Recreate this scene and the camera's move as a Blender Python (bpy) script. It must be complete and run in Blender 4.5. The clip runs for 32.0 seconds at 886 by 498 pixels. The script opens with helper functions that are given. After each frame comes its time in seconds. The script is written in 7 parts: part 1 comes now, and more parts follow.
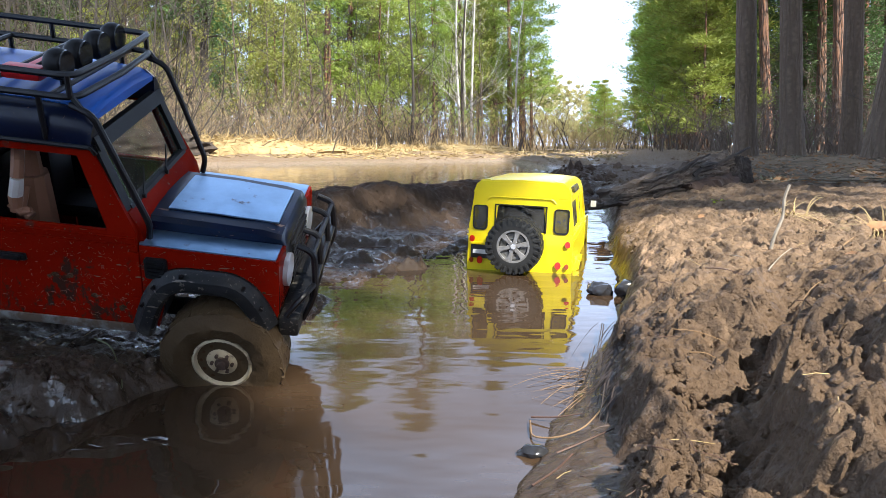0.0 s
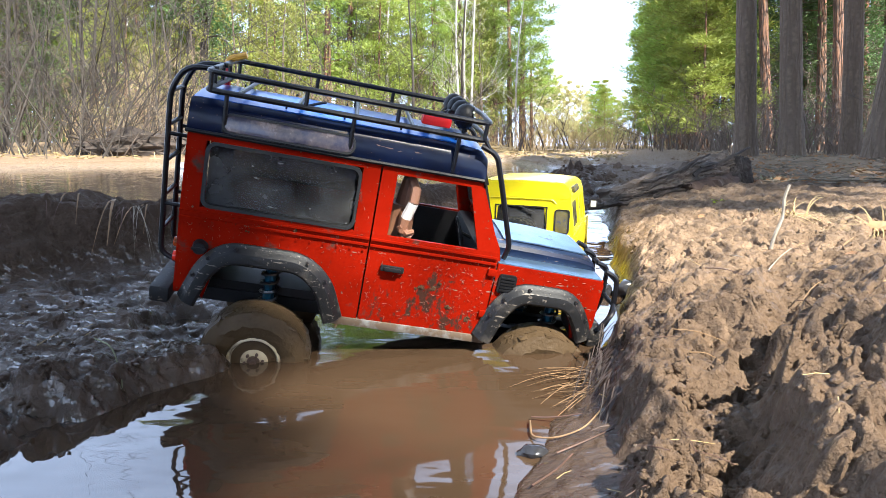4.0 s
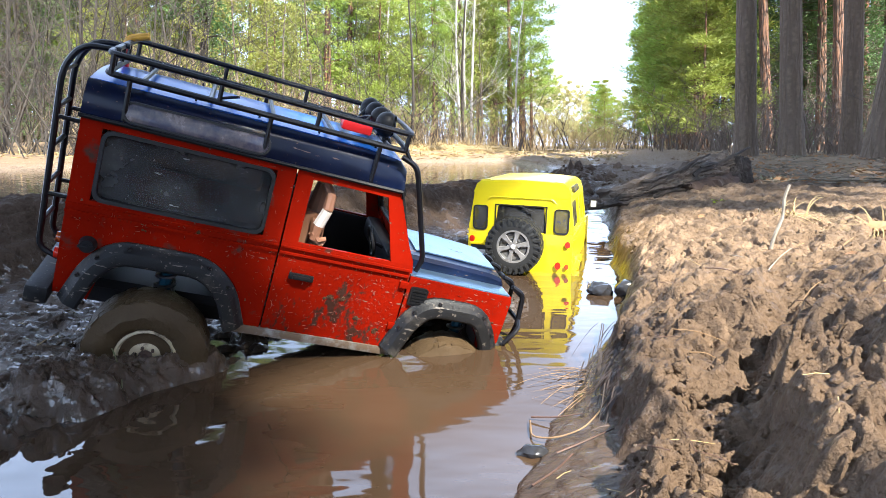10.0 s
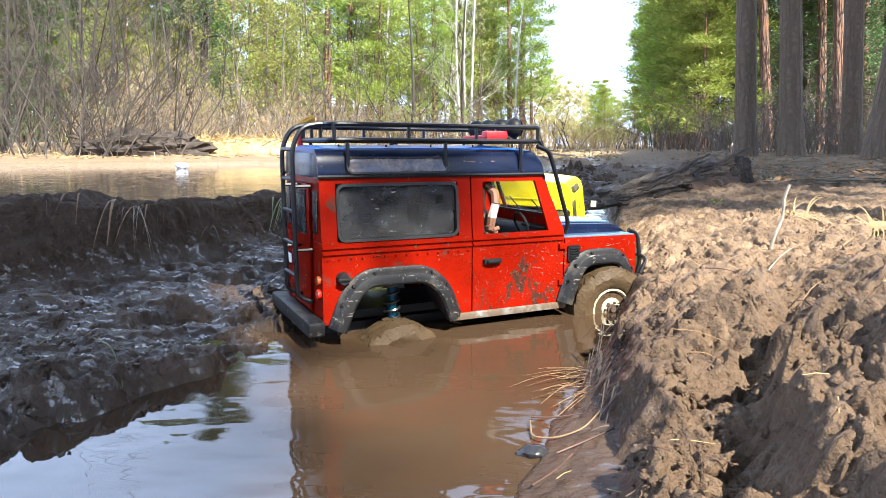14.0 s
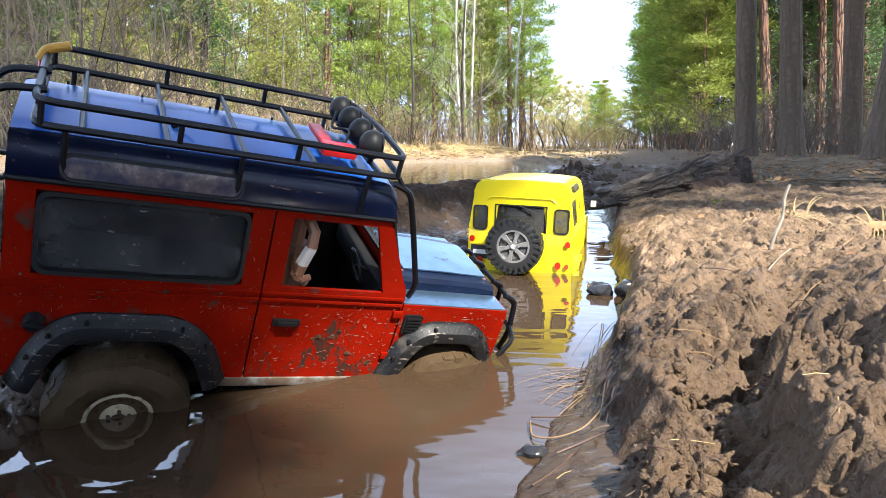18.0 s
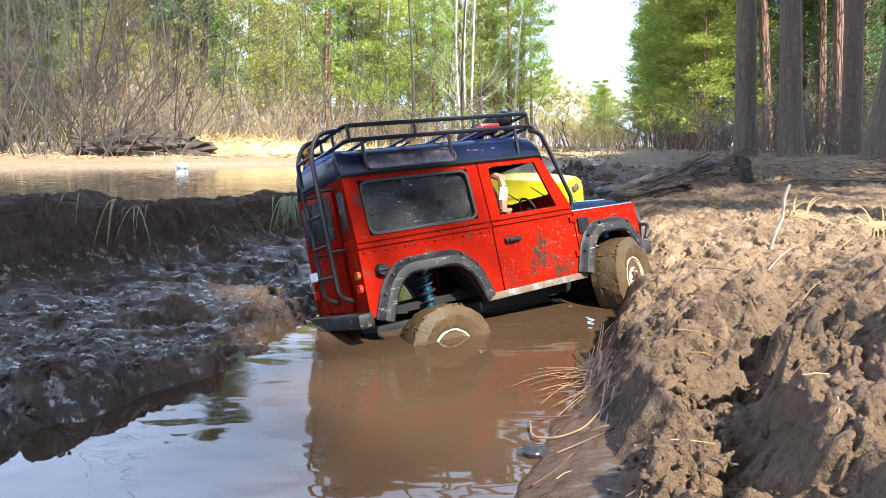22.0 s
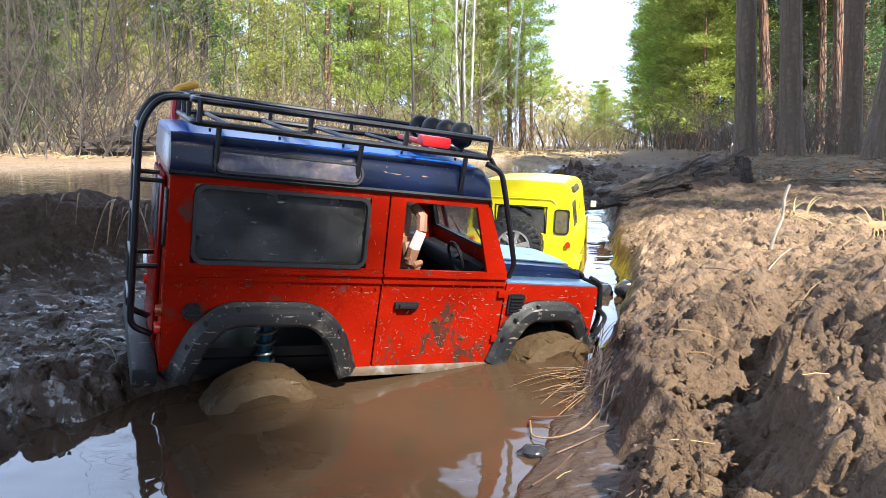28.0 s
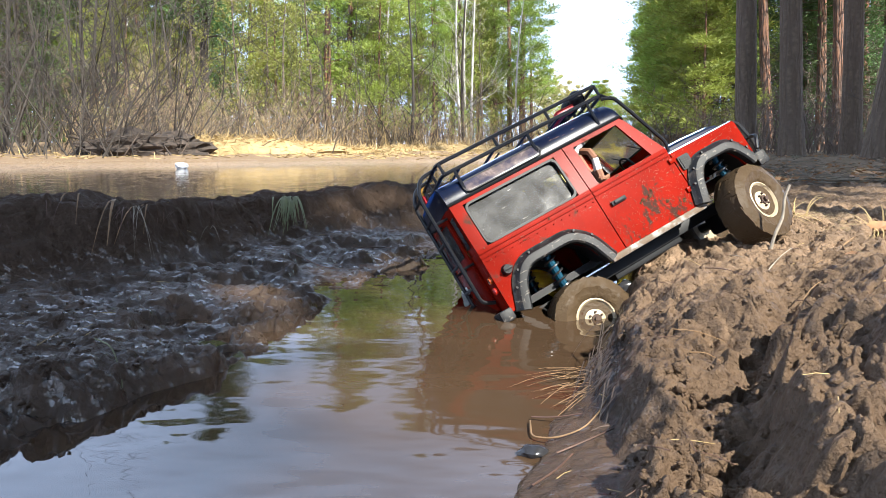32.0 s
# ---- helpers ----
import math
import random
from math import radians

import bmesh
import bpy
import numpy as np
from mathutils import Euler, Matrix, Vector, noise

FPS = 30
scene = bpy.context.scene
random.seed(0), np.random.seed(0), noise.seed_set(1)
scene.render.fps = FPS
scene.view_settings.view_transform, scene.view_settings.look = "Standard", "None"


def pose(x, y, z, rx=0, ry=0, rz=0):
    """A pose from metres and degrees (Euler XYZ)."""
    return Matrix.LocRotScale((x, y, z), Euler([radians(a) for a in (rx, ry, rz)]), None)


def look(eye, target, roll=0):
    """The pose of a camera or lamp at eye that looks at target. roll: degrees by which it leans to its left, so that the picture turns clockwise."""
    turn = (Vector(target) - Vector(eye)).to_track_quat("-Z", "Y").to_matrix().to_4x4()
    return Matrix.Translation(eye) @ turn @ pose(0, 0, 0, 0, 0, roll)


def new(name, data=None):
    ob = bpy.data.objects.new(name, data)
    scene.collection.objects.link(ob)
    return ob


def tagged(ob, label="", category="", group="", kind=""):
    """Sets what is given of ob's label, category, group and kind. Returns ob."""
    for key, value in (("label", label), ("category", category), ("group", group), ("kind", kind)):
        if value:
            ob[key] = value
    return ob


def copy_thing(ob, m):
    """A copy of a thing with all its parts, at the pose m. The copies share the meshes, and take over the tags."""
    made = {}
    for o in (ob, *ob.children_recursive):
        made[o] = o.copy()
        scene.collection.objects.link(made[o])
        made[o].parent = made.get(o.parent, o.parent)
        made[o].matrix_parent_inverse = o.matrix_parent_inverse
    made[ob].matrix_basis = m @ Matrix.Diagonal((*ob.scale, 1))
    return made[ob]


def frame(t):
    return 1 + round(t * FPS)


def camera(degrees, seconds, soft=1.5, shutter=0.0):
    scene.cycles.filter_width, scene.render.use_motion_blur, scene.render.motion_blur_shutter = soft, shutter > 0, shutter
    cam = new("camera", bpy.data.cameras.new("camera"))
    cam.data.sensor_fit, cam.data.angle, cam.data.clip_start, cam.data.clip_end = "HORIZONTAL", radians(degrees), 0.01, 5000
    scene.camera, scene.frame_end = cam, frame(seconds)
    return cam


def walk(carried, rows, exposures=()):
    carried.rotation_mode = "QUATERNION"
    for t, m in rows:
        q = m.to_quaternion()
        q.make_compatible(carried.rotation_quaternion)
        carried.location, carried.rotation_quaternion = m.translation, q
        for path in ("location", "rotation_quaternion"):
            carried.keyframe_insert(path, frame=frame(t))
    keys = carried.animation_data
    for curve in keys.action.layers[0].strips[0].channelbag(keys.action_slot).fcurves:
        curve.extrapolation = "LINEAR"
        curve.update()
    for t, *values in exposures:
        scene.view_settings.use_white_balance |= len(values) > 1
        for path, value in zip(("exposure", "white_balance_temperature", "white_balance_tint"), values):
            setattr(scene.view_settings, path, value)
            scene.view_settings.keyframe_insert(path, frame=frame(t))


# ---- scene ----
# ---- camera: it stands still, low over the water ----
EYE_Z = 0.234
cam = camera(66.56, 32.0, soft=0.3)
# the clip's camera opens up once the dark truck leaves the foreground
EXPOSED = [(0, 1.47, 6300, 9), (1.5, 1.49, 6300, 9), (3.5, 1.92, 6300, 9), (5.5, 2.07, 6300, 9), (14, 2.07, 6300, 9), (17, 2.02, 6300, 9), (18.2, 1.79, 6300, 9), (19.2, 1.77, 6300, 9), (21, 2.02, 6300, 9), (25, 2.05, 6300, 9), (27.5, 1.82, 6300, 9), (29, 2.02, 6300, 9), (30.5, 1.87, 6300, 9), (32, 1.54, 6300, 9)]
CAM = pose(0, 0, EYE_Z, 81.3, 0, 0)
walk(cam, [(0, CAM), (32, CAM)], exposures=EXPOSED)

# ---- sky and sun ----
SUN_FROM = Vector((0.40, -0.58, 0.71)).normalized()
world = bpy.data.worlds.new("sky")
scene.world = world
world.use_nodes = True
wn, wl = world.node_tree.nodes, world.node_tree.links
sky = wn.new("ShaderNodeTexSky")
sky.sky_type, sky.sun_disc = "NISHITA", False
sky.sun_elevation = math.asin(SUN_FROM.z)
sky.sun_rotation = math.atan2(SUN_FROM.x, SUN_FROM.y)
sky.air_density, sky.dust_density = 1.0, 2.0
cloud_at = wn.new("ShaderNodeTexCoord")
cloud_map = wn.new("ShaderNodeMapping")
cloud_map.inputs["Scale"].default_value = (1.0, 1.0, 2.6)
cloud_noise = wn.new("ShaderNodeTexNoise")
cloud_noise.inputs["Scale"].default_value = 2.6
cloud_noise.inputs["Detail"].default_value = 7
cloud_noise.inputs["Roughness"].default_value = 0.55
cloud_ramp = wn.new("ShaderNodeValToRGB")
cloud_ramp.color_ramp.elements[0].position = 0.46
cloud_ramp.color_ramp.elements[1].position = 0.66
cloud_mix = wn.new("ShaderNodeMixRGB")
cloud_mix.inputs[2].default_value = (16.8, 21.2, 30.2, 1)
wl.new(cloud_at.outputs["Generated"], cloud_map.inputs["Vector"])
wl.new(cloud_map.outputs[0], cloud_noise.inputs["Vector"])
wl.new(cloud_noise.outputs["Fac"], cloud_ramp.inputs[0])
parts = wn.new("ShaderNodeSeparateXYZ")
haze = wn.new("ShaderNodeMapRange")
haze.inputs[1].default_value, haze.inputs[2].default_value = 0.70, 0.44
most = wn.new("ShaderNodeMath")
most.operation = "MAXIMUM"
wl.new(cloud_at.outputs["Generated"], parts.inputs[0])
wl.new(parts.outputs["Z"], haze.inputs[0])
wl.new(haze.outputs[0], most.inputs[0])
wl.new(cloud_ramp.outputs[0], most.inputs[1])
wl.new(most.outputs[0], cloud_mix.inputs[0])
wl.new(sky.outputs[0], cloud_mix.inputs[1])
wl.new(cloud_mix.outputs[0], wn["Background"].inputs["Color"])
wn["Background"].inputs["Strength"].default_value = 0.038
sun = new("sun", bpy.data.lights.new("sun", "SUN"))
sun.data.energy, sun.data.angle, sun.data.color = 5.0, radians(0.6), (1.0, 0.95, 0.84)
sun.matrix_world = look(SUN_FROM * 50, (0, 0, 0))

# ---- materials ----
def material(name, base, rough=0.6, metal=0.0, dark=0.6, scale=20.0, bump=0.2, bump_scale=80.0, second=None, second_at=(0.5, 0.62),
             second_scale=8.0, second_rough=None, coat=0.0, detail=6, spec=0.5, depth=0.002):
    """A procedural surface: a base colour that varies at two scales, an optional second substance in patches, and fine relief."""
    m = bpy.data.materials.new(name)
    m.use_nodes = True
    n, l = m.node_tree.nodes, m.node_tree.links
    bsdf = n["Principled BSDF"]
    at = n.new("ShaderNodeTexCoord")
    fine = n.new("ShaderNodeTexNoise")
    fine.inputs["Scale"].default_value, fine.inputs["Detail"].default_value = scale, detail
    l.new(at.outputs["Object"], fine.inputs["Vector"])
    ramp = n.new("ShaderNodeValToRGB")
    ramp.color_ramp.elements[0].position, ramp.color_ramp.elements[1].position = 0.3, 0.7
    ramp.color_ramp.elements[0].color = (*[c * dark for c in base], 1)
    ramp.color_ramp.elements[1].color = (*base, 1)
    l.new(fine.outputs["Fac"], ramp.inputs[0])
    colour, roughness = ramp.outputs[0], None
    if second:
        patch = n.new("ShaderNodeTexNoise")
        patch.inputs["Scale"].default_value, patch.inputs["Detail"].default_value = second_scale, 8
        patch.inputs["Roughness"].default_value = 0.62
        l.new(at.outputs["Object"], patch.inputs["Vector"])
        step = n.new("ShaderNodeMapRange")
        step.inputs[1].default_value, step.inputs[2].default_value = second_at
        l.new(patch.outputs["Fac"], step.inputs[0])
        mix = n.new("ShaderNodeMixRGB")
        mix.inputs[2].default_value = (*second, 1)
        l.new(step.outputs[0], mix.inputs[0])
        l.new(colour, mix.inputs[1])
        colour = mix.outputs[0]
        if second_rough is not None:
            rr = n.new("ShaderNodeMapRange")
            rr.inputs[3].default_value, rr.inputs[4].default_value = rough, second_rough
            l.new(step.outputs[0], rr.inputs[0])
            roughness = rr.outputs[0]
    l.new(colour, bsdf.inputs["Base Color"])
    if roughness is None:
        bsdf.inputs["Roughness"].default_value = rough
    else:
        l.new(roughness, bsdf.inputs["Roughness"])
    bsdf.inputs["Metallic"].default_value = metal
    bsdf.inputs["Coat Weight"].default_value = coat
    bsdf.inputs["Specular IOR Level"].default_value = spec
    if bump:
        b = n.new("ShaderNodeTexNoise")
        b.inputs["Scale"].default_value, b.inputs["Detail"].default_value = bump_scale, 5
        l.new(at.outputs["Object"], b.inputs["Vector"])
        bn = n.new("ShaderNodeBump")
        bn.inputs["Strength"].default_value, bn.inputs["Distance"].default_value = bump, depth
        l.new(b.outputs["Fac"], bn.inputs["Height"])
        l.new(bn.outputs[0], bsdf.inputs["Normal"])
    return m


def spattered(m, colour, scale, at, rough=0.7):
    """Adds a second, finer layer of mud specks and scratches."""
    n, l = m.node_tree.nodes, m.node_tree.links
    bsdf = n["Principled BSDF"]
    source = bsdf.inputs["Base Color"].links[0].from_socket
    where = n.new("ShaderNodeTexCoord")
    for k, (size, lo, stretch) in enumerate(((scale, at, (1, 1, 1)), (scale * 0.45, at + 0.015, (0.35, 1, 1.6)))):
        mapped = n.new("ShaderNodeMapping")
        mapped.inputs["Scale"].default_value = stretch
        mapped.inputs["Rotation"].default_value = (0, 0.5 * k, 0)
        grain = n.new("ShaderNodeTexNoise")
        grain.inputs["Scale"].default_value, grain.inputs["Detail"].default_value = size, 3
        step = n.new("ShaderNodeMapRange")
        step.inputs[1].default_value, step.inputs[2].default_value = lo, lo + 0.035
        mix = n.new("ShaderNodeMixRGB")
        mix.inputs[2].default_value = (*[c * (1 + 0.5 * k) for c in colour], 1)
        l.new(where.outputs["Object"], mapped.inputs["Vector"])
        l.new(mapped.outputs[0], grain.inputs["Vector"])
        l.new(grain.outputs["Fac"], step.inputs[0])
        l.new(step.outputs[0], mix.inputs[0])
        l.new(source, mix.inputs[1])
        source = mix.outputs[0]
    l.new(source, bsdf.inputs["Base Color"])
    return m


def vary(m, amount=0.25, hue=0.03):
    """Lets each object that wears m differ a little in colour."""
    n, l = m.node_tree.nodes, m.node_tree.links
    info = n.new("ShaderNodeObjectInfo")
    shift = n.new("ShaderNodeHueSaturation")
    bsdf = n["Principled BSDF"]
    source = bsdf.inputs["Base Color"].links[0].from_socket
    hr = n.new("ShaderNodeMapRange")
    hr.inputs[3].default_value, hr.inputs[4].default_value = 0.5 - hue, 0.5 + hue
    vr = n.new("ShaderNodeMapRange")
    vr.inputs[3].default_value, vr.inputs[4].default_value = 1 - amount, 1 + amount
    l.new(info.outputs["Random"], hr.inputs[0])
    l.new(info.outputs["Random"], vr.inputs[0])
    l.new(hr.outputs[0], shift.inputs["Hue"])
    l.new(vr.outputs[0], shift.inputs["Value"])
    l.new(source, shift.inputs["Color"])
    l.new(shift.outputs[0], bsdf.inputs["Base Color"])
    return m


M_RED = material("red_paint", (0.200, 0.0064, 0.0016), 0.26, dark=0.76, scale=30, bump=0.06, bump_scale=300, second=(0.045, 0.029, 0.021),
                 second_at=(0.60, 0.69), second_scale=24, second_rough=0.7, coat=0.0, spec=0.02, depth=0.0005)
M_NAVY = material("navy_paint", (0.0026, 0.0065, 0.025), 0.28, dark=0.6, scale=30, bump=0.05, bump_scale=300, second=(0.10, 0.07, 0.05),
                  second_at=(0.64, 0.70), second_scale=34, second_rough=0.7, coat=0.08, spec=0.22, depth=0.0005)
M_BLUE = material("blue_paint", (0.012, 0.088, 0.38), 0.30, dark=0.8, scale=20, bump=0.04, bump_scale=300, second=(0.16, 0.13, 0.10),
                  second_at=(0.66, 0.72), second_scale=40, second_rough=0.6, coat=0.04, spec=0.22, depth=0.0005)
M_YELLOW = material("yellow_paint", (0.84, 0.66, 0.003), 0.35, dark=0.92, scale=25, bump=0.03, bump_scale=200, coat=0.3, depth=0.0004)
M_BLACK = material("black_plastic", (0.006, 0.006, 0.007), 0.55, spec=0.35, dark=0.6, scale=60, bump=0.6, bump_scale=320, second=(0.045, 0.038, 0.031),
                   second_at=(0.53, 0.70), second_scale=38, second_rough=0.75, depth=0.0006)


def smeared(m, colour):
    """Dried mud dragged over the doors and splashed up from the sills."""
    n, l = m.node_tree.nodes, m.node_tree.links
    bsdf = n["Principled BSDF"]
    at = n.new("ShaderNodeTexCoord")
    flat = n.new("ShaderNodeVectorMath")
    flat.operation = "MULTIPLY"
    flat.inputs[1].default_value = (1 / 0.075, 0, 1 / 0.045)
    far = n.new("ShaderNodeVectorMath")
    far.operation = "DISTANCE"
    far.inputs[1].default_value = (0.182 / 0.075, 0, 0.042 / 0.045)
    l.new(at.outputs["Object"], flat.inputs[0])
    l.new(flat.outputs[0], far.inputs[0])
    drag = n.new("ShaderNodeMapping")
    drag.inputs["Scale"].default_value = (1.0, 1.0, 0.55)
    drag.inputs["Rotation"].default_value = (0, 0.6, 0)
    grain = n.new("ShaderNodeTexNoise")
    grain.inputs["Scale"].default_value, grain.inputs["Detail"].default_value, grain.inputs["Roughness"].default_value = 75, 9, 0.72
    l.new(at.outputs["Object"], drag.inputs["Vector"])
    l.new(drag.outputs[0], grain.inputs["Vector"])
    sep = n.new("ShaderNodeSeparateXYZ")
    l.new(at.outputs["Object"], sep.inputs[0])
    low = n.new("ShaderNodeMapRange")
    low.inputs[1].default_value, low.inputs[2].default_value, low.inputs[3].default_value, low.inputs[4].default_value = 0.002, 0.05, 0.10, 0.0
    l.new(sep.outputs["Z"], low.inputs[0])
    near = n.new("ShaderNodeMapRange")
    near.inputs[1].default_value, near.inputs[2].default_value, near.inputs[3].default_value, near.inputs[4].default_value = 0.1, 1.2, 0.17, 0.0
    l.new(far.outputs["Value"], near.inputs[0])
    total = grain.outputs["Fac"]
    for extra in (low.outputs[0], near.outputs[0]):
        q = n.new("ShaderNodeMath")
        l.new(total, q.inputs[0])
        l.new(extra, q.inputs[1])
        total = q.outputs[0]
    step = n.new("ShaderNodeMapRange")
    step.inputs[1].default_value, step.inputs[2].default_value, step.inputs[4].default_value = 0.64, 0.72, 0.92
    l.new(total, step.inputs[0])
    mix = n.new("ShaderNodeMixRGB")
    mix.inputs[2].default_value = (*colour, 1)
    l.new(step.outputs[0], mix.inputs[0])
    l.new(bsdf.inputs["Base Color"].links[0].from_socket, mix.inputs[1])
    l.new(mix.outputs[0], bsdf.inputs["Base Color"])


smeared(M_RED, (0.028, 0.018, 0.013))
for paint in (M_RED, M_NAVY):
    spattered(paint, (0.10, 0.062, 0.046), 300, 0.69)
spattered(M_BLACK, (0.085, 0.072, 0.060), 260, 0.645)
M_BAR = material("black_tube", (0.004, 0.004, 0.006), 0.40, spec=0.35, dark=0.7, scale=90, bump=0.1, bump_scale=400, second=(0.09, 0.06, 0.04),
                 second_at=(0.66, 0.72), second_scale=60, second_rough=0.7, depth=0.0004)
# silver plate, with the blue of the mirrored sky put into its colour
M_PLATE = material("chequer_plate", (0.27, 0.42, 0.60), 0.34, metal=0.9, dark=0.75, scale=40, bump=0.3, bump_scale=900, second=(0.16, 0.11, 0.07),
                   second_at=(0.63, 0.72), second_scale=50, second_rough=0.7, depth=0.0006)
M_SILL = material("muddy_sill", (0.25, 0.24, 0.225), 0.45, metal=0.3, dark=0.6, scale=60, bump=0.3, bump_scale=300, second=(0.11, 0.075, 0.05),
                  second_at=(0.44, 0.56), second_scale=40, second_rough=0.7, depth=0.0006)
M_GLASS = material("dusty_glass", (0.035, 0.035, 0.037), 0.22, dark=0.5, scale=12, bump=0.0, second=(0.100, 0.098, 0.094), second_at=(0.36, 0.72),
                   second_scale=18, second_rough=0.5, spec=0.05)
spattered(M_GLASS, (0.17, 0.165, 0.155), 300, 0.69)


def seen_through(m, most=0.62):
    """Lets light straight through the glass between the patches of dust."""
    n, l = m.node_tree.nodes, m.node_tree.links
    at = n.new("ShaderNodeTexCoord")
    dust = n.new("ShaderNodeTexNoise")
    dust.inputs["Scale"].default_value, dust.inputs["Detail"].default_value = 26, 7
    l.new(at.outputs["Object"], dust.inputs["Vector"])
    share = n.new("ShaderNodeMapRange")
    share.inputs[1].default_value, share.inputs[2].default_value, share.inputs[3].default_value, share.inputs[4].default_value = 0.38, 0.66, most, most * 0.2
    l.new(dust.outputs["Fac"], share.inputs[0])
    clear = n.new("ShaderNodeBsdfTransparent")
    clear.inputs["Color"].default_value = (0.62, 0.62, 0.64, 1)
    mix = n.new("ShaderNodeMixShader")
    l.new(share.outputs[0], mix.inputs[0])
    l.new(n["Principled BSDF"].outputs[0], mix.inputs[1])
    l.new(clear.outputs[0], mix.inputs[2])
    l.new(mix.outputs[0], n["Material Output"].inputs["Surface"])


seen_through(M_GLASS)
# brown and violet reflections are painted into this dark glass as patches
M_ALPINE = material("roof_glass", (0.045, 0.042, 0.065), 0.14, dark=0.7, scale=12, bump=0.0, second=(0.20, 0.145, 0.115), second_at=(0.42, 0.66),
                    second_scale=30, second_rough=0.4)
M_CLEAR = material("clear_windscreen", (0.85, 0.88, 0.9), 0.04, dark=0.8, scale=30, bump=0.0)
M_CLEAR.node_tree.nodes["Principled BSDF"].inputs["Transmission Weight"].default_value = 1.0
M_FIBRE = material("pale_grass_fibre", (0.21, 0.085, 0.055), 0.8, dark=0.6, scale=90, bump=0.0)
M_CAKED = material("caked_mud", (0.070, 0.036, 0.020), 0.9, dark=0.45, scale=160, bump=0.6, bump_scale=420, depth=0.001, spec=0.04)
M_SEAL = material("rubber_seal", (0.004, 0.004, 0.004), 0.6, bump=0.1, depth=0.0004)
M_DARK = material("dark_plastic", (0.010, 0.010, 0.011), 0.5, spec=0.2, bump=0.15, bump_scale=300, depth=0.0005)
M_TYRE = material("muddy_tyre", (0.064, 0.042, 0.023), 0.46, spec=0.10, dark=0.80, scale=45, bump=0.6, bump_scale=220, second=(0.050, 0.033, 0.019),
                  second_at=(0.55, 0.72), second_scale=26, second_rough=0.5, depth=0.002)
M_SPARE = material("clean_tyre", (0.014, 0.014, 0.014), 0.55, dark=0.6, scale=60, bump=0.3, bump_scale=300, depth=0.0006)
M_RIM = material("cream_rim", (0.46, 0.37, 0.24), 0.4, dark=0.75, scale=60, bump=0.15, bump_scale=300, second=(0.12, 0.085, 0.055),
                 second_at=(0.55, 0.63), second_scale=45, second_rough=0.65, depth=0.0006)
M_CHROME = material("chrome", (0.80, 0.80, 0.82), 0.28, metal=0.6, dark=0.85, bump=0.0)
M_ALLOY = material("grey_alloy", (0.30, 0.29, 0.285), 0.35, metal=0.4, dark=0.6, scale=120, bump=0.0)
M_LAMP_RED = material("red_lens", (0.55, 0.02, 0.01), 0.15, dark=0.9, bump=0.0, coat=0.5)
M_LAMP_AMBER = material("amber_lens", (0.30, 0.05, 0.01), 0.15, dark=0.9, bump=0.0, coat=0.5)
M_RED_KIT = material("red_plastic", (0.55, 0.012, 0.015), 0.4, dark=0.85, bump=0.05)
M_AMBER_GRIP = material("yellow_grip", (0.72, 0.36, 0.03), 0.45, dark=0.7, bump=0.1)
M_DOLL = material("doll_plain", (0.23, 0.105, 0.058), 0.5, dark=0.8, bump=0.05)
M_SLEEVE = material("doll_sleeve", (0.60, 0.55, 0.50), 0.6, dark=0.7, bump=0.1)
M_TEAL = material("teal_anodised", (0.0, 0.045, 0.08), 0.4, metal=0.5, dark=0.8, bump=0.0)
M_SPRING = material("steel_spring", (0.16, 0.16, 0.165), 0.3, metal=0.9, dark=0.6, bump=0.0)
M_PLATE_BLACK = material("black_tag", (0.012, 0.012, 0.012), 0.4, bump=0.0)
M_WHITE = material("white_print", (0.75, 0.75, 0.72), 0.5, dark=0.9, bump=0.0)
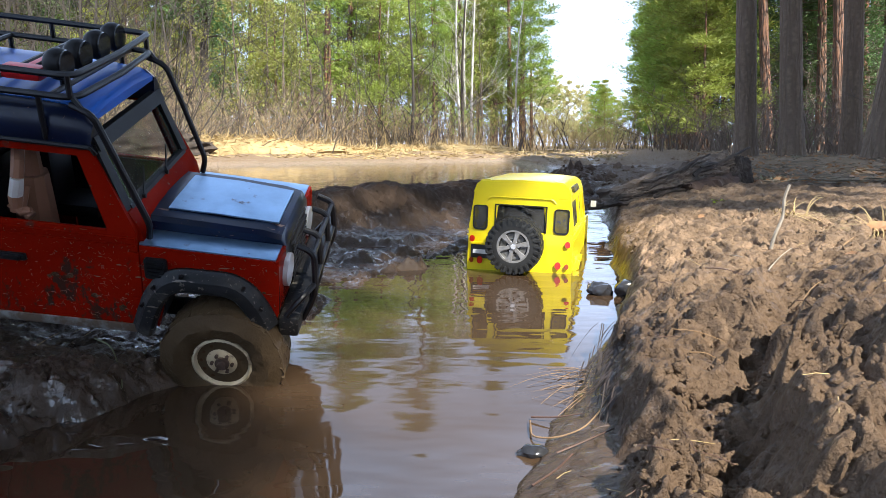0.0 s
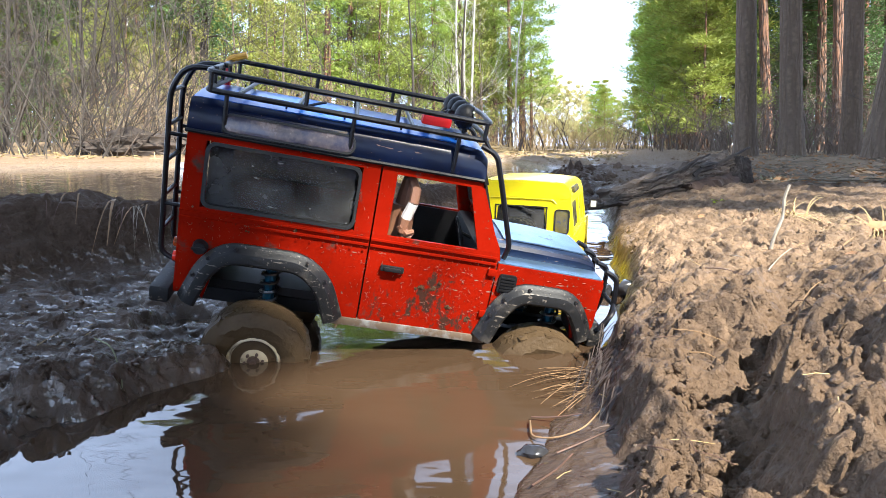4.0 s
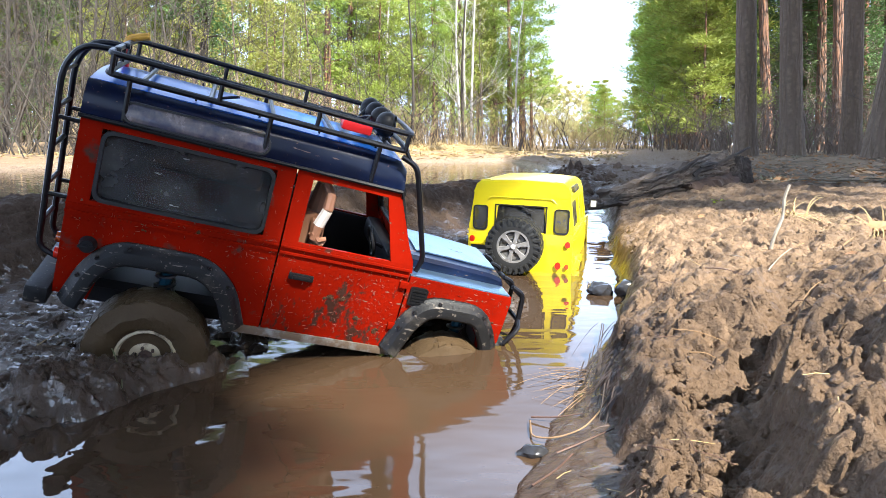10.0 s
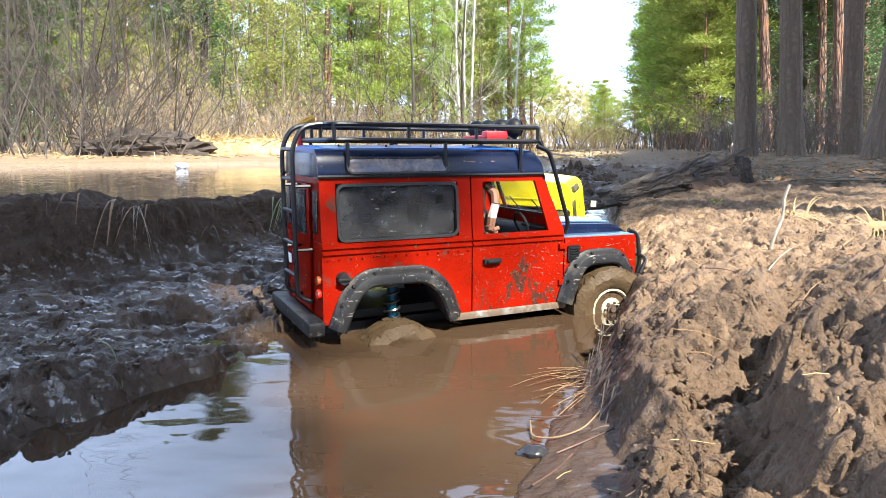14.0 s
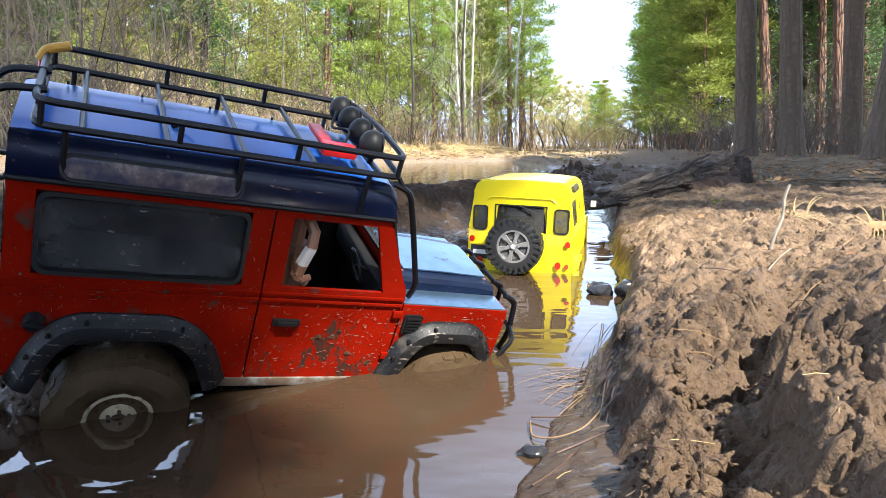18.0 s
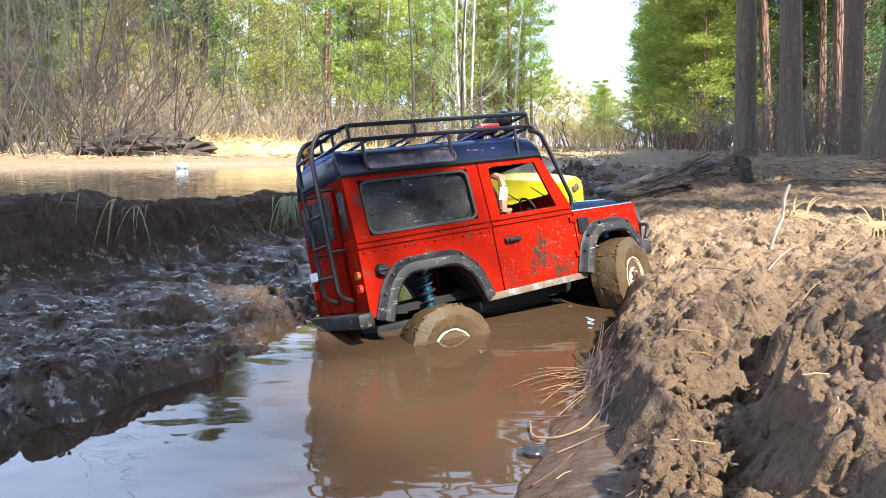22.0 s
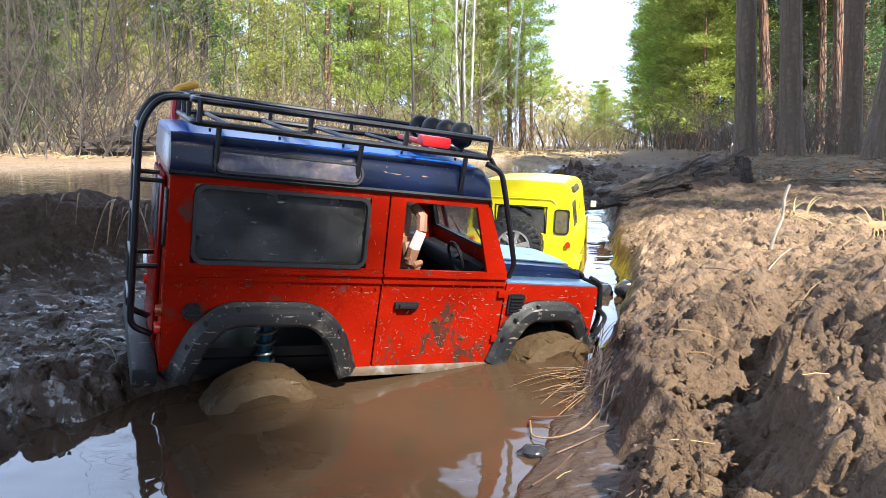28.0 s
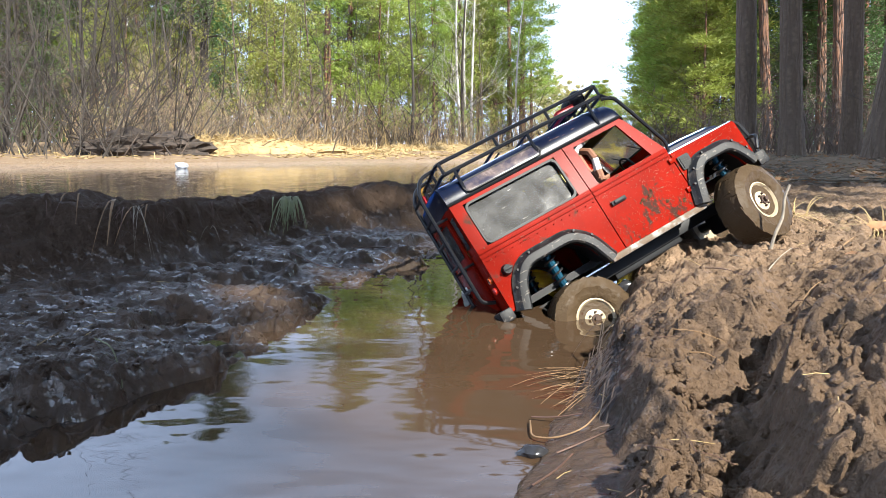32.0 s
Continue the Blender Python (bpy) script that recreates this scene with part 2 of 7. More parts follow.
def bark(name, light, dark, scale, deep_by=0.03):
    """Bark in long upright plates with dark furrows between."""
    m = material(name, light, 0.9, dark=0.55, scale=scale * 1.5, bump=0.6, bump_scale=scale * 4, depth=0.006)
    n, l = m.node_tree.nodes, m.node_tree.links
    bsdf = n["Principled BSDF"]
    at = n.new("ShaderNodeTexCoord")
    tall_map = n.new("ShaderNodeMapping")
    tall_map.inputs["Scale"].default_value = (1, 1, 0.14)
    plates = n.new("ShaderNodeTexVoronoi")
    plates.feature = "DISTANCE_TO_EDGE"
    plates.inputs["Scale"].default_value = scale
    warp = n.new("ShaderNodeTexNoise")
    warp.inputs["Scale"].default_value = scale * 0.5
    add = n.new("ShaderNodeMixRGB")
    add.blend_type = "ADD"
    add.inputs[0].default_value = 0.12
    l.new(at.outputs["Object"], tall_map.inputs["Vector"])
    l.new(tall_map.outputs[0], add.inputs[1])
    l.new(tall_map.outputs[0], warp.inputs["Vector"])
    l.new(warp.outputs["Color"], add.inputs[2])
    l.new(add.outputs[0], plates.inputs["Vector"])
    edge = n.new("ShaderNodeMapRange")
    edge.inputs[1].default_value, edge.inputs[2].default_value, edge.inputs[3].default_value, edge.inputs[4].default_value = 0.0, 0.22, 1.0, 0.0
    l.new(plates.outputs["Distance"], edge.inputs[0])
    mix = n.new("ShaderNodeMixRGB")
    mix.inputs[2].default_value = (*dark, 1)
    l.new(edge.outputs[0], mix.inputs[0])
    l.new(bsdf.inputs["Base Color"].links[0].from_socket, mix.inputs[1])
    l.new(mix.outputs[0], bsdf.inputs["Base Color"])
    deep = n.new("ShaderNodeBump")
    deep.inputs["Strength"].default_value, deep.inputs["Distance"].default_value = 0.9, deep_by
    l.new(edge.outputs[0], deep.inputs["Height"])
    deep.invert = True
    l.new(deep.outputs[0], n["Bump"].inputs["Normal"])
    return m


M_BARK = bark("grey_bark", (0.150, 0.106, 0.070), (0.100, 0.069, 0.047), 16, 0.012)
M_PINE_BARK = bark("pine_bark", (0.24, 0.115, 0.064), (0.06, 0.042, 0.032), 13)
M_BIRCH = material("birch_bark", (0.52, 0.49, 0.44), 0.8, dark=0.75, scale=10, bump=0.3, bump_scale=30, depth=0.01, second=(0.04, 0.035, 0.03),
                   second_at=(0.62, 0.66), second_scale=9)
M_TWIG = vary(material("bare_twig", (0.135, 0.102, 0.076), 0.9, dark=0.55, scale=9, bump=0.0), 0.3, 0.02)


def speckled(m, low=0.75, high=1.12):
    """Lets each needle differ in brightness."""
    n, l = m.node_tree.nodes, m.node_tree.links
    bsdf = n["Principled BSDF"]
    geo = n.new("ShaderNodeNewGeometry")
    span = n.new("ShaderNodeMapRange")
    span.inputs[3].default_value, span.inputs[4].default_value = low, high
    tone = n.new("ShaderNodeHueSaturation")
    l.new(geo.outputs["Random Per Island"], span.inputs[0])
    l.new(span.outputs[0], tone.inputs["Value"])
    l.new(bsdf.inputs["Base Color"].links[0].from_socket, tone.inputs["Color"])
    l.new(tone.outputs[0], bsdf.inputs["Base Color"])
    return m


def leafy(m, share=0.5):
    """Lets light through thin needles and leaves."""
    n, l = m.node_tree.nodes, m.node_tree.links
    bsdf = n["Principled BSDF"]
    thin = n.new("ShaderNodeBsdfTranslucent")
    mix = n.new("ShaderNodeMixShader")
    mix.inputs[0].default_value = share
    l.new(bsdf.inputs["Base Color"].links[0].from_socket, thin.inputs["Color"])
    l.new(bsdf.outputs[0], mix.inputs[1])
    l.new(thin.outputs[0], mix.inputs[2])
    l.new(mix.outputs[0], n["Material Output"].inputs["Surface"])
    return m


M_NEEDLE = leafy(speckled(vary(material("pine_needles", (0.34, 0.43, 0.075), 0.6, dark=0.6, scale=1.2, bump=0.0), 0.25, 0.025)), 0.42)
M_SPRUCE = leafy(speckled(vary(material("spruce_needles", (0.110, 0.185, 0.050), 0.6, dark=0.5, scale=1.5, bump=0.0), 0.30, 0.02)), 0.35)
M_LEAF = leafy(vary(material("spring_leaf", (0.34, 0.36, 0.085), 0.6, dark=0.6, scale=4.0, bump=0.0), 0.25, 0.02))
M_TAN = material("tan_straw", (0.26, 0.155, 0.075), 0.8, dark=0.5, scale=40, bump=0.0)
M_PALE = leafy(material("pale_spring_leaf", (0.62, 0.58, 0.26), 0.6, dark=0.7, scale=2.0, bump=0.0))
M_TANTWIG = vary(material("tan_twig", (0.33, 0.24, 0.15), 0.85, dark=0.55, scale=6.0, bump=0.0), 0.3, 0.02)
M_STRAW = material("dry_straw", (0.46, 0.33, 0.15), 0.85, dark=0.5, scale=5.0, bump=0.0)
M_GRASS = material("pale_grass", (0.19, 0.20, 0.10), 0.75, dark=0.55, scale=8.0, bump=0.0)
M_ROOT = material("wet_root", (0.10, 0.050, 0.032), 0.55, dark=0.5, scale=30, bump=0.2)
M_ROOT_DARK = material("dark_root", (0.040, 0.025, 0.018), 0.6, dark=0.5, scale=30, bump=0.2)
M_STICK = material("barked_stick", (0.34, 0.29, 0.225), 0.75, dark=0.55, scale=60, bump=0.4, bump_scale=120, depth=0.001)
M_LOG = material("rotten_log", (0.062, 0.045, 0.034), 0.85, dark=0.35, scale=16, bump=0.9, bump_scale=60, depth=0.006, second=(0.125, 0.088, 0.062),
                 second_at=(0.58, 0.68), second_scale=9)
M_LOG_PALE = material("weathered_log", (0.135, 0.102, 0.078), 0.85, dark=0.55, scale=14, bump=0.9, bump_scale=60, depth=0.006, second=(0.060, 0.043, 0.032),
                      second_at=(0.52, 0.66), second_scale=9)
M_RUST = material("red_brown_wood", (0.055, 0.030, 0.020), 0.8, dark=0.4, scale=18, bump=0.6, bump_scale=60, depth=0.004)
M_TRASH = material("white_plastic_litter", (0.75, 0.74, 0.72), 0.5, dark=0.8, bump=0.1)
M_YGREEN = material("bright_sprout", (0.42, 0.48, 0.02), 0.6, dark=0.7, bump=0.0)


def ground_material():
    """Mud: dry and crumbly on the right bank, dark and wet elsewhere, glossy where it lies low; straw litter farther out."""
    m = material("mud", (0.390, 0.265, 0.172), 0.6, dark=0.50, scale=26, bump=0.9, bump_scale=240, depth=0.004, detail=10)
    n, l = m.node_tree.nodes, m.node_tree.links
    bsdf = n["Principled BSDF"]
    src = bsdf.inputs["Base Color"].links[0].from_socket
    geo = n.new("ShaderNodeNewGeometry")
    sep = n.new("ShaderNodeSeparateXYZ")
    l.new(geo.outputs["Position"], sep.inputs[0])

    def noise_at(scale, detail, rough=0.62):
        q = n.new("ShaderNodeTexNoise")
        q.inputs["Scale"].default_value, q.inputs["Detail"].default_value, q.inputs["Roughness"].default_value = scale, detail, rough
        l.new(geo.outputs["Position"], q.inputs["Vector"])
        return q.outputs["Fac"]

    def math_of(op, a, b, c=None):
        q = n.new("ShaderNodeMath")
        q.operation = op
        for k, v in enumerate((a, b, c)):
            if v is None:
                continue
            if isinstance(v, (int, float)):
                q.inputs[k].default_value = v
            else:
                l.new(v, q.inputs[k])
        return q.outputs[0]

    def ramp_of(v, lo, hi, a=0.0, b=1.0):
        q = n.new("ShaderNodeMapRange")
        q.inputs[1].default_value, q.inputs[2].default_value, q.inputs[3].default_value, q.inputs[4].default_value = lo, hi, a, b
        l.new(v, q.inputs[0])
        return q.outputs[0]

    def mixed(f, a, colour):
        q = n.new("ShaderNodeMixRGB")
        q.inputs[2].default_value = (*colour, 1)
        l.new(f, q.inputs[0])
        l.new(a, q.inputs[1])
        return q.outputs[0]

    wob = noise_at(9.0, 8)
    speck = noise_at(70.0, 5, 0.7)
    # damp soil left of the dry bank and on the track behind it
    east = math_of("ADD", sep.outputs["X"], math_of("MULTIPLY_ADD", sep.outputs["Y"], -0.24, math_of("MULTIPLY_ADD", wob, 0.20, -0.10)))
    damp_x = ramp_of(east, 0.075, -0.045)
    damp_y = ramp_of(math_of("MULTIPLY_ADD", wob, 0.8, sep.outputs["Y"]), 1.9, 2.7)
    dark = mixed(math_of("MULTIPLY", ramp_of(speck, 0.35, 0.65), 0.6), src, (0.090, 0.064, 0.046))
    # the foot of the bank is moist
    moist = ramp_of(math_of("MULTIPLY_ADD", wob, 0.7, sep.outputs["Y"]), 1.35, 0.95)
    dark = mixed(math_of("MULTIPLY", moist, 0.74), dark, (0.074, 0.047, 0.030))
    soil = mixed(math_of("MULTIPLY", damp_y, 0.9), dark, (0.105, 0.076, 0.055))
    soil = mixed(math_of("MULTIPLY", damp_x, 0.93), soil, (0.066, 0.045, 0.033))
    # fine crumbs in the relief
    gritty = noise_at(80.0, 6, 0.66)
    grit = n.new("ShaderNodeBump")
    grit.inputs["Strength"].default_value, grit.inputs["Distance"].default_value = 1.0, 0.011
    l.new(gritty, grit.inputs["Height"])
    l.new(grit.outputs[0], n["Bump"].inputs["Normal"])
    # wetness from the height above the water, broken by noise
    lev = math_of("ADD", sep.outputs["Z"], math_of("MULTIPLY_ADD", wob, 0.11, -0.055))
    low = ramp_of(lev, 0.050, 0.014)
    wet = math_of("MAXIMUM", low, math_of("MULTIPLY", math_of("MULTIPLY", damp_x, ramp_of(sep.outputs["Z"], 0.050, 0.028)), ramp_of(wob, 0.46, 0.56, 0.0, 0.95)))
    # films of water lie in streaks along the shelf
    stretched = n.new("ShaderNodeMapping")
    stretched.inputs["Scale"].default_value = (0.5, 1.5, 1.0)
    stretched.inputs["Rotation"].default_value = (0, 0, 0.35)
    l.new(geo.outputs["Position"], stretched.inputs["Vector"])
    film_noise = n.new("ShaderNodeTexNoise")
    film_noise.inputs["Scale"].default_value, film_noise.inputs["Detail"].default_value, film_noise.inputs["Roughness"].default_value = 62.0, 4, 0.6
    l.new(stretched.outputs[0], film_noise.inputs["Vector"])
    film = math_of("MULTIPLY", math_of("MULTIPLY", damp_x, ramp_of(sep.outputs["Z"], 0.072, 0.056)), ramp_of(film_noise.outputs["Fac"], 0.580, 0.596))
    soil = mixed(math_of("MULTIPLY", low, 0.75), soil, (0.050, 0.0325, 0.0210))
    l.new(math_of("MULTIPLY", math_of("MULTIPLY", math_of("MULTIPLY", ramp_of(wet, 0, 1, 0.60, 0.36), ramp_of(moist, 0, 1, 1.0, 0.72)), ramp_of(speck, 0.35, 0.65, 0.7, 1.1)), ramp_of(film, 0, 1, 1.0, 0.35)), bsdf.inputs["Roughness"])
    l.new(math_of("MULTIPLY", ramp_of(wet, 0, 1, 1.0, 0.42), ramp_of(film, 0, 1, 1.0, 0.18)), grit.inputs["Strength"])
    l.new(ramp_of(math_of("MAXIMUM", math_of("MAXIMUM", math_of("MULTIPLY", wet, 0.21), math_of("MULTIPLY", moist, 0.10)), film), 0, 1, 0.02, 0.95), bsdf.inputs["Specular IOR Level"])
    l.new(ramp_of(wet, 0, 1, 0.8, 0.15), n["Bump"].inputs["Strength"])
    # straw litter far out
    far = ramp_of(math_of("MULTIPLY_ADD", wob, 4.0, sep.outputs["Y"]), 7.4, 8.8)
    west = ramp_of(math_of("MULTIPLY_ADD", sep.outputs["Y"], -0.36, sep.outputs["X"]), 0.6, -1.2)
    straw = mixed(ramp_of(speck, 0.3, 0.7), mixed(far, soil, (0.26, 0.185, 0.122)), (0.18, 0.125, 0.075))
    pick = n.new("ShaderNodeMixRGB")
    l.new(math_of("MULTIPLY", far, west), pick.inputs[0])
    l.new(soil, pick.inputs[1])
    l.new(straw, pick.inputs[2])
    # leaf litter under the trees on the right
    litter_at = math_of("MULTIPLY", ramp_of(math_of("MULTIPLY_ADD", wob, 1.2, sep.outputs["Y"]), 3.2, 4.6), ramp_of(math_of("MULTIPLY_ADD", sep.outputs["Y"], -0.30, sep.outputs["X"]), 0.2, 1.2))
    l.new(mixed(math_of("MULTIPLY", litter_at, 0.85), pick.outputs[0], (0.215, 0.155, 0.100)), bsdf.inputs["Base Color"])
    return m


def water_material():
    m = bpy.data.materials.new("muddy_water")
    m.use_nodes = True
    n, l = m.node_tree.nodes, m.node_tree.links
    bsdf = n["Principled BSDF"]
    at = n.new("ShaderNodeNewGeometry")
    silt = n.new("ShaderNodeTexNoise")
    silt.inputs["Scale"].default_value, silt.inputs["Detail"].default_value = 3.0, 5
    l.new(at.outputs["Position"], silt.inputs["Vector"])
    ramp = n.new("ShaderNodeValToRGB")
    ramp.color_ramp.elements[0].position, ramp.color_ramp.elements[1].position = 0.35, 0.65
    ramp.color_ramp.elements[0].color = (0.041, 0.0248, 0.0142, 1)
    ramp.color_ramp.elements[1].color = (0.052, 0.0320, 0.0186, 1)
    l.new(silt.outputs["Fac"], ramp.inputs[0])
    l.new(ramp.outputs[0], bsdf.inputs["Base Color"])
    bsdf.inputs["Roughness"].default_value, bsdf.inputs["IOR"].default_value = 0.03, 1.40
    # water that the wheels have churned carries silt and mirrors less
    where = n.new("ShaderNodeVectorMath")
    where.operation = "DISTANCE"
    where.inputs[1].default_value = (-0.02, 0.66, 0.0)
    stir = n.new("ShaderNodeMath")
    stir.operation = "MULTIPLY_ADD"
    stir.inputs[1].default_value = 0.16
    l.new(at.outputs["Position"], where.inputs[0])
    l.new(silt.outputs["Fac"], stir.inputs[0])
    l.new(where.outputs["Value"], stir.inputs[2])
    for socket, near_to, far_off in (("Roughness", 0.06, 0.012), ("Specular IOR Level", 0.13, 0.85)):
        churned = n.new("ShaderNodeMapRange")
        churned.inputs[1].default_value, churned.inputs[2].default_value = 0.22, 0.40
        churned.inputs[3].default_value, churned.inputs[4].default_value = near_to, far_off
        l.new(stir.outputs[0], churned.inputs[0])
        l.new(churned.outputs[0], bsdf.inputs[socket])
    # slow swell, and short ripples that run along the banks
    last = None
    for size, stretch, strength, depth in ((6.0, (1, 1.2, 1), 0.09, 0.02), (15.0, (0.8, 1.5, 1), 0.14, 0.008), (34.0, (0.7, 1.6, 1), 0.10, 0.003)):
        run = n.new("ShaderNodeMapping")
        run.inputs["Scale"].default_value = stretch
        run.inputs["Rotation"].default_value = (0, 0, 0.25)
        rip = n.new("ShaderNodeTexNoise")
        rip.inputs["Scale"].default_value, rip.inputs["Detail"].default_value = size, 1
        bn = n.new("ShaderNodeBump")
        bn.inputs["Strength"].default_value, bn.inputs["Distance"].default_value = strength, depth
        l.new(at.outputs["Position"], run.inputs["Vector"])
        l.new(run.outputs[0], rip.inputs["Vector"])
        l.new(rip.outputs["Fac"], bn.inputs["Height"])
        if last:
            l.new(last.outputs[0], bn.inputs["Normal"])
        last = bn
    l.new(last.outputs[0], bsdf.inputs["Normal"])
    return m


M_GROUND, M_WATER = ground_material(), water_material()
M_LENS = material("smoked_lens", (0.02, 0.02, 0.022), 0.12, dark=0.7, bump=0.0)
M_LEAF_DRY = material("brown_dry_leaf", (0.30, 0.15, 0.06), 0.7, dark=0.5, scale=60, bump=0.3)
M_STONE = material("dark_wet_stone", (0.03, 0.03, 0.034), 0.2, dark=0.6, scale=60, bump=0.3)
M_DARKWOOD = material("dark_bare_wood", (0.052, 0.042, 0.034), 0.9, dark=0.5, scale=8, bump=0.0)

# ---- mesh tools ----
def part(name, bm, mat, parent=None, label="", smooth=True):
    """Links a bmesh as one mesh object under a thing or under a part."""
    me = bpy.data.meshes.new(name)
    bm.normal_update()
    bm.to_mesh(me)
    bm.free()
    for m in (mat if isinstance(mat, (list, tuple)) else [mat]):
        me.materials.append(m)
    if smooth:
        me.polygons.foreach_set("use_smooth", [True] * len(me.polygons))
        me.set_sharp_from_angle(angle=radians(35))
    ob = new(name, me)
    ob.parent = parent
    return tagged(ob, label)


def raw(name, verts, faces, mat, parent=None, label="", smooth=False):
    me = bpy.data.meshes.new(name)
    me.from_pydata(verts, [], faces)
    for m in (mat if isinstance(mat, (list, tuple)) else [mat]):
        me.materials.append(m)
    if smooth:
        me.polygons.foreach_set("use_smooth", [True] * len(me.polygons))
    ob = new(name, me)
    ob.parent = parent
    return tagged(ob, label)


def box(bm, x0, x1, y0, y1, z0, z1, bevel=0.0, m=None):
    c = Matrix.Translation(((x0 + x1) / 2, (y0 + y1) / 2, (z0 + z1) / 2)) @ Matrix.Diagonal((x1 - x0, y1 - y0, z1 - z0, 1))
    vs = bmesh.ops.create_cube(bm, size=1, matrix=c)["verts"]
    if bevel:
        es = list({e for v in vs for e in v.link_edges})
        res = bmesh.ops.bevel(bm, geom=es, offset=bevel, segments=2, affect="EDGES", profile=0.6)
        vs = list({v for v in res["verts"]} | {v for v in vs if v.is_valid})
    if m is not None:
        bmesh.ops.transform(bm, matrix=m, verts=[v for v in vs if v.is_valid])
    return vs


def prism(bm, pts, y0, y1, bevel=0.0):
    """A plate whose outline pts lies in x and z, from y0 to y1."""
    lo = [bm.verts.new((x, y0, z)) for x, z in pts]
    hi = [bm.verts.new((x, y1, z)) for x, z in pts]
    n = len(pts)
    faces = [bm.faces.new(lo), bm.faces.new(hi[::-1])]
    faces += [bm.faces.new((lo[i], hi[i], hi[(i + 1) % n], lo[(i + 1) % n])) for i in range(n)]
    bmesh.ops.recalc_face_normals(bm, faces=faces)
    if bevel:
        es = list({e for f in faces[:2] for e in f.edges})
        bmesh.ops.bevel(bm, geom=es, offset=bevel, segments=2, affect="EDGES", profile=0.6)
    return lo + hi


def hull(bm, rings, closed_ends=True):
    """Skins rings of equally many points."""
    vs = [[bm.verts.new(p) for p in r] for r in rings]
    n = len(vs[0])
    fs = []
    for a, b in zip(vs, vs[1:]):
        for i in range(n):
            fs.append(bm.faces.new((a[i], a[(i + 1) % n], b[(i + 1) % n], b[i])))
    if closed_ends:
        fs += [bm.faces.new(vs[0][::-1]), bm.faces.new(vs[-1])]
    bmesh.ops.recalc_face_normals(bm, faces=fs)
    return vs


def tube(bm, pts, r, n=8, r_end=None):
    pts = [Vector(p) for p in pts]
    r_end = r if r_end is None else r_end
    rings, side = [], None
    for i, p in enumerate(pts):
        d = (pts[min(i + 1, len(pts) - 1)] - pts[max(i - 1, 0)]).normalized()
        if side is None:
            side = d.cross(Vector((0, 0, 1)) if abs(d.z) < 0.9 else Vector((1, 0, 0))).normalized()
        side = (side - d * side.dot(d)).normalized()
        up = d.cross(side)
        k = r + (r_end - r) * i / max(1, len(pts) - 1)
        rings.append([p + (side * math.cos(a) + up * math.sin(a)) * k for a in [2 * math.pi * j / n for j in range(n)]])
    return hull(bm, rings)


def arc(points, radius, steps=4):
    """Rounds the corners of an open line of points."""
    pts = [Vector(p) for p in points]
    out = [pts[0]]
    for a, b, c in zip(pts, pts[1:], pts[2:]):
        u, v = (a - b), (c - b)
        k = min(radius, u.length * 0.45, v.length * 0.45)
        p, q = b + u.normalized() * k, b + v.normalized() * k
        for i in range(steps + 1):
            s = i / steps
            out.append(p * (1 - s) ** 2 + b * 2 * s * (1 - s) + q * s**2)
    return out + [pts[-1]]


def lathe(bm, profile, n=32, y_axis=True):
    """Turns a profile of (y, radius) about the y axis."""
    rings = []
    for y, r in profile:
        rings.append([(r * math.cos(2 * math.pi * j / n), y, r * math.sin(2 * math.pi * j / n)) for j in range(n)])
    return hull(bm, rings)


def disc(bm, x, y, z, r, depth, axis="y", n=16, dome=0.0):
    q = {"y": Matrix.Rotation(radians(90), 4, "X"), "x": Matrix.Rotation(radians(90), 4, "Y"), "z": Matrix.Identity(4)}[axis]
    return bmesh.ops.create_cone(bm, cap_ends=True, segments=n, radius1=r, radius2=r * (1 - dome), depth=depth, matrix=Matrix.Translation((x, y, z)) @ q)["verts"]


def rounded(x0, x1, z0, z1, r, n=4):
    """A rounded rectangle in x and z."""
    out = []
    for cx, cz, a in ((x1 - r, z1 - r, 0), (x0 + r, z1 - r, 90), (x0 + r, z0 + r, 180), (x1 - r, z0 + r, 270)):
        out += [(cx + r * math.cos(radians(a + 90 * i / n)), cz + r * math.sin(radians(a + 90 * i / n))) for i in range(n + 1)]
    return out


def frame_of(bm, outer, inner, y0, y1):
    """A ring plate between two outlines of equally many points."""
    n = len(outer)
    a = [bm.verts.new((x, y0, z)) for x, z in outer]
    b = [bm.verts.new((x, y0, z)) for x, z in inner]
    c = [bm.verts.new((x, y1, z)) for x, z in outer]
    d = [bm.verts.new((x, y1, z)) for x, z in inner]
    fs = []
    for i in range(n):
        j = (i + 1) % n
        fs += [bm.faces.new((a[i], a[j], b[j], b[i])), bm.faces.new((c[i], d[i], d[j], c[j])),
               bm.faces.new((a[i], c[i], c[j], a[j])), bm.faces.new((b[i], b[j], d[j], d[i]))]
    bmesh.ops.recalc_face_normals(bm, faces=fs)
    return a + b + c + d


def value_noise(x, y, seed=0):
    """Smooth noise from -1 to 1 on arrays."""
    xi, yi = np.floor(x).astype(np.int64), np.floor(y).astype(np.int64)
    u, v = x - xi, y - yi
    u, v = u * u * u * (u * (u * 6 - 15) + 10), v * v * v * (v * (v * 6 - 15) + 10)

    def corner(a, b):
        h = (a * 374761393 + b * 668265263 + seed * 1442695041) & 0xFFFFFFFF
        h = ((h ^ (h >> 13)) * 1274126177) & 0xFFFFFFFF
        return ((h ^ (h >> 16)) & 0xFFFF) / 32767.5 - 1

    a, b, c, d = corner(xi, yi), corner(xi + 1, yi), corner(xi, yi + 1), corner(xi + 1, yi + 1)
    return (a * (1 - u) + b * u) * (1 - v) + (c * (1 - u) + d * u) * v


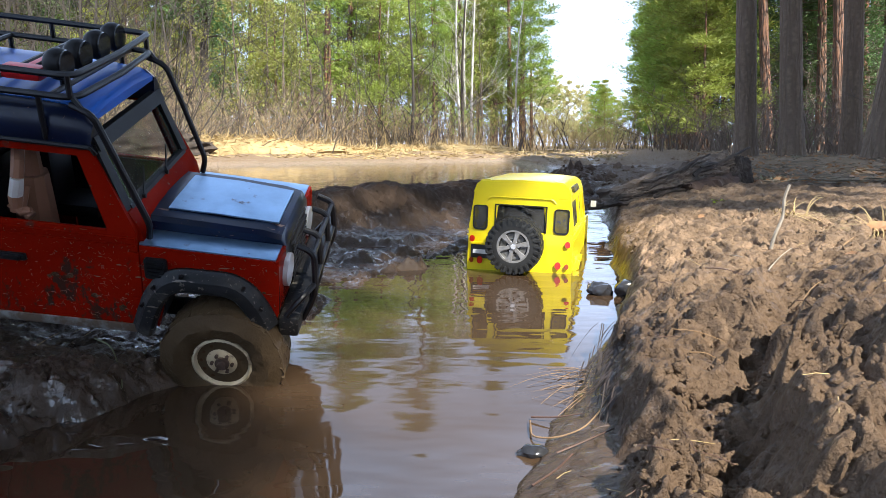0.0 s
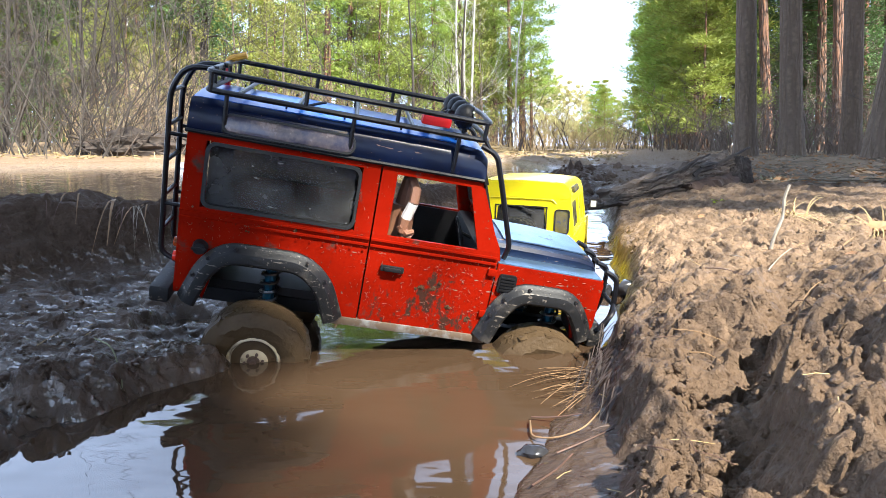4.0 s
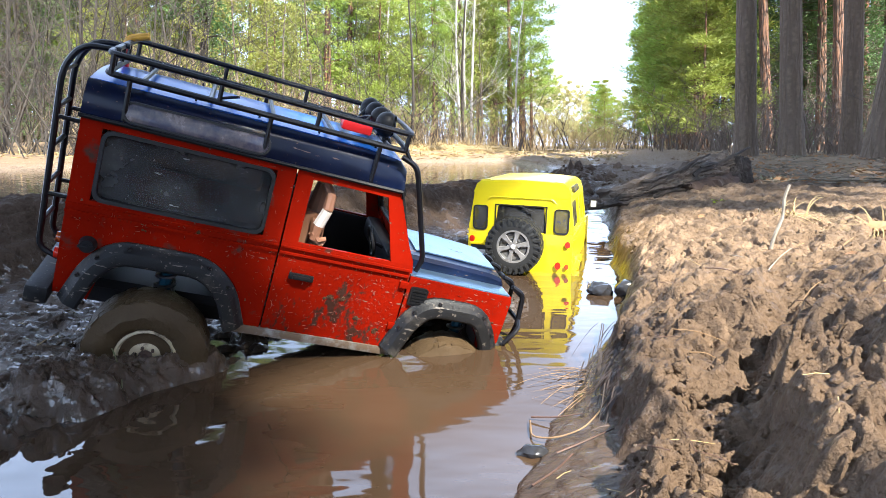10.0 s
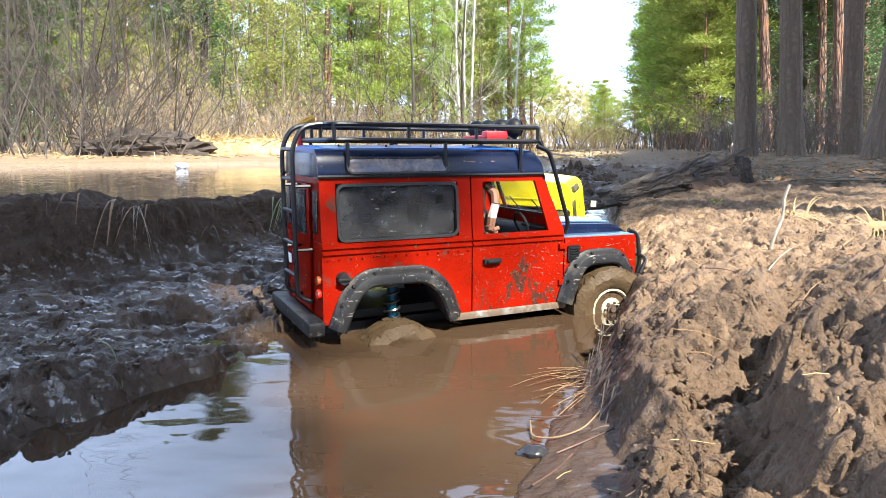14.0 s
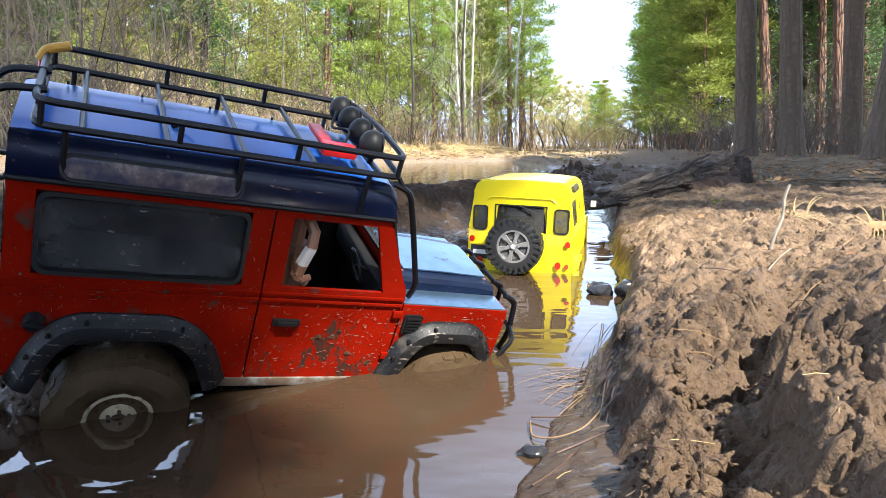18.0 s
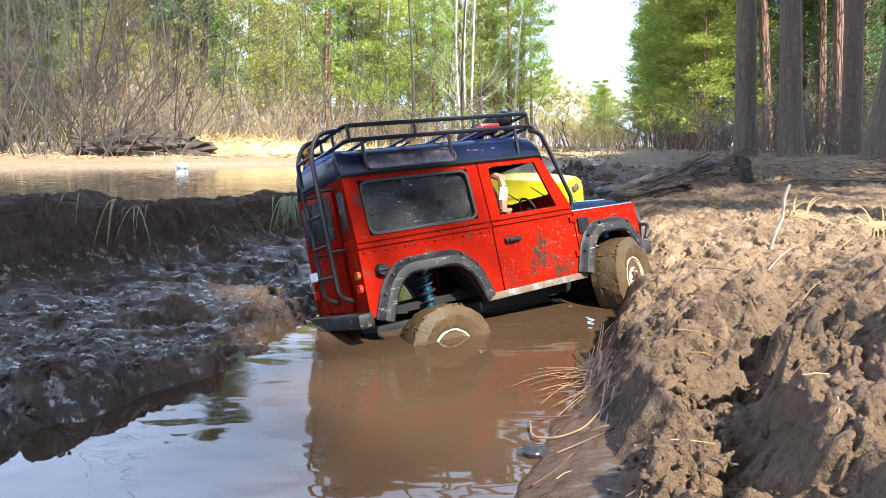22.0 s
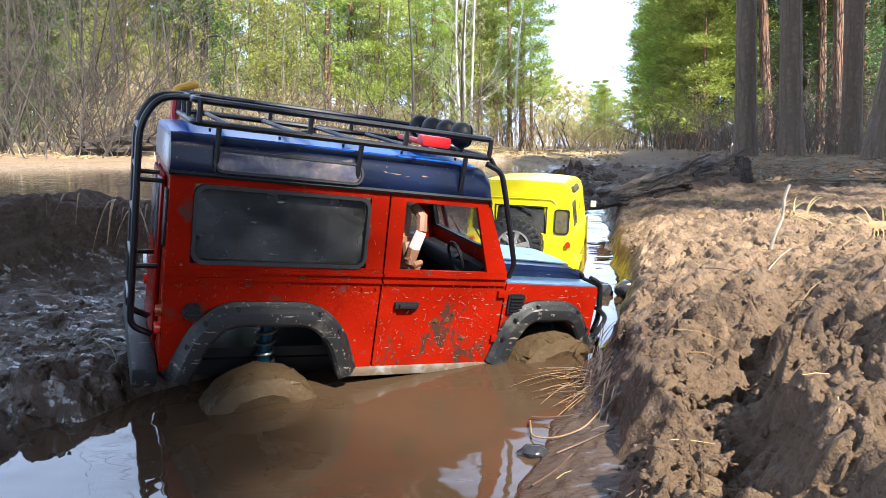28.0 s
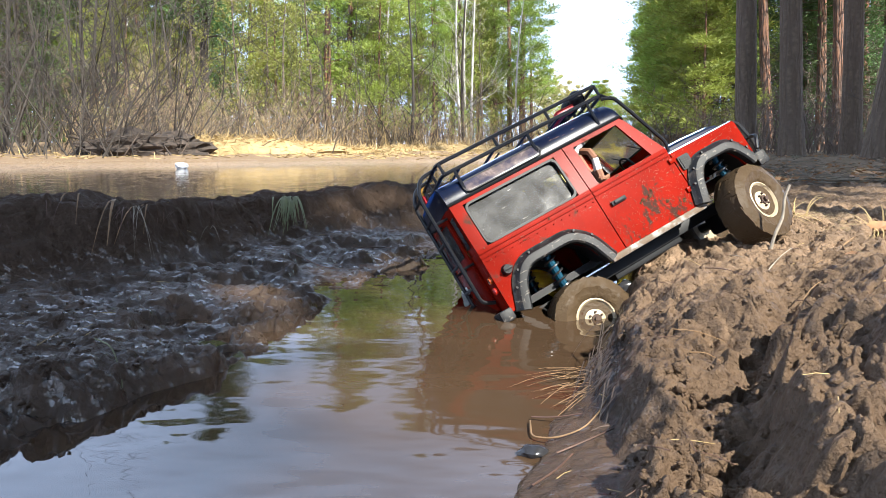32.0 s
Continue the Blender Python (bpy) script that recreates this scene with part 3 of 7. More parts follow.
def fractal(x, y, size, octaves=4, seed=0, gain=0.5):
    total, amp, s = 0, 1.0, 1.0 / size
    for k in range(octaves):
        total = total + amp * value_noise(x * s + 17.3 * k, y * s - 9.1 * k, seed + k)
        amp, s = amp * gain, s * 2.03
    return total


def smooth(a, b, v):
    t = np.clip((v - a) / (b - a), 0, 1)
    return t * t * (3 - 2 * t)

# ---- ground: one sheet from under the camera to the horizon ----
SHORE_Y = [0.0, 0.44, 0.55, 0.63, 0.80, 1.02, 1.20, 1.38, 1.46, 1.80, 2.20, 3.0, 4.5]
SHORE_L = [-0.36, -0.31, -0.318, -0.271, -0.218, -0.205, -0.095, -0.028, 0.02, 0.12, 0.30, 0.62, 0.90]
BANK_Y = [0.0, 0.30, 0.42, 0.50, 0.64, 0.755, 0.91, 1.06, 1.54, 2.10, 3.0, 4.5]
BANK_R = [0.00, 0.015, 0.040, 0.072, 0.138, 0.182, 0.248, 0.285, 0.379, 0.50, 0.72, 0.98]
FACE_Y = [0.30, 0.39, 0.43, 0.466, 0.509, 0.56, 0.622, 0.698, 0.795, 0.921, 1.06, 1.54, 3.0, 4.5]
FACE_X = [0.085, 0.112, 0.128, 0.138, 0.145, 0.153, 0.165, 0.188, 0.216, 0.265, 0.300, 0.395, 0.74, 1.00]
FOOT_X = [-3.0, -1.0, -0.64, -0.54, -0.44, -0.30, -0.14, 0.07, 0.30, 0.60]
FOOT_Y = [0.40, 0.72, 0.96, 1.09, 1.30, 1.52, 1.78, 2.02, 2.4, 3.1]
ROAD = Vector((math.sin(radians(14.4)), math.cos(radians(14.4))))


def billow(x, y, size, octaves, seed):
    """Rounded lumps with creases between them, from about 0 to 1."""
    total, amp, s = 0, 1.0, 1.0 / size
    for k in range(octaves):
        total = total + amp * np.abs(value_noise(x * s + 7.7 * k, y * s + 3.1 * k, seed + k))
        amp, s = amp * 0.55, s * 1.97
    return total


def height(x, y):
    """The ground's height over the water at arrays of x and y."""
    wx, wy = x + 0.02 * fractal(x, y, 0.08, 2, 201), y + 0.02 * fractal(x, y, 0.08, 2, 211)
    big = fractal(x, y, 0.35, 4, 3)
    mid = fractal(wx, wy, 0.09, 4, 11)
    fine = fractal(x, y, 0.022, 3, 23)
    clods = billow(wx, wy, 0.075, 4, 31) - 0.55
    lumps_s = billow(wx, wy, 0.034, 3, 37) - 0.5
    crumb = billow(x, y, 0.014, 3, 131) - 0.5
    wander = 0.024 * fractal(x, y, 0.12, 4, 41)
    left = np.interp(y, SHORE_Y, SHORE_L) + 1.2 * wander
    right = np.interp(y, BANK_Y, BANK_R) + 0.6 * wander
    bed = -0.075 + 0.01 * mid
    # left: a wet shelf in steps, then a ridge, then the second pond
    off = left - x
    step = fractal(wx, wy, 0.16, 3, 47)
    shelf = -0.075 + 0.0790 * smooth(-0.075, 0.012, off) + 0.012 * smooth(0.01, 0.25, off) + 0.011 * smooth(-0.06, 0.06, step) \
        - 0.011 * smooth(0.10, 0.26, -step) + 0.004 * big + 0.0060 * (billow(wx, wy, 0.05, 5, 53) - 0.5) + 0.0022 * fine + 0.0026 * crumb
    # its near lobe ends in a scarp, and tyre ruts run along it
    shelf = shelf + 0.013 * smooth(0.004, 0.026, off) * smooth(0.80, 0.62, y + 1.5 * wander)
    shelf = shelf + smooth(-0.045, 0.0, off) * (1 - 0.75 * smooth(0.03, 0.10, off)) * (0.009 * clods + 0.007 * lumps_s + 0.004 * crumb)
    rut = y - 0.26 * x - 0.98 + 0.8 * wander
    shelf = shelf - 0.012 * np.exp(-((rut / 0.035) ** 2)) * smooth(0.05, 0.12, off) + 0.009 * np.exp(-(((rut + 0.075) / 0.030) ** 2)) * smooth(0.03, 0.12, off)
    foot = np.interp(x, FOOT_X, FOOT_Y) + 0.05 * fractal(x, y, 0.25, 2, 51)
    d = y - foot
    crest = np.interp(x, [-1.2, -0.75, -0.68, -0.61, -0.50, -0.40, -0.2, 0.1, 0.5], [0.144, 0.140, 0.138, 0.117, 0.115, 0.121, 0.118, 0.098, 0.06]) + 0.008 * fractal(x, y, 0.3, 3, 61)
    up = (0.42 * smooth(0.0, 0.10, d) + 0.58 * smooth(0.09, 0.19, d)) * (1 - smooth(0.36, 0.75, d))
    rough_r = smooth(0.0, 0.08, d) * (1 - smooth(0.5, 0.8, d))
    lside = shelf * (1 - up) + crest * up + rough_r * (0.010 * clods + 0.006 * lumps_s + 0.006 * mid + 0.0028 * fine + 0.0028 * crumb)
    pond_side = 0.15 * y - 0.02 + 0.08 * fractal(x, y, 0.8, 2, 71)
    pond = smooth(0.50, 0.80, d) * smooth(0.0, 0.25, pond_side - x)
    lside = lside * (1 - pond) - 0.06 * pond
    # right: a wet apron, then a high bank of clods
    e = x - right
    g = x - np.interp(y, FACE_Y, FACE_X) - 0.4 * wander
    bank = -0.075 + 0.0770 * smooth(-0.05, 0.010, e) + 0.014 * smooth(0.0, 0.07, e) + 0.036 * smooth(-0.012, 0.022, g) + 0.024 * smooth(0.02, 0.12, g) + 0.016 * smooth(0.10, 0.30, g)
    rough = 0.16 * smooth(-0.01, 0.04, e) + 0.84 * smooth(-0.012, 0.03, g)
    calm = 1 - 0.10 * smooth(0.9, 2.0, y)
    bank = bank + rough * calm * (0.012 * big + 0.014 * clods + 0.0120 * lumps_s + 0.006 * mid + 0.0040 * fine + 0.0052 * crumb)
    # a gully splits the nearest hump from the rest
    gx = np.interp(y, [0.25, 0.32, 0.40, 0.46, 0.58, 0.66, 0.80], [0.130, 0.150, 0.185, 0.222, 0.300, 0.350, 0.44]) + 0.016 * fractal(x, y, 0.06, 3, 85)
    depth = np.interp(y, [0.25, 0.34, 0.42, 0.52, 0.58, 0.64, 0.80], [0.004, 0.016, 0.026, 0.034, 0.046, 0.018, 0.002])
    across = (x - gx) / np.where(x > gx, 0.017, 0.036)
    near = smooth(0.62, 0.42, y) * smooth(0.012, 0.045, x - gx)
    bank = bank + near * (0.020 + 0.016 * fractal(x, y, 0.13, 3, 81) + 0.010 * lumps_s) - depth * np.exp(-(across**2))
    z = np.where(e > -0.05, np.maximum(bank, bed), np.where(off > -0.075, np.maximum(lside, bed), bed))
    # beyond: muddy track, far shore and forest floor
    w = x * ROAD.y - y * ROAD.x
    ruts = 0.035 + 0.035 * fractal(x, y, 0.7, 4, 91) + 0.05 * (billow(x, y, 0.28, 4, 97) - 0.5)
    track = smooth(2.4, 3.4, y) * smooth(-0.1, 0.25, x - pond_side)
    z = z * (1 - track) + ruts * track
    shore = np.interp(x, [-9, -5, -3.5, -2.2, -1.2, 0.0, 1.0], [5.6, 6.2, 6.8, 7.8, 8.6, 9.6, 10.4]) + 0.25 * fractal(x, y, 1.6, 3, 101)
    rise = smooth(-0.25, 0.9, y - shore)
    floor = 0.055 + 0.05 * fractal(x, y, 2.2, 4, 111) + 0.16 * smooth(3.5, 9, np.abs(w + 1.0)) * smooth(9, 14, y) + 0.05 * smooth(0, 2.5, y - shore)
    z = z * (1 - rise) + floor * rise
    side = smooth(0.5, 2.2, e - 0.15) * smooth(1.6, 3.2, y) * (1 - smooth(25, 60, y))
    z = z * (1 - side) + side * (0.115 + 0.03 * fractal(x, y, 0.9, 4, 121) + 0.02 * clods)
    behind = smooth(0.05, -0.4, y) * (np.abs(x) < 30)
    return z * (1 - behind) + 0.07 * behind


def build_ground():
    front = np.radians(np.linspace(-36, 36, 500))
    rest = np.radians(np.linspace(36, 324, 46)[1:-1])
    ang = np.concatenate([front, rest])
    rad = np.concatenate([np.geomspace(0.16, 0.30, 24)[:-1], np.geomspace(0.30, 2.6, 760)[:-1], np.geomspace(2.6, 40, 130)[:-1], np.geomspace(40, 3000, 22)])
    a, r = np.meshgrid(ang, rad)
    x, y = r * np.sin(a), r * np.cos(a)
    z = height(x, y)
    z = np.where(r > 60, z * np.clip(1 - (r - 60) / 200, 0, 1) + 0.05 * np.clip((r - 60) / 200, 0, 1), z)
    # lumps lean over their feet
    loose = np.clip(z / 0.03, 0, 1) * np.clip(3 - r, 0, 1)
    x = x + loose * (0.006 * fractal(x, y, 0.035, 3, 301) + 0.003 * fractal(x, y, 0.012, 1, 311))
    y = y + loose * (0.007 * fractal(x, y, 0.035, 3, 321) + 0.003 * fractal(x, y, 0.012, 1, 331))
    n, k = len(ang), len(rad)
    verts = np.stack([x, y, z], -1).reshape(-1, 3)
    verts = np.vstack([verts, [[0, 0, float(z[0].mean())]]])
    i, j = np.meshgrid(np.arange(k - 1), np.arange(n), indexing="ij")
    j2 = (j + 1) % n
    quads = np.stack([i * n + j, i * n + j2, (i + 1) * n + j2, (i + 1) * n + j], -1).reshape(-1, 4)
    me = bpy.data.meshes.new("ground")
    nv, nq = len(verts), len(quads)
    hub = [(nv - 1, q, (q + 1) % n) for q in range(n)]
    me.vertices.add(nv)
    me.vertices.foreach_set("co", verts.ravel())
    me.loops.add(nq * 4 + len(hub) * 3)
    me.loops.foreach_set("vertex_index", np.concatenate([quads.ravel(), np.array(hub).ravel()]).astype(np.int32))
    me.polygons.add(nq + len(hub))
    me.polygons.foreach_set("loop_start", np.concatenate([np.arange(nq) * 4, nq * 4 + np.arange(len(hub)) * 3]).astype(np.int32))
    me.update(calc_edges=True)
    me.validate()
    me.polygons.foreach_set("use_smooth", [True] * len(me.polygons))
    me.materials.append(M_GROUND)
    ob = new("ground", me)
    return tagged(ob, "churned brown mud with wet shelves and clods", "mud ground", kind="structure")


def build_water():
    bm = bmesh.new()
    vs = [bm.verts.new(p) for p in ((-9, -0.6, 0), (1.2, -0.6, 0), (2.6, 12.5, 0), (-9, 12.5, 0))]
    bm.faces.new(vs)
    ob = part("water", bm, M_WATER, smooth=False)
    return tagged(ob, "still brown muddy water that mirrors the sky", "water", kind="structure")


ground = build_ground()
water = build_water()


def ground_z(x, y):
    return float(height(np.array([float(x)]), np.array([float(y)]))[0])


def ground_zs(spots):
    q = np.array(spots, float)
    return height(q[:, 0], q[:, 1]).tolist()

# ---- toy trucks: x ahead from the rear axle, y to the left, z up from the sill ----
def make_wheel(name, tyre_mat, rim_mat, R=0.0605, W=0.046, steel=True):
    """A wheel about the y axis, with its outer face towards -y."""
    top = new(name)
    bm = bmesh.new()
    h = W / 2
    lathe(bm, [(-h * 0.74, R * 0.44), (-h * 0.96, R * 0.53), (-h * (1.10 if steel else 1.03), R * 0.74), (-h * 0.86, R * (0.968 if steel else 0.94)), (-h * 0.3, R * (0.995 if steel else 0.975)), (h * 0.3, R * (0.995 if steel else 0.975)),
               (h * 0.86, R * (0.968 if steel else 0.94)), (h * 1.03, R * 0.72), (h * 0.96, R * 0.53), (h * 0.74, R * 0.44)], 72 if steel else 40)
    if steel:
        bmesh.ops.subdivide_edges(bm, edges=[e for e in bm.edges if abs(e.verts[0].co.y - e.verts[1].co.y) > 0.003], cuts=2)
        for v in bm.verts:
            out = Vector((v.co.x, 0, v.co.z)).normalized()
            v.co += out * (0.0016 * noise.noise(v.co * 120) + 0.0012 * noise.noise(v.co * 260)) + Vector((0, 0.0012 * noise.noise(v.co * 150), 0))
    part("tyre", bm, tyre_mat, top)
    bm = bmesh.new()
    n, edge = 26, 0.87 if steel else 1.0
    for i in range(n):
        for k, (y0, y1, turn) in enumerate(((-h * edge, -h * 0.42, 0.0), (h * 0.42, h * edge, 0.5), (-h * 0.36, h * 0.02, 0.5), (0.0, h * 0.38, 0.0))):
            a = 2 * math.pi * (i + turn) / n
            r0, r1 = R * 0.90, R * ((0.978, 0.986) if steel else (0.985, 1.0))[k > 1]
            w = R * 0.075 * (1.15 if (i + k) % 2 else 0.9)
            box(bm, r0, r1, y0, y1, -w, w, 0.0, Matrix.Rotation(-a, 4, "Y"))
        if not steel:
            a = 2 * math.pi * (i + 0.25) / n
            box(bm, R * 0.74, R * 0.94, -h * 1.09, -h * 0.84, -R * 0.045, R * 0.045, 0.0, Matrix.Rotation(-a, 4, "Y"))
    if steel:
        for v in bm.verts:
            v.co += Vector((noise.noise(v.co * 90), noise.noise(v.co * 90 + Vector((7, 0, 0))), noise.noise(v.co * 90 + Vector((0, 7, 0))))) * 0.0030
    tagged(part("tread", bm, tyre_mat, top, smooth=False), kind="stuff")
    bm = bmesh.new()
    rr = R * (0.475 if steel else 0.55)
    lathe(bm, [(h * 0.8, rr), (-h * 0.72, rr), (-h * 0.86, rr * 1.02), (-h * 0.90, rr * 0.94), (-h * 0.78, rr * 0.88), (-h * 0.66, rr * 0.82),
               (-h * 0.72, rr * 0.55), (-h * 0.80, rr * 0.45), (-h * 0.80, rr * 0.05)], 36)
    rim = part("rim", bm, rim_mat, top)
    bm = bmesh.new()
    if steel:
        for i in range(12):
            a = 2 * math.pi * i / 12
            disc(bm, rr * 0.72 * math.cos(a), -h * 0.690, rr * 0.72 * math.sin(a), rr * 0.065, 0.0022, "y", 8)
        tagged(part("vent_hole_ring", bm, M_CAKED, rim), kind="stuff")
        bm = bmesh.new()
    disc(bm, 0, -h * 0.84, 0, rr * 0.24, h * 0.16, "y", 16)
    for i in range(6):
        a = 2 * math.pi * i / 6
        disc(bm, rr * 0.34 * math.cos(a), -h * 0.86, rr * 0.34 * math.sin(a), rr * 0.06, h * 0.16, "y", 6)
    disc(bm, 0, -h * 0.94, 0, rr * 0.13, h * 0.30, "y", 10)
    part("hub", bm, M_RUST if steel else M_CHROME, rim)
    return top


ARCH_R = [(-0.060, 0.000), (-0.052, 0.030), (-0.036, 0.047), (0.036, 0.047), (0.056, 0.030), (0.070, 0.000)]
ARCH_F = [(0.262, 0.000), (0.270, 0.032), (0.284, 0.050), (0.336, 0.050), (0.350, 0.030), (0.354, 0.012)]


def flare(bm, line, y, out, width=0.021):
    """A bolted plastic arch that follows a line in x and z."""
    line = [(p.x, p.y) for p in arc([(x, z, 0) for x, z in line], 0.014, 4)]
    ring = []
    for i, (x, z) in enumerate(line):
        a, b = line[max(i - 1, 0)], line[min(i + 1, len(line) - 1)]
        t = Vector((b[0] - a[0], b[1] - a[1])).normalized()
        nx, nz = -t.y, t.x
        s = -1 if y < 0 else 1
        ring.append([(x + nx * width * k, y + s * out * q, z + nz * width * k) for k, q in ((0, 0), (0, 0.85), (0.12, 1.0), (0.42, 1.0), (0.62, 0.92), (0.78, 0.62), (0.90, 0.30), (1.0, 0.22), (1.0, 0))])
    hull(bm, ring)
    for i in range(1, len(line) - 1, 4):
        for q in (0.5,):
            x = line[i][0] * (1 - q) + line[i + 1][0] * q
            z = line[i][1] * (1 - q) + line[i + 1][1] * q
            t = Vector((line[i + 1][0] - line[i][0], line[i + 1][1] - line[i][1])).normalized()
            s = -1 if y < 0 else 1
            disc(bm, x - t.y * width * 0.8, y + s * out * 0.75, z + t.x * width * 0.8, 0.0018, 0.004, "y", 8)


def lean(bm, z0, k):
    """Leans both sides of a body inwards above z0."""
    for v in bm.verts:
        if v.co.z > z0:
            v.co.y -= math.copysign(k * (v.co.z - z0), v.co.y) if abs(v.co.y) > 0.03 else 0


def red_truck():
    top = new("toy_truck")
    tagged(top, "muddy red and navy toy off-road truck with roof rack", "toy truck")
    HALF = 0.0855
    T = 0.004
    for s in (-1, 1):
        y0, y1 = (s * HALF, s * (HALF - T)) if s < 0 else (s * (HALF - T), s * HALF)
        # rear quarter with its window opening
        bm = bmesh.new()
        low = [(-0.0905, 0.004), (-0.066, 0.004)] + ARCH_R + [(0.078, 0.000), (0.1055, 0.000), (0.1055, 0.1005), (-0.0905, 0.1005)]
        prism(bm, low, y0, y1)
        prism(bm, [(-0.0905, 0.1005), (-0.0715, 0.1005), (-0.0715, 0.1685), (-0.0905, 0.1685)], y0, y1)
        prism(bm, [(0.0875, 0.1005), (0.1055, 0.1005), (0.1055, 0.1685), (0.0875, 0.1685)], y0, y1)
        prism(bm, [(-0.0905, 0.1685), (0.1055, 0.1685), (0.1055, 0.1755), (-0.0905, 0.1755)], y0, y1)
        bmesh.ops.remove_doubles(bm, verts=bm.verts[:], dist=0.00005)
        lean(bm, 0.09, 0.09)
        quarter = part("rear_quarter", bm, M_RED, top)
        # waist mouldings and rivets
        for z in (0.088, 0.095):
            bm = bmesh.new()
            prism(bm, [(-0.0905, z - 0.0012), (0.1055, z - 0.0012), (0.1055, z + 0.0012), (-0.0905, z + 0.0012)], s * HALF, s * (HALF + 0.0018))
            part("waist_moulding", bm, M_RED, quarter)
        bm = bmesh.new()
        for i in range(14):
            disc(bm, -0.084 + i * 0.0142, s * (HALF + 0.0004), 0.0815, 0.0011, 0.002, "y", 6)
        tagged(part("rivet_row", bm, M_RED, quarter), kind="stuff")
        # door
        bm = bmesh.new()
        prism(bm, [(0.1072, 0.000), (0.2490, 0.000), (0.2490, 0.1005), (0.1072, 0.1005)], y0, y1)
        prism(bm, [(0.1072, 0.1005), (0.1235, 0.1005), (0.1235, 0.1675), (0.1072, 0.1675)], y0, y1)
        prism(bm, [(0.2240, 0.1005), (0.2490, 0.1005), (0.2190, 0.1675), (0.2035, 0.1675)], y0, y1)
        prism(bm, [(0.1072, 0.1675), (0.2190, 0.1675), (0.2165, 0.1745), (0.1072, 0.1745)], y0, y1)
        bmesh.ops.remove_doubles(bm, verts=bm.verts[:], dist=0.00005)
        lean(bm, 0.09, 0.09)
        door = part("door", bm, M_RED, top)
        bm = bmesh.new()
        box(bm, 0.110, 0.246, *sorted((s * (HALF - 0.0050), s * (HALF - 0.0080))), 0.006, 0.0985, 0.001)
        part("door_lining", bm, M_DARK, door, "black inner door lining")
        for z in (0.088, 0.095):
            bm = bmesh.new()
            prism(bm, [(0.1072, z - 0.0012), (0.2480, z - 0.0012), (0.2480, z + 0.0012), (0.1072, z + 0.0012)], s * HALF, s * (HALF + 0.0018))
            part("waist_moulding", bm, M_RED, door)
        bm = bmesh.new()
        box(bm, 0.122, 0.148, *sorted((s * HALF, s * (HALF + 0.004))), 0.0615, 0.0685, 0.0015)
        box(bm, 0.126, 0.144, *sorted((s * (HALF + 0.004), s * (HALF + 0.007))), 0.063, 0.0672, 0.001)
        part("door_handle", bm, M_DARK, door, "black door handle")
        for z in (0.028, 0.078):
            bm = bmesh.new()
            box(bm, 0.2405, 0.2505, *sorted((s * HALF, s * (HALF + 0.003))), z - 0.004, z + 0.004, 0.001)
            part("hinge", bm, M_RED, door)
        # front wing
        bm = bmesh.new()
        wing = [(0.2505, 0.002), (0.256, 0.002)] + ARCH_F + [(0.372, 0.014), (0.377, 0.030), (0.377, 0.082), (0.3725, 0.087), (0.2505, 0.089)]
        prism(bm, wing, y0, y1)
        wing_ob = part("front_wing", bm, M_RED, top)
        bm = bmesh.new()
        prism(bm, rounded(0.2545, 0.275, 0.056, 0.078, 0.003), *sorted((s * HALF, s * (HALF + 0.003))))
        for i in range(5):
            box(bm, 0.257, 0.2725, *sorted((s * (HALF + 0.002), s * (HALF + 0.0045))), 0.0590 + i * 0.0036, 0.0608 + i * 0.0036)
        part("side_vent", bm, M_DARK, wing_ob, "black louvred side vent")
        # wing top with chequer plate
        bm = bmesh.new()
        prism(bm, [(0.2505, 0.0882), (0.3735, 0.0862), (0.3735, 0.0885), (0.2505, 0.0905)], *sorted((s * 0.0555, s * (HALF - 0.001))), 0.0004)
        part("wing_plate", bm, M_PLATE, top, "muddy silver chequer plate")
        bm = bmesh.new()
        flare(bm, [(-0.066, -0.006)] + ARCH_R[1:-1] + [(0.070, -0.006)], s * HALF, 0.013)
        part("rear_flare", bm, M_BLACK, top, "scuffed black plastic arch")
        bm = bmesh.new()
        flare(bm, [(0.258, -0.004)] + ARCH_F[1:-1] + [(0.358, 0.012)], s * HALF, 0.013)
        part("front_flare", bm, M_BLACK, top, "scuffed black plastic arch")
        # wheel wells
        for name, line in (("rear_wheel_well", ARCH_R), ("front_wheel_well", ARCH_F)):
            bm = bmesh.new()
            hull(bm, [[(x, s * (HALF - 0.0045), z), (x, s * 0.044, z + 0.006), (x, s * 0.044, z + 0.009), (x, s * (HALF - 0.0045), z + 0.004)] for x, z in line])
            part(name, bm, M_DARK, top)
        # sill
        bm = bmesh.new()
        box(bm, 0.078, 0.254, *sorted((s * (HALF - 0.006), s * (HALF + 0.002))), -0.009, 0.0005, 0.002)
        part("sill", bm, M_SILL, top, "mud-scraped pale metal sill")
        # side window
        yg = sorted((s * (HALF - 0.0075), s * (HALF - 0.0055)))
        bm = bmesh.new()
        prism(bm, rounded(-0.068, 0.084, 0.1035, 0.1655, 0.008), *yg)
        lean(bm, 0.09, 0.09)
        win = part("side_window", bm, M_GLASS, top, "dusty grey side window")
        bm = bmesh.new()
        frame_of(bm, rounded(-0.0712, 0.0872, 0.1005, 0.1685, 0.010), rounded(-0.0680, 0.0840, 0.1040, 0.1650, 0.008),
                 *sorted((s * (HALF - 0.004), s * (HALF + 0.0016))))
        lean(bm, 0.09, 0.09)
        part("window_seal", bm, M_SEAL, win)
        # roof side band with the small roof window
        bm = bmesh.new()
        pr = [(HALF - 0.0075, 0.1745), (HALF - 0.0060, 0.1790), (HALF - 0.0105, 0.1990), (HALF - 0.0165, 0.2065), (HALF - 0.0215, 0.2085)]
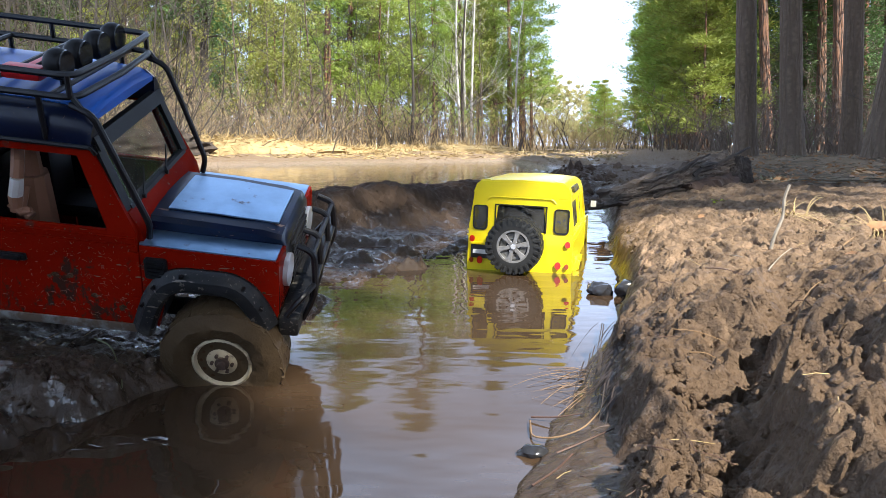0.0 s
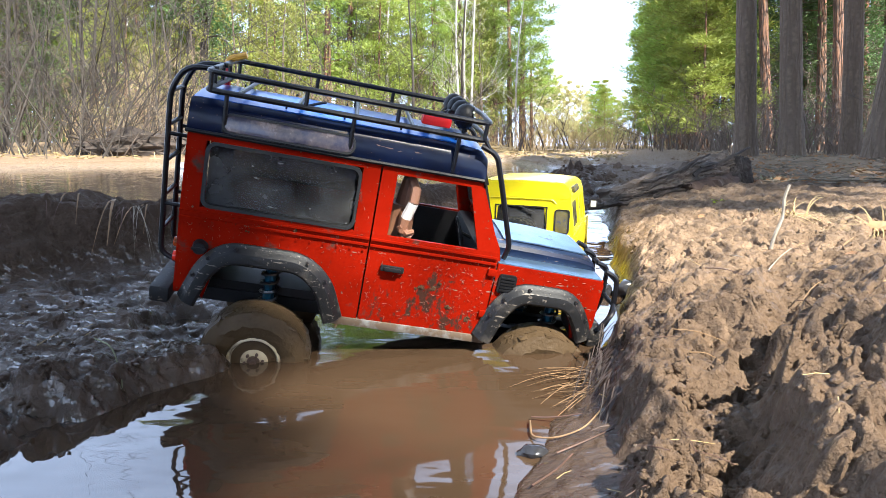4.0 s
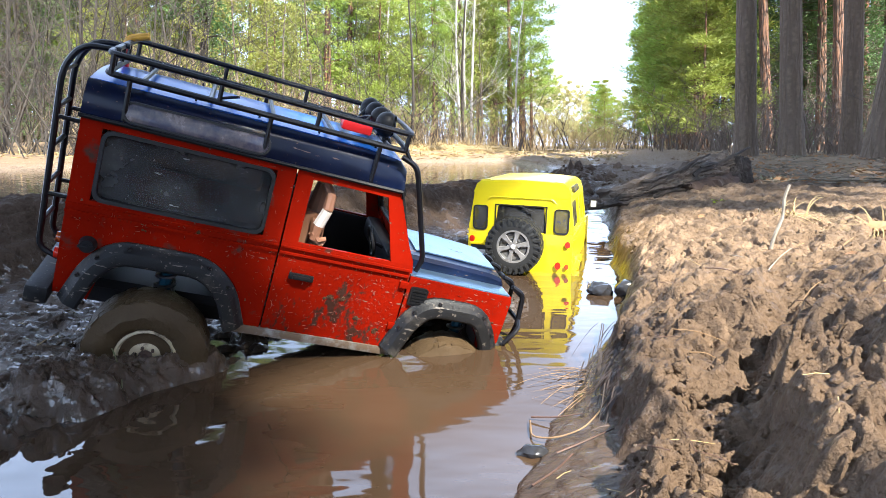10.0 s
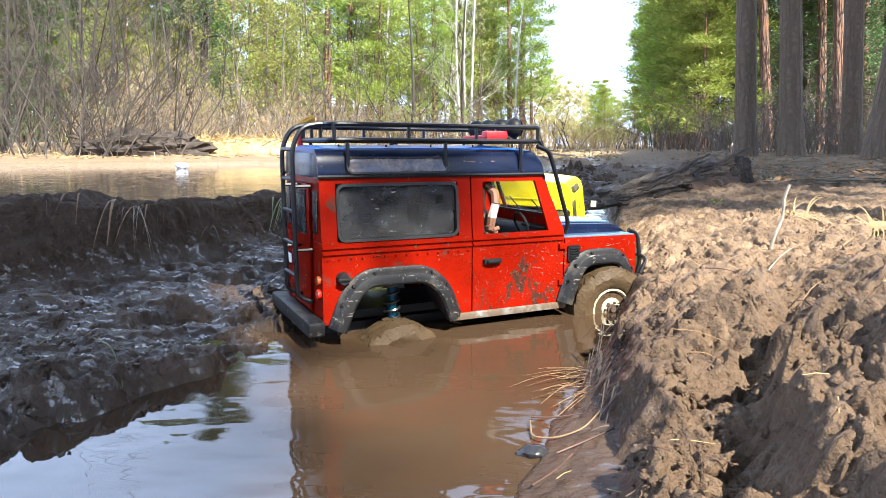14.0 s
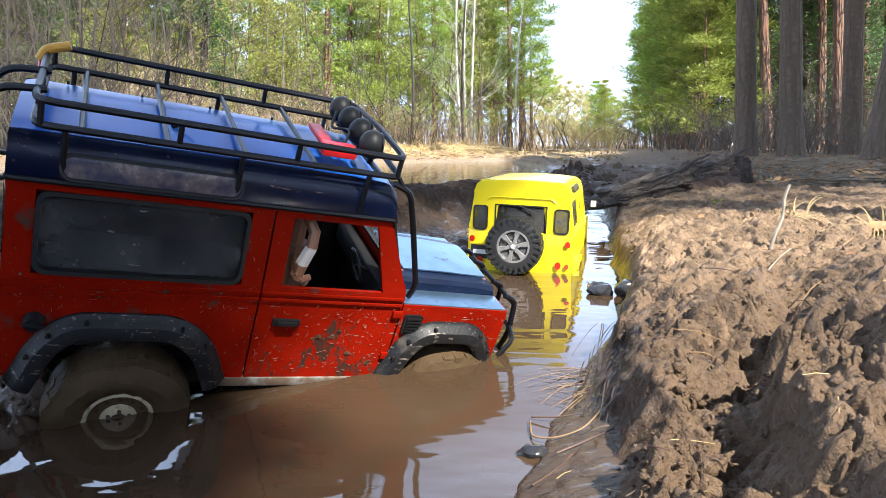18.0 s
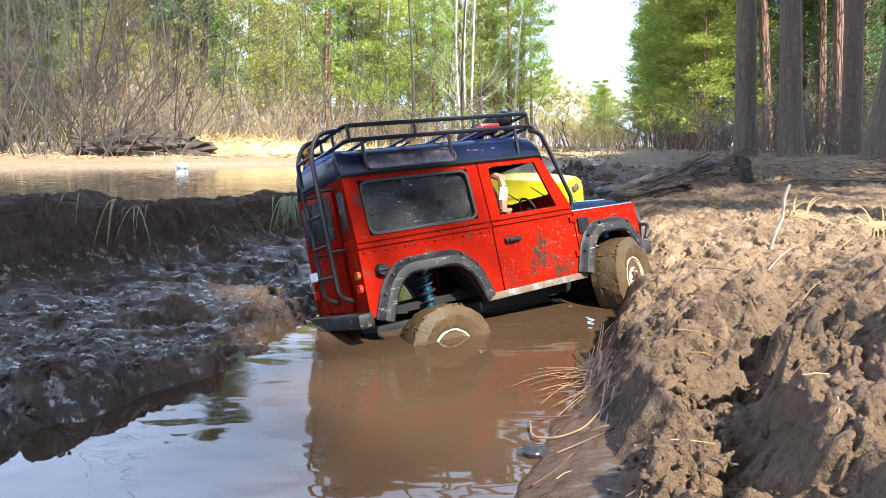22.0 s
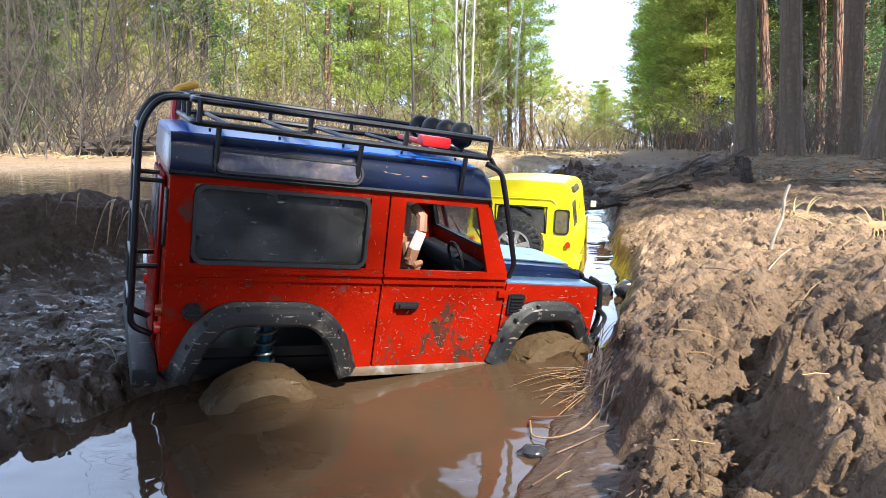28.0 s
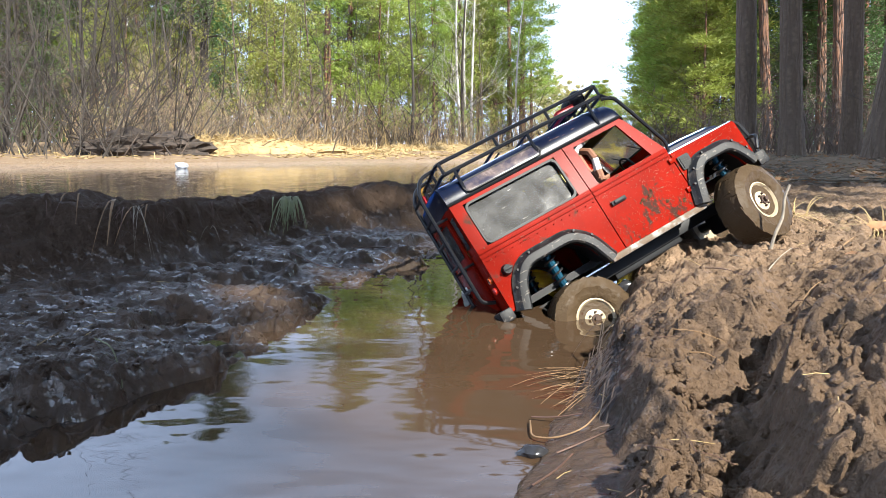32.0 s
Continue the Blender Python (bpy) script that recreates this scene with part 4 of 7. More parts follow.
        rings = []
        for x, dz in ((-0.0915, 0), (-0.0885, 0), (0.17, 0), (0.2090, -0.003), (0.2170, -0.010)):
            rings.append([(x, s * y, z + (dz if z > 0.19 else 0)) for y, z in pr] + [(x, s * (HALF - 0.024), 0.1745)])
        hull(bm, rings)
        part("roof_side", bm, M_NAVY, top, "muddy navy roof edge")
        bm = bmesh.new()
        prism(bm, rounded(-0.056, 0.0735, 0.1815, 0.1975, 0.0075), *sorted((s * (HALF - 0.004), s * (HALF - 0.0115))), 0.0008)
        for v in bm.verts:
            v.co.y -= s * (v.co.z - 0.183) * 0.26
        alp = part("roof_window", bm, M_ALPINE, top)
        bm = bmesh.new()
        frame_of(bm, rounded(-0.0582, 0.0757, 0.1797, 0.1993, 0.009), rounded(-0.056, 0.0735, 0.1815, 0.1975, 0.0075),
                 *sorted((s * (HALF - 0.0030), s * (HALF - 0.010))))
        for v in bm.verts:
            v.co.y -= s * (v.co.z - 0.183) * 0.26
        part("window_seal", bm, M_SEAL, alp)
        # gutter
        bm = bmesh.new()
        tube(bm, [(-0.0925, s * (HALF - 0.0058), 0.1765), (0.216, s * (HALF - 0.0058), 0.1765), (0.219, s * (HALF - 0.008), 0.170)], 0.0022, 6)
        part("gutter", bm, M_DARK, top)
        # pillar tube from bonnet to roof rack
        bm = bmesh.new()
        tube(bm, arc([(0.205, s * 0.080, 0.2130), (0.2230, s * 0.0815, 0.2070), (0.2335, s * 0.0815, 0.1800), (0.2600, s * 0.079, 0.1080), (0.2570, s * 0.076, 0.0930)], 0.012), 0.0030, 8)
        tube(bm, [(0.2150, s * 0.081, 0.2100), (0.2080, s * 0.0800, 0.2190)], 0.0024, 6)
        part("screen_bar", bm, M_BAR, top, "black steel tube bar")
        # mud flap and lamps behind
        bm = bmesh.new()
        disc(bm, -0.0915, s * 0.0755, 0.040, 0.0055, 0.007, "x", 14)
        part("tail_lamp", bm, M_LAMP_RED, top, "small red tail lamp")
        bm = bmesh.new()
        disc(bm, -0.0915, s * 0.0755, 0.056, 0.0052, 0.007, "x", 14)
        part("indicator_lamp", bm, M_LAMP_AMBER, top, "small amber indicator lamp")
        bm = bmesh.new()
        disc(bm, 0.3780, s * 0.052, 0.060, 0.0165, 0.006, "x", 20)
        part("headlamp", bm, M_CHROME, top, "round chrome headlamp")
        for xx in (0.0, 0.326):
            bm = bmesh.new()
            coil = [(xx + 0.006 + 0.0095 * math.cos(t * 0.55), s * 0.058 + 0.0095 * math.sin(t * 0.55), -0.020 + t * 0.00092) for t in range(76)]
            tube(bm, coil, 0.0017, 5)
            shock = part("shock_spring", bm, M_SPRING, top, "pale steel coil spring")
            bm = bmesh.new()
            tube(bm, [(xx + 0.006, s * 0.058, -0.030), (xx + 0.006, s * 0.058, 0.052)], 0.0062, 10)
            part("shock_body", bm, M_TEAL, shock, "teal shock absorber")
    # fuel cap on the right
    bm = bmesh.new()
    disc(bm, -0.0665, -HALF - 0.003, 0.058, 0.0085, 0.010, "y", 18, 0.25)
    box(bm, -0.074, -0.059, -HALF - 0.010, -HALF - 0.007, 0.0565, 0.0595, 0.001)
    part("fuel_cap", bm, M_DARK, top, "black fuel cap")
    # roof
    bm = bmesh.new()
    rings = []
    ys = [-0.064, -0.05, -0.025, 0, 0.025, 0.05, 0.064]
    for x, z in ((-0.0915, 0.2075), (-0.085, 0.2090), (0.05, 0.2100), (0.17, 0.2095), (0.205, 0.2065), (0.216, 0.199)):
        rings.append([(x, y, z + 0.004 * (1 - (y / 0.064) ** 2)) for y in ys] + [(x, 0.064, z - 0.004), (x, -0.064, z - 0.004)])
    hull(bm, rings)
    roof = part("roof", bm, M_BLUE, top, "glossy blue roof panel")
    bm = bmesh.new()
    for x in (-0.06, 0.0, 0.06, 0.12, 0.18):
        for y in (-0.058, 0.058):
            disc(bm, x, y, 0.2125, 0.0012, 0.003, "z", 6)
    tagged(part("roof_rivet_row", bm, M_NAVY, roof), kind="stuff")
    # rear wall with door, window and ladder
    bm = bmesh.new()
    box(bm, -0.0905, -0.0865, -HALF + 0.001, HALF - 0.001, 0.004, 0.1005, 0.0015)
    box(bm, -0.0905, -0.0865, -HALF + 0.002, -0.048, 0.1005, 0.1755)
    box(bm, -0.0905, -0.0865, 0.048, HALF - 0.002, 0.1005, 0.1755)
    box(bm, -0.0905, -0.0865, -0.048, 0.048, 0.163, 0.1755)
    lean(bm, 0.09, 0.09)
    rear = part("rear_wall", bm, M_RED, top)
    bm = bmesh.new()
    box(bm, -0.0915, -0.0895, -0.080, 0.080, 0.1755, 0.2070, 0.001)
    for v in bm.verts:
        if v.co.z > 0.19:
            v.co.y *= 0.80
    part("roof_end", bm, M_NAVY, top)
    bm = bmesh.new()
    box(bm, -0.0945, -0.0908, -0.046, 0.046, 0.014, 0.168, 0.003)
    rdoor = part("rear_door", bm, M_RED, top)
    bm = bmesh.new()
    box(bm, -0.0958, -0.0948, -0.036, 0.036, 0.106, 0.160, 0.0004)
    part("rear_window", bm, M_GLASS, rdoor, "dusty dark rear window")
    for s in (-1, 1):
        bm = bmesh.new()
        box(bm, -0.0925, -0.0912, *sorted((s * 0.055, s * 0.072)), 0.110, 0.160, 0.0004)
        part("corner_window", bm, M_GLASS, rear, "narrow dark corner window")
    bm = bmesh.new()
    for y in (-0.056, -0.006):
        tube(bm, arc([(-0.070, y, 0.2380), (-0.102, y, 0.2350), (-0.1150, y, 0.2100), (-0.1130, y, 0.0350), (-0.095, y, 0.0270)], 0.016), 0.0029, 8)
    ladder = part("ladder", bm, M_BAR, top, "black tube ladder")
    for z in (0.060, 0.098, 0.136, 0.174, 0.208):
        bm = bmesh.new()
        tube(bm, [(-0.1145, -0.056, z), (-0.1145, -0.006, z)], 0.0024, 7)
        part("rung", bm, M_BAR, ladder)
    for y in (-0.056, -0.006):
        for z in (0.090, 0.165):
            bm = bmesh.new()
            tube(bm, [(-0.114, y, z), (-0.094, y, z)], 0.0022, 6)
            part("bracket", bm, M_BAR, ladder)
    # number tag: plain
    bm = bmesh.new()
    box(bm, -0.0970, -0.0950, 0.040, 0.076, 0.060, 0.072, 0.0006)
    part("tag_plate", bm, M_WHITE, top, "small pale tag plate")
    # bumpers
    bm = bmesh.new()
    box(bm, -0.1120, -0.0915, -0.098, 0.098, -0.006, 0.012, 0.004)
    part("rear_bumper", bm, M_BLACK, top, "scraped dark steel rear bumper")
    bm = bmesh.new()
    box(bm, 0.376, 0.396, -0.086, 0.086, 0.004, 0.026, 0.004)
    part("front_bumper", bm, M_BLACK, top, "black steel front bumper")
    bm = bmesh.new()
    for y in (-0.062, 0.062):
        tube(bm, arc([(0.396, y, 0.010), (0.408, y, 0.040), (0.404, y * 0.92, 0.084), (0.388, y * 0.9, 0.090)], 0.014), 0.0032, 8)
    for y in (-0.024, 0.024):
        tube(bm, arc([(0.396, y, 0.010), (0.407, y, 0.040), (0.403, y, 0.086), (0.388, y, 0.090)], 0.014), 0.0030, 8)
    tube(bm, [(0.4060, -0.062, 0.052), (0.4060, 0.062, 0.052)], 0.0028, 8)
    tube(bm, [(0.4030, -0.058, 0.081), (0.4030, 0.058, 0.081)], 0.0028, 8)
    for s in (-1, 1):
        tube(bm, arc([(0.4060, s * 0.062, 0.052), (0.398, s * 0.086, 0.050), (0.384, s * 0.088, 0.030)], 0.010), 0.0028, 8)
    part("bull_bar", bm, M_BAR, top, "black tube bull bar")
    # grille
    bm = bmesh.new()
    box(bm, 0.372, 0.378, -0.038, 0.038, 0.032, 0.084, 0.001)
    for i in range(6):
        box(bm, 0.377, 0.3805, -0.034, 0.034, 0.037 + i * 0.0075, 0.0405 + i * 0.0075)
    part("grille", bm, M_DARK, top, "black slatted grille")
    for s in (-1, 1):
        bm = bmesh.new()
        box(bm, 0.3700, 0.3765, *sorted((s * 0.038, s * 0.0845)), 0.028, 0.087, 0.001)
        part("front_panel", bm, M_RED, top)
    # bonnet
    bm = bmesh.new()
    rings = []
    for x, z, w in ((0.249, 0.1035, 0.056), (0.30, 0.1025, 0.056), (0.355, 0.1000, 0.055), (0.372, 0.0965, 0.0545), (0.377, 0.088, 0.054)):
        rings.append([(x, -w, z - 0.016), (x, -w, z - 0.004), (x, -w + 0.004, z), (x, -0.030, z + 0.0016), (x, 0, z + 0.0024), (x, 0.030, z + 0.0016),
                      (x, w - 0.004, z), (x, w, z - 0.004), (x, w, z - 0.016)])
    hull(bm, rings)
    bonnet = part("bonnet", bm, M_NAVY, top, "navy bonnet with dried mud")
    bm = bmesh.new()
    hull(bm, [[(x, -w, z), (x, -w * 0.5, z + 0.0008), (x, w * 0.5, z + 0.0008), (x, w, z), (x, w, z - 0.0015), (x, -w, z - 0.0015)]
              for x, z, w in ((0.262, 0.1062, 0.039), (0.31, 0.1056, 0.039), (0.366, 0.1022, 0.037))])
    part("bonnet_plate", bm, M_PLATE, bonnet, "bright chequer plate on the bonnet")
    # scuttle, windscreen and frame
    bm = bmesh.new()
    hull(bm, [[(0.2440, -0.080, 0.090), (0.2530, -0.080, 0.090), (0.2530, 0.080, 0.090), (0.2440, 0.080, 0.090)],
              [(0.2390, -0.0795, 0.104), (0.2500, -0.0795, 0.104), (0.2500, 0.0795, 0.104), (0.2390, 0.0795, 0.104)],
              [(0.2340, -0.0790, 0.1180), (0.2420, -0.0790, 0.1180), (0.2420, 0.0790, 0.1180), (0.2340, 0.0790, 0.1180)]])
    part("scuttle", bm, M_RED, top)
    bm = bmesh.new()
    for s in (-1, 1):
        hull(bm, [[(0.2350, s * 0.0790, 0.1170), (0.2410, s * 0.0790, 0.1170), (0.2410, s * 0.0670, 0.1170), (0.2350, s * 0.0670, 0.1170)],
                  [(0.2130, s * 0.0755, 0.1770), (0.2190, s * 0.0755, 0.1770), (0.2190, s * 0.0640, 0.1770), (0.2130, s * 0.0640, 0.1770)]])
    hull(bm, [[(0.2170, -0.0745, 0.172), (0.2230, -0.0745, 0.172), (0.2230, 0.0745, 0.172), (0.2170, 0.0745, 0.172)],
              [(0.2120, -0.0740, 0.184), (0.2180, -0.0740, 0.184), (0.2180, 0.0740, 0.184), (0.2120, 0.0740, 0.184)]])
    hull(bm, [[(0.2350, -0.0700, 0.1170), (0.2425, -0.0700, 0.1170), (0.2425, 0.0700, 0.1170), (0.2350, 0.0700, 0.1170)],
              [(0.2335, -0.0700, 0.1210), (0.2410, -0.0700, 0.1210), (0.2410, 0.0700, 0.1210), (0.2335, 0.0700, 0.1210)]])
    screen = part("screen_frame", bm, M_DARK, top)
    bm = bmesh.new()
    hull(bm, [[(0.2370, -0.0680, 0.1200), (0.2380, -0.0680, 0.1200), (0.2380, 0.0680, 0.1200), (0.2370, 0.0680, 0.1200)],
              [(0.2170, -0.0650, 0.1740), (0.2180, -0.0650, 0.1740), (0.2180, 0.0650, 0.1740), (0.2170, 0.0650, 0.1740)]])
    part("windscreen", bm, M_CLEAR, screen, "clear windscreen").visible_shadow = False
    for y in (-0.045, 0.012):
        bm = bmesh.new()
        tube(bm, [(0.2425, y, 0.1190), (0.2350, y + 0.022, 0.1390)], 0.0009, 5)
        disc(bm, 0.2425, y, 0.1190, 0.0022, 0.004, "x", 8)
        part("wiper", bm, M_DARK, screen)
    # inner tub, chassis, seats, dashboard
    bm = bmesh.new()
    box(bm, -0.086, 0.240, -0.050, 0.050, 0.000, 0.010)
    box(bm, 0.240, 0.246, -0.079, 0.079, 0.000, 0.090)
    box(bm, -0.086, 0.100, -0.0785, 0.0785, 0.052, 0.058)
    box(bm, 0.096, 0.100, -0.070, 0.070, 0.058, 0.130)
    part("inner_tub", bm, M_DARK, top, smooth=False)
    for y in (-0.040, 0.040):
        bm = bmesh.new()
        box(bm, 0.120, 0.165, y - 0.022, y + 0.022, 0.050, 0.066, 0.006)
        box(bm, 0.108, 0.124, y - 0.022, y + 0.022, 0.060, 0.128, 0.006)
        box(bm, 0.109, 0.121, y - 0.012, y + 0.012, 0.130, 0.146, 0.004)
        part("seat", bm, M_DARK, top, "black seat")
    bm = bmesh.new()
    box(bm, 0.222, 0.242, -0.074, 0.074, 0.080, 0.104, 0.006)
    dash = part("dashboard", bm, M_DARK, top)
    bm = bmesh.new()
    vs = [(0.208 - 0.0155 * 0.35 * math.sin(t * 0.35), -0.040 + 0.0155 * math.cos(t * 0.35), 0.106 + 0.0155 * math.sin(t * 0.35)) for t in range(19)]
    tube(bm, vs, 0.0018, 6)
    tube(bm, [(0.208, -0.040, 0.106), (0.230, -0.040, 0.098)], 0.002, 6)
    part("steering_wheel", bm, M_DARK, dash)
    bm = bmesh.new()
    for y in (-0.024, 0.024):
        box(bm, -0.080, 0.385, y - 0.006, y + 0.006, -0.026, -0.010, 0.001)
    for x in (0.0, 0.326):
        box(bm, x - 0.018, x + 0.018, -0.020, 0.020, -0.058, -0.022, 0.006)
        tube(bm, [(x, -0.075, -0.040), (x, 0.075, -0.040)], 0.008, 10)
    box(bm, 0.10, 0.23, -0.022, 0.022, -0.036, -0.012, 0.003)
    part("chassis", bm, M_DARK, top, "black ladder chassis with axles")
    # rack
    rack = bmesh.new()
    zt, zb = 0.2370, 0.2190
    x0, x1, yy = -0.0760, 0.2100, 0.0800
    for z in (zt, zb):
        loop = arc([(x0 + 0.03, yy, z), (x1, yy, z), (x1 + 0.004, 0, z), (x1, -yy, z), (x0, -yy, z), (x0, yy, z), (x0 + 0.03, yy, z)], 0.012)
        tube(rack, loop, 0.0029, 8)
    for i in range(4):
        x = x0 + 0.004 + (x1 - x0 - 0.008) * i / 3
        for s in (-1, 1):
            tube(rack, [(x, s * yy, zb), (x, s * yy, zt)], 0.0024, 6)
    for y in (-0.04, 0.0, 0.04):
        tube(rack, [(x0, y, zb), (x0, y, zt)], 0.0022, 6)
    for i in range(5):
        x = x0 + 0.03 + (x1 - x0 - 0.05) * i / 4
        tube(rack, [(x, -yy, zb), (x, yy, zb)], 0.0023, 6)
    for x in (x0 + 0.02, 0.07, x1 - 0.03):
        for s in (-1, 1):
            tube(rack, [(x, s * yy, zb), (x, s * (HALF - 0.007), 0.1800)], 0.0024, 6)
    part("roof_rack", rack, M_BAR, top, "black tubular roof rack")
    for y in (-0.052, -0.018, 0.018, 0.052):
        bm = bmesh.new()
        vs = bmesh.ops.create_uvsphere(bm, u_segments=16, v_segments=10, radius=0.0135)["verts"]
        for v in vs:
            v.co.x = min(v.co.x * 0.9, 0.006)
        bmesh.ops.translate(bm, verts=vs, vec=(0.186, y, 0.2370))
        tube(bm, [(0.188, y, 0.226), (0.188, y, 0.2190)], 0.003, 6)
        lamp = part("spot_lamp", bm, M_DARK, top, "black round spot lamp")
        bm = bmesh.new()
        disc(bm, 0.1926, y, 0.2370, 0.0120, 0.0012, "x", 18)
        part("lens", bm, M_LENS, lamp)
    bm = bmesh.new()
    box(bm, 0.140, 0.172, -0.060, -0.044, 0.2215, 0.2325, 0.003)
    box(bm, 0.146, 0.158, -0.044, 0.020, 0.2215, 0.2270, 0.002)
    part("jack", bm, M_RED_KIT, top, "red plastic jack on the rack")
    bm = bmesh.new()
    tube(bm, arc([(0.16, -0.05, 0.229), (0.175, -0.02, 0.239), (0.165, 0.01, 0.227), (0.178, 0.04, 0.237)], 0.012), 0.0014, 6)
    part("cable", bm, M_DARK, top)
    bm = bmesh.new()
    tube(bm, [(-0.0790, 0.046, 0.196), (-0.0790, 0.046, 0.236)], 0.0038, 8)
    axe = part("axe_head", bm, M_RED_KIT, top, "red tool head")
    bm = bmesh.new()
    tube(bm, arc([(-0.081, 0.046, 0.2320), (-0.0775, 0.046, 0.2410), (-0.0600, 0.046, 0.2480)], 0.004), 0.0046, 10, 0.0040)
    part("grip", bm, M_AMBER_GRIP, axe, "yellow tool grip")
    bm = bmesh.new()
    tube(bm, arc([(0.020, -0.02, 0.2135), (0.030, -0.025, 0.2180), (0.038, -0.03, 0.2215)], 0.004), 0.0016, 6)
    part("aerial", bm, M_DARK, top)
    # grass fibres and caked mud that stick to the paint
    r = random.Random(19)

    def on_paint(x, z):
        if z < 0.006 or (-0.082 < x < 0.092 and z < 0.068) or (0.243 < x < 0.372 and z < 0.069 - 0.2 * abs(x - 0.31)):
            return False
        return z < 0.097 or not (-0.076 < x < 0.092 or 0.118 < x < 0.226)

    for s in (-1, 1):
        v, f = [], []
        while len(f) < 1700:
            x = r.uniform(-0.088, 0.370)
            z = r.uniform(0.004, 0.170 if x < 0.2 else 0.086) if r.random() < 0.3 else r.uniform(0.004, 0.098 if x < 0.25 else 0.086)
            if not on_paint(x, z):
                continue
            if r.random() > 0.45 + 0.55 * math.exp(-((x - 0.19) / 0.09) ** 2):
                continue
            y = s * (HALF + 0.0004 - (0.09 * (z - 0.09) if z > 0.09 else 0))
            a, bend, ln, w = r.uniform(0, 6.28), r.gauss(0, 0.9), r.uniform(0.0015, 0.0048), r.uniform(0.00008, 0.00017)
            b = len(v)
            for k in range(5):
                u = k / 4
                q = a + bend * u
                x, z = x + math.cos(q) * ln / 4, z + math.sin(q) * ln / 4
                v += [(x - math.sin(q) * w, y, z + math.cos(q) * w), (x + math.sin(q) * w, y + s * 0.0002, z - math.cos(q) * w)]
            f += [(b + 2 * k, b + 2 * k + 1, b + 2 * k + 3, b + 2 * k + 2) for k in range(4)]
        tagged(raw("fibre_litter", v, f, M_FIBRE, top), kind="stuff")
        for x0, z0, size in ((0.170, 0.047, 0.008), (0.186, 0.052, 0.006), (0.205, 0.030, 0.006), (0.228, 0.018, 0.006), (0.098, 0.086, 0.004), (0.030, 0.092, 0.004), (-0.020, 0.083, 0.003), (0.362, 0.052, 0.003)):
            for k in range(3):
                bm = bmesh.new()
                cx, cz, rad = x0 + r.gauss(0, size * 0.7), z0 + r.gauss(0, size * 0.45), size * r.uniform(0.2, 0.55)
                cz = max(0.004, cz)
                ring = []
                for j in range(18):
                    q = 2 * math.pi * j / 18
                    m = rad * (1 + 0.9 * noise.noise(Vector((math.cos(q) * 2.2, math.sin(q) * 2.2, cx * 900))))
                    ring.append((cx + m * math.cos(q), cz + 0.7 * m * math.sin(q)))
                rim = [bm.verts.new((x, s * HALF, z)) for x, z in ring]
                crown = [bm.verts.new((cx + (x - cx) * 0.6, s * (HALF + 0.0005), cz + (z - cz) * 0.6)) for x, z in ring]
                for j in range(18):
                    bm.faces.new((rim[j], rim[(j + 1) % 18], crown[(j + 1) % 18], crown[j]))
                bm.faces.new(crown)
                bmesh.ops.recalc_face_normals(bm, faces=bm.faces[:])
                part("mud_smear", bm, M_CAKED, top, "dried brown mud stuck to the paint")
    # doll at the wheel, one plain mesh
    bm = bmesh.new()
    tube(bm, [(0.136, -0.040, 0.066), (0.137, -0.040, 0.100), (0.138, -0.040, 0.128)], 0.019, 10, 0.015)
    tube(bm, [(0.139, -0.040, 0.128), (0.140, -0.040, 0.146), (0.141, -0.040, 0.158)], 0.010, 10, 0.007)
    tube(bm, [(0.140, -0.058, 0.122), (0.140, -0.068, 0.105), (0.150, -0.070, 0.098)], 0.0058, 8, 0.0050)
    arm = [f for f in bm.faces]
    tube(bm, [(0.141, -0.073, 0.120), (0.146, -0.074, 0.138)], 0.0062, 8, 0.0056)
    tube(bm, [(0.139, -0.073, 0.104), (0.141, -0.073, 0.120)], 0.0050, 8, 0.0064)
    sleeve = [f for f in bm.faces if f not in arm and f.calc_center_median().z > 0.1205]
    tube(bm, [(0.136, -0.073, 0.112), (0.144, -0.074, 0.104), (0.152, -0.072, 0.106)], 0.0050, 8, 0.0030)
    for f in sleeve:
        f.material_index = 1
    tube(bm, [(0.146, -0.074, 0.138), (0.147, -0.070, 0.152), (0.142, -0.058, 0.160)], 0.0056, 8, 0.0054)
    part("driver_doll", bm, [M_DOLL, M_SLEEVE], top, "plain brown driver doll with one pale sleeve")
    # wheels
    proto = make_wheel("wheel", M_TYRE, M_RIM)
    wheels = {}
    for key, x, z, s in (("rr", 0.003, -0.046, -1), ("fr", 0.326, -0.012, -1), ("rl", 0.003, -0.040, 1), ("fl", 0.326, -0.020, 1)):
        w = proto if key == "rr" else copy_thing(proto, Matrix.Identity(4))
        w.parent = top
        tagged(w, "knobbly mud-caked tyre on a cream steel rim")
        wheels[key] = (w, x, z, s)
    return top, wheels


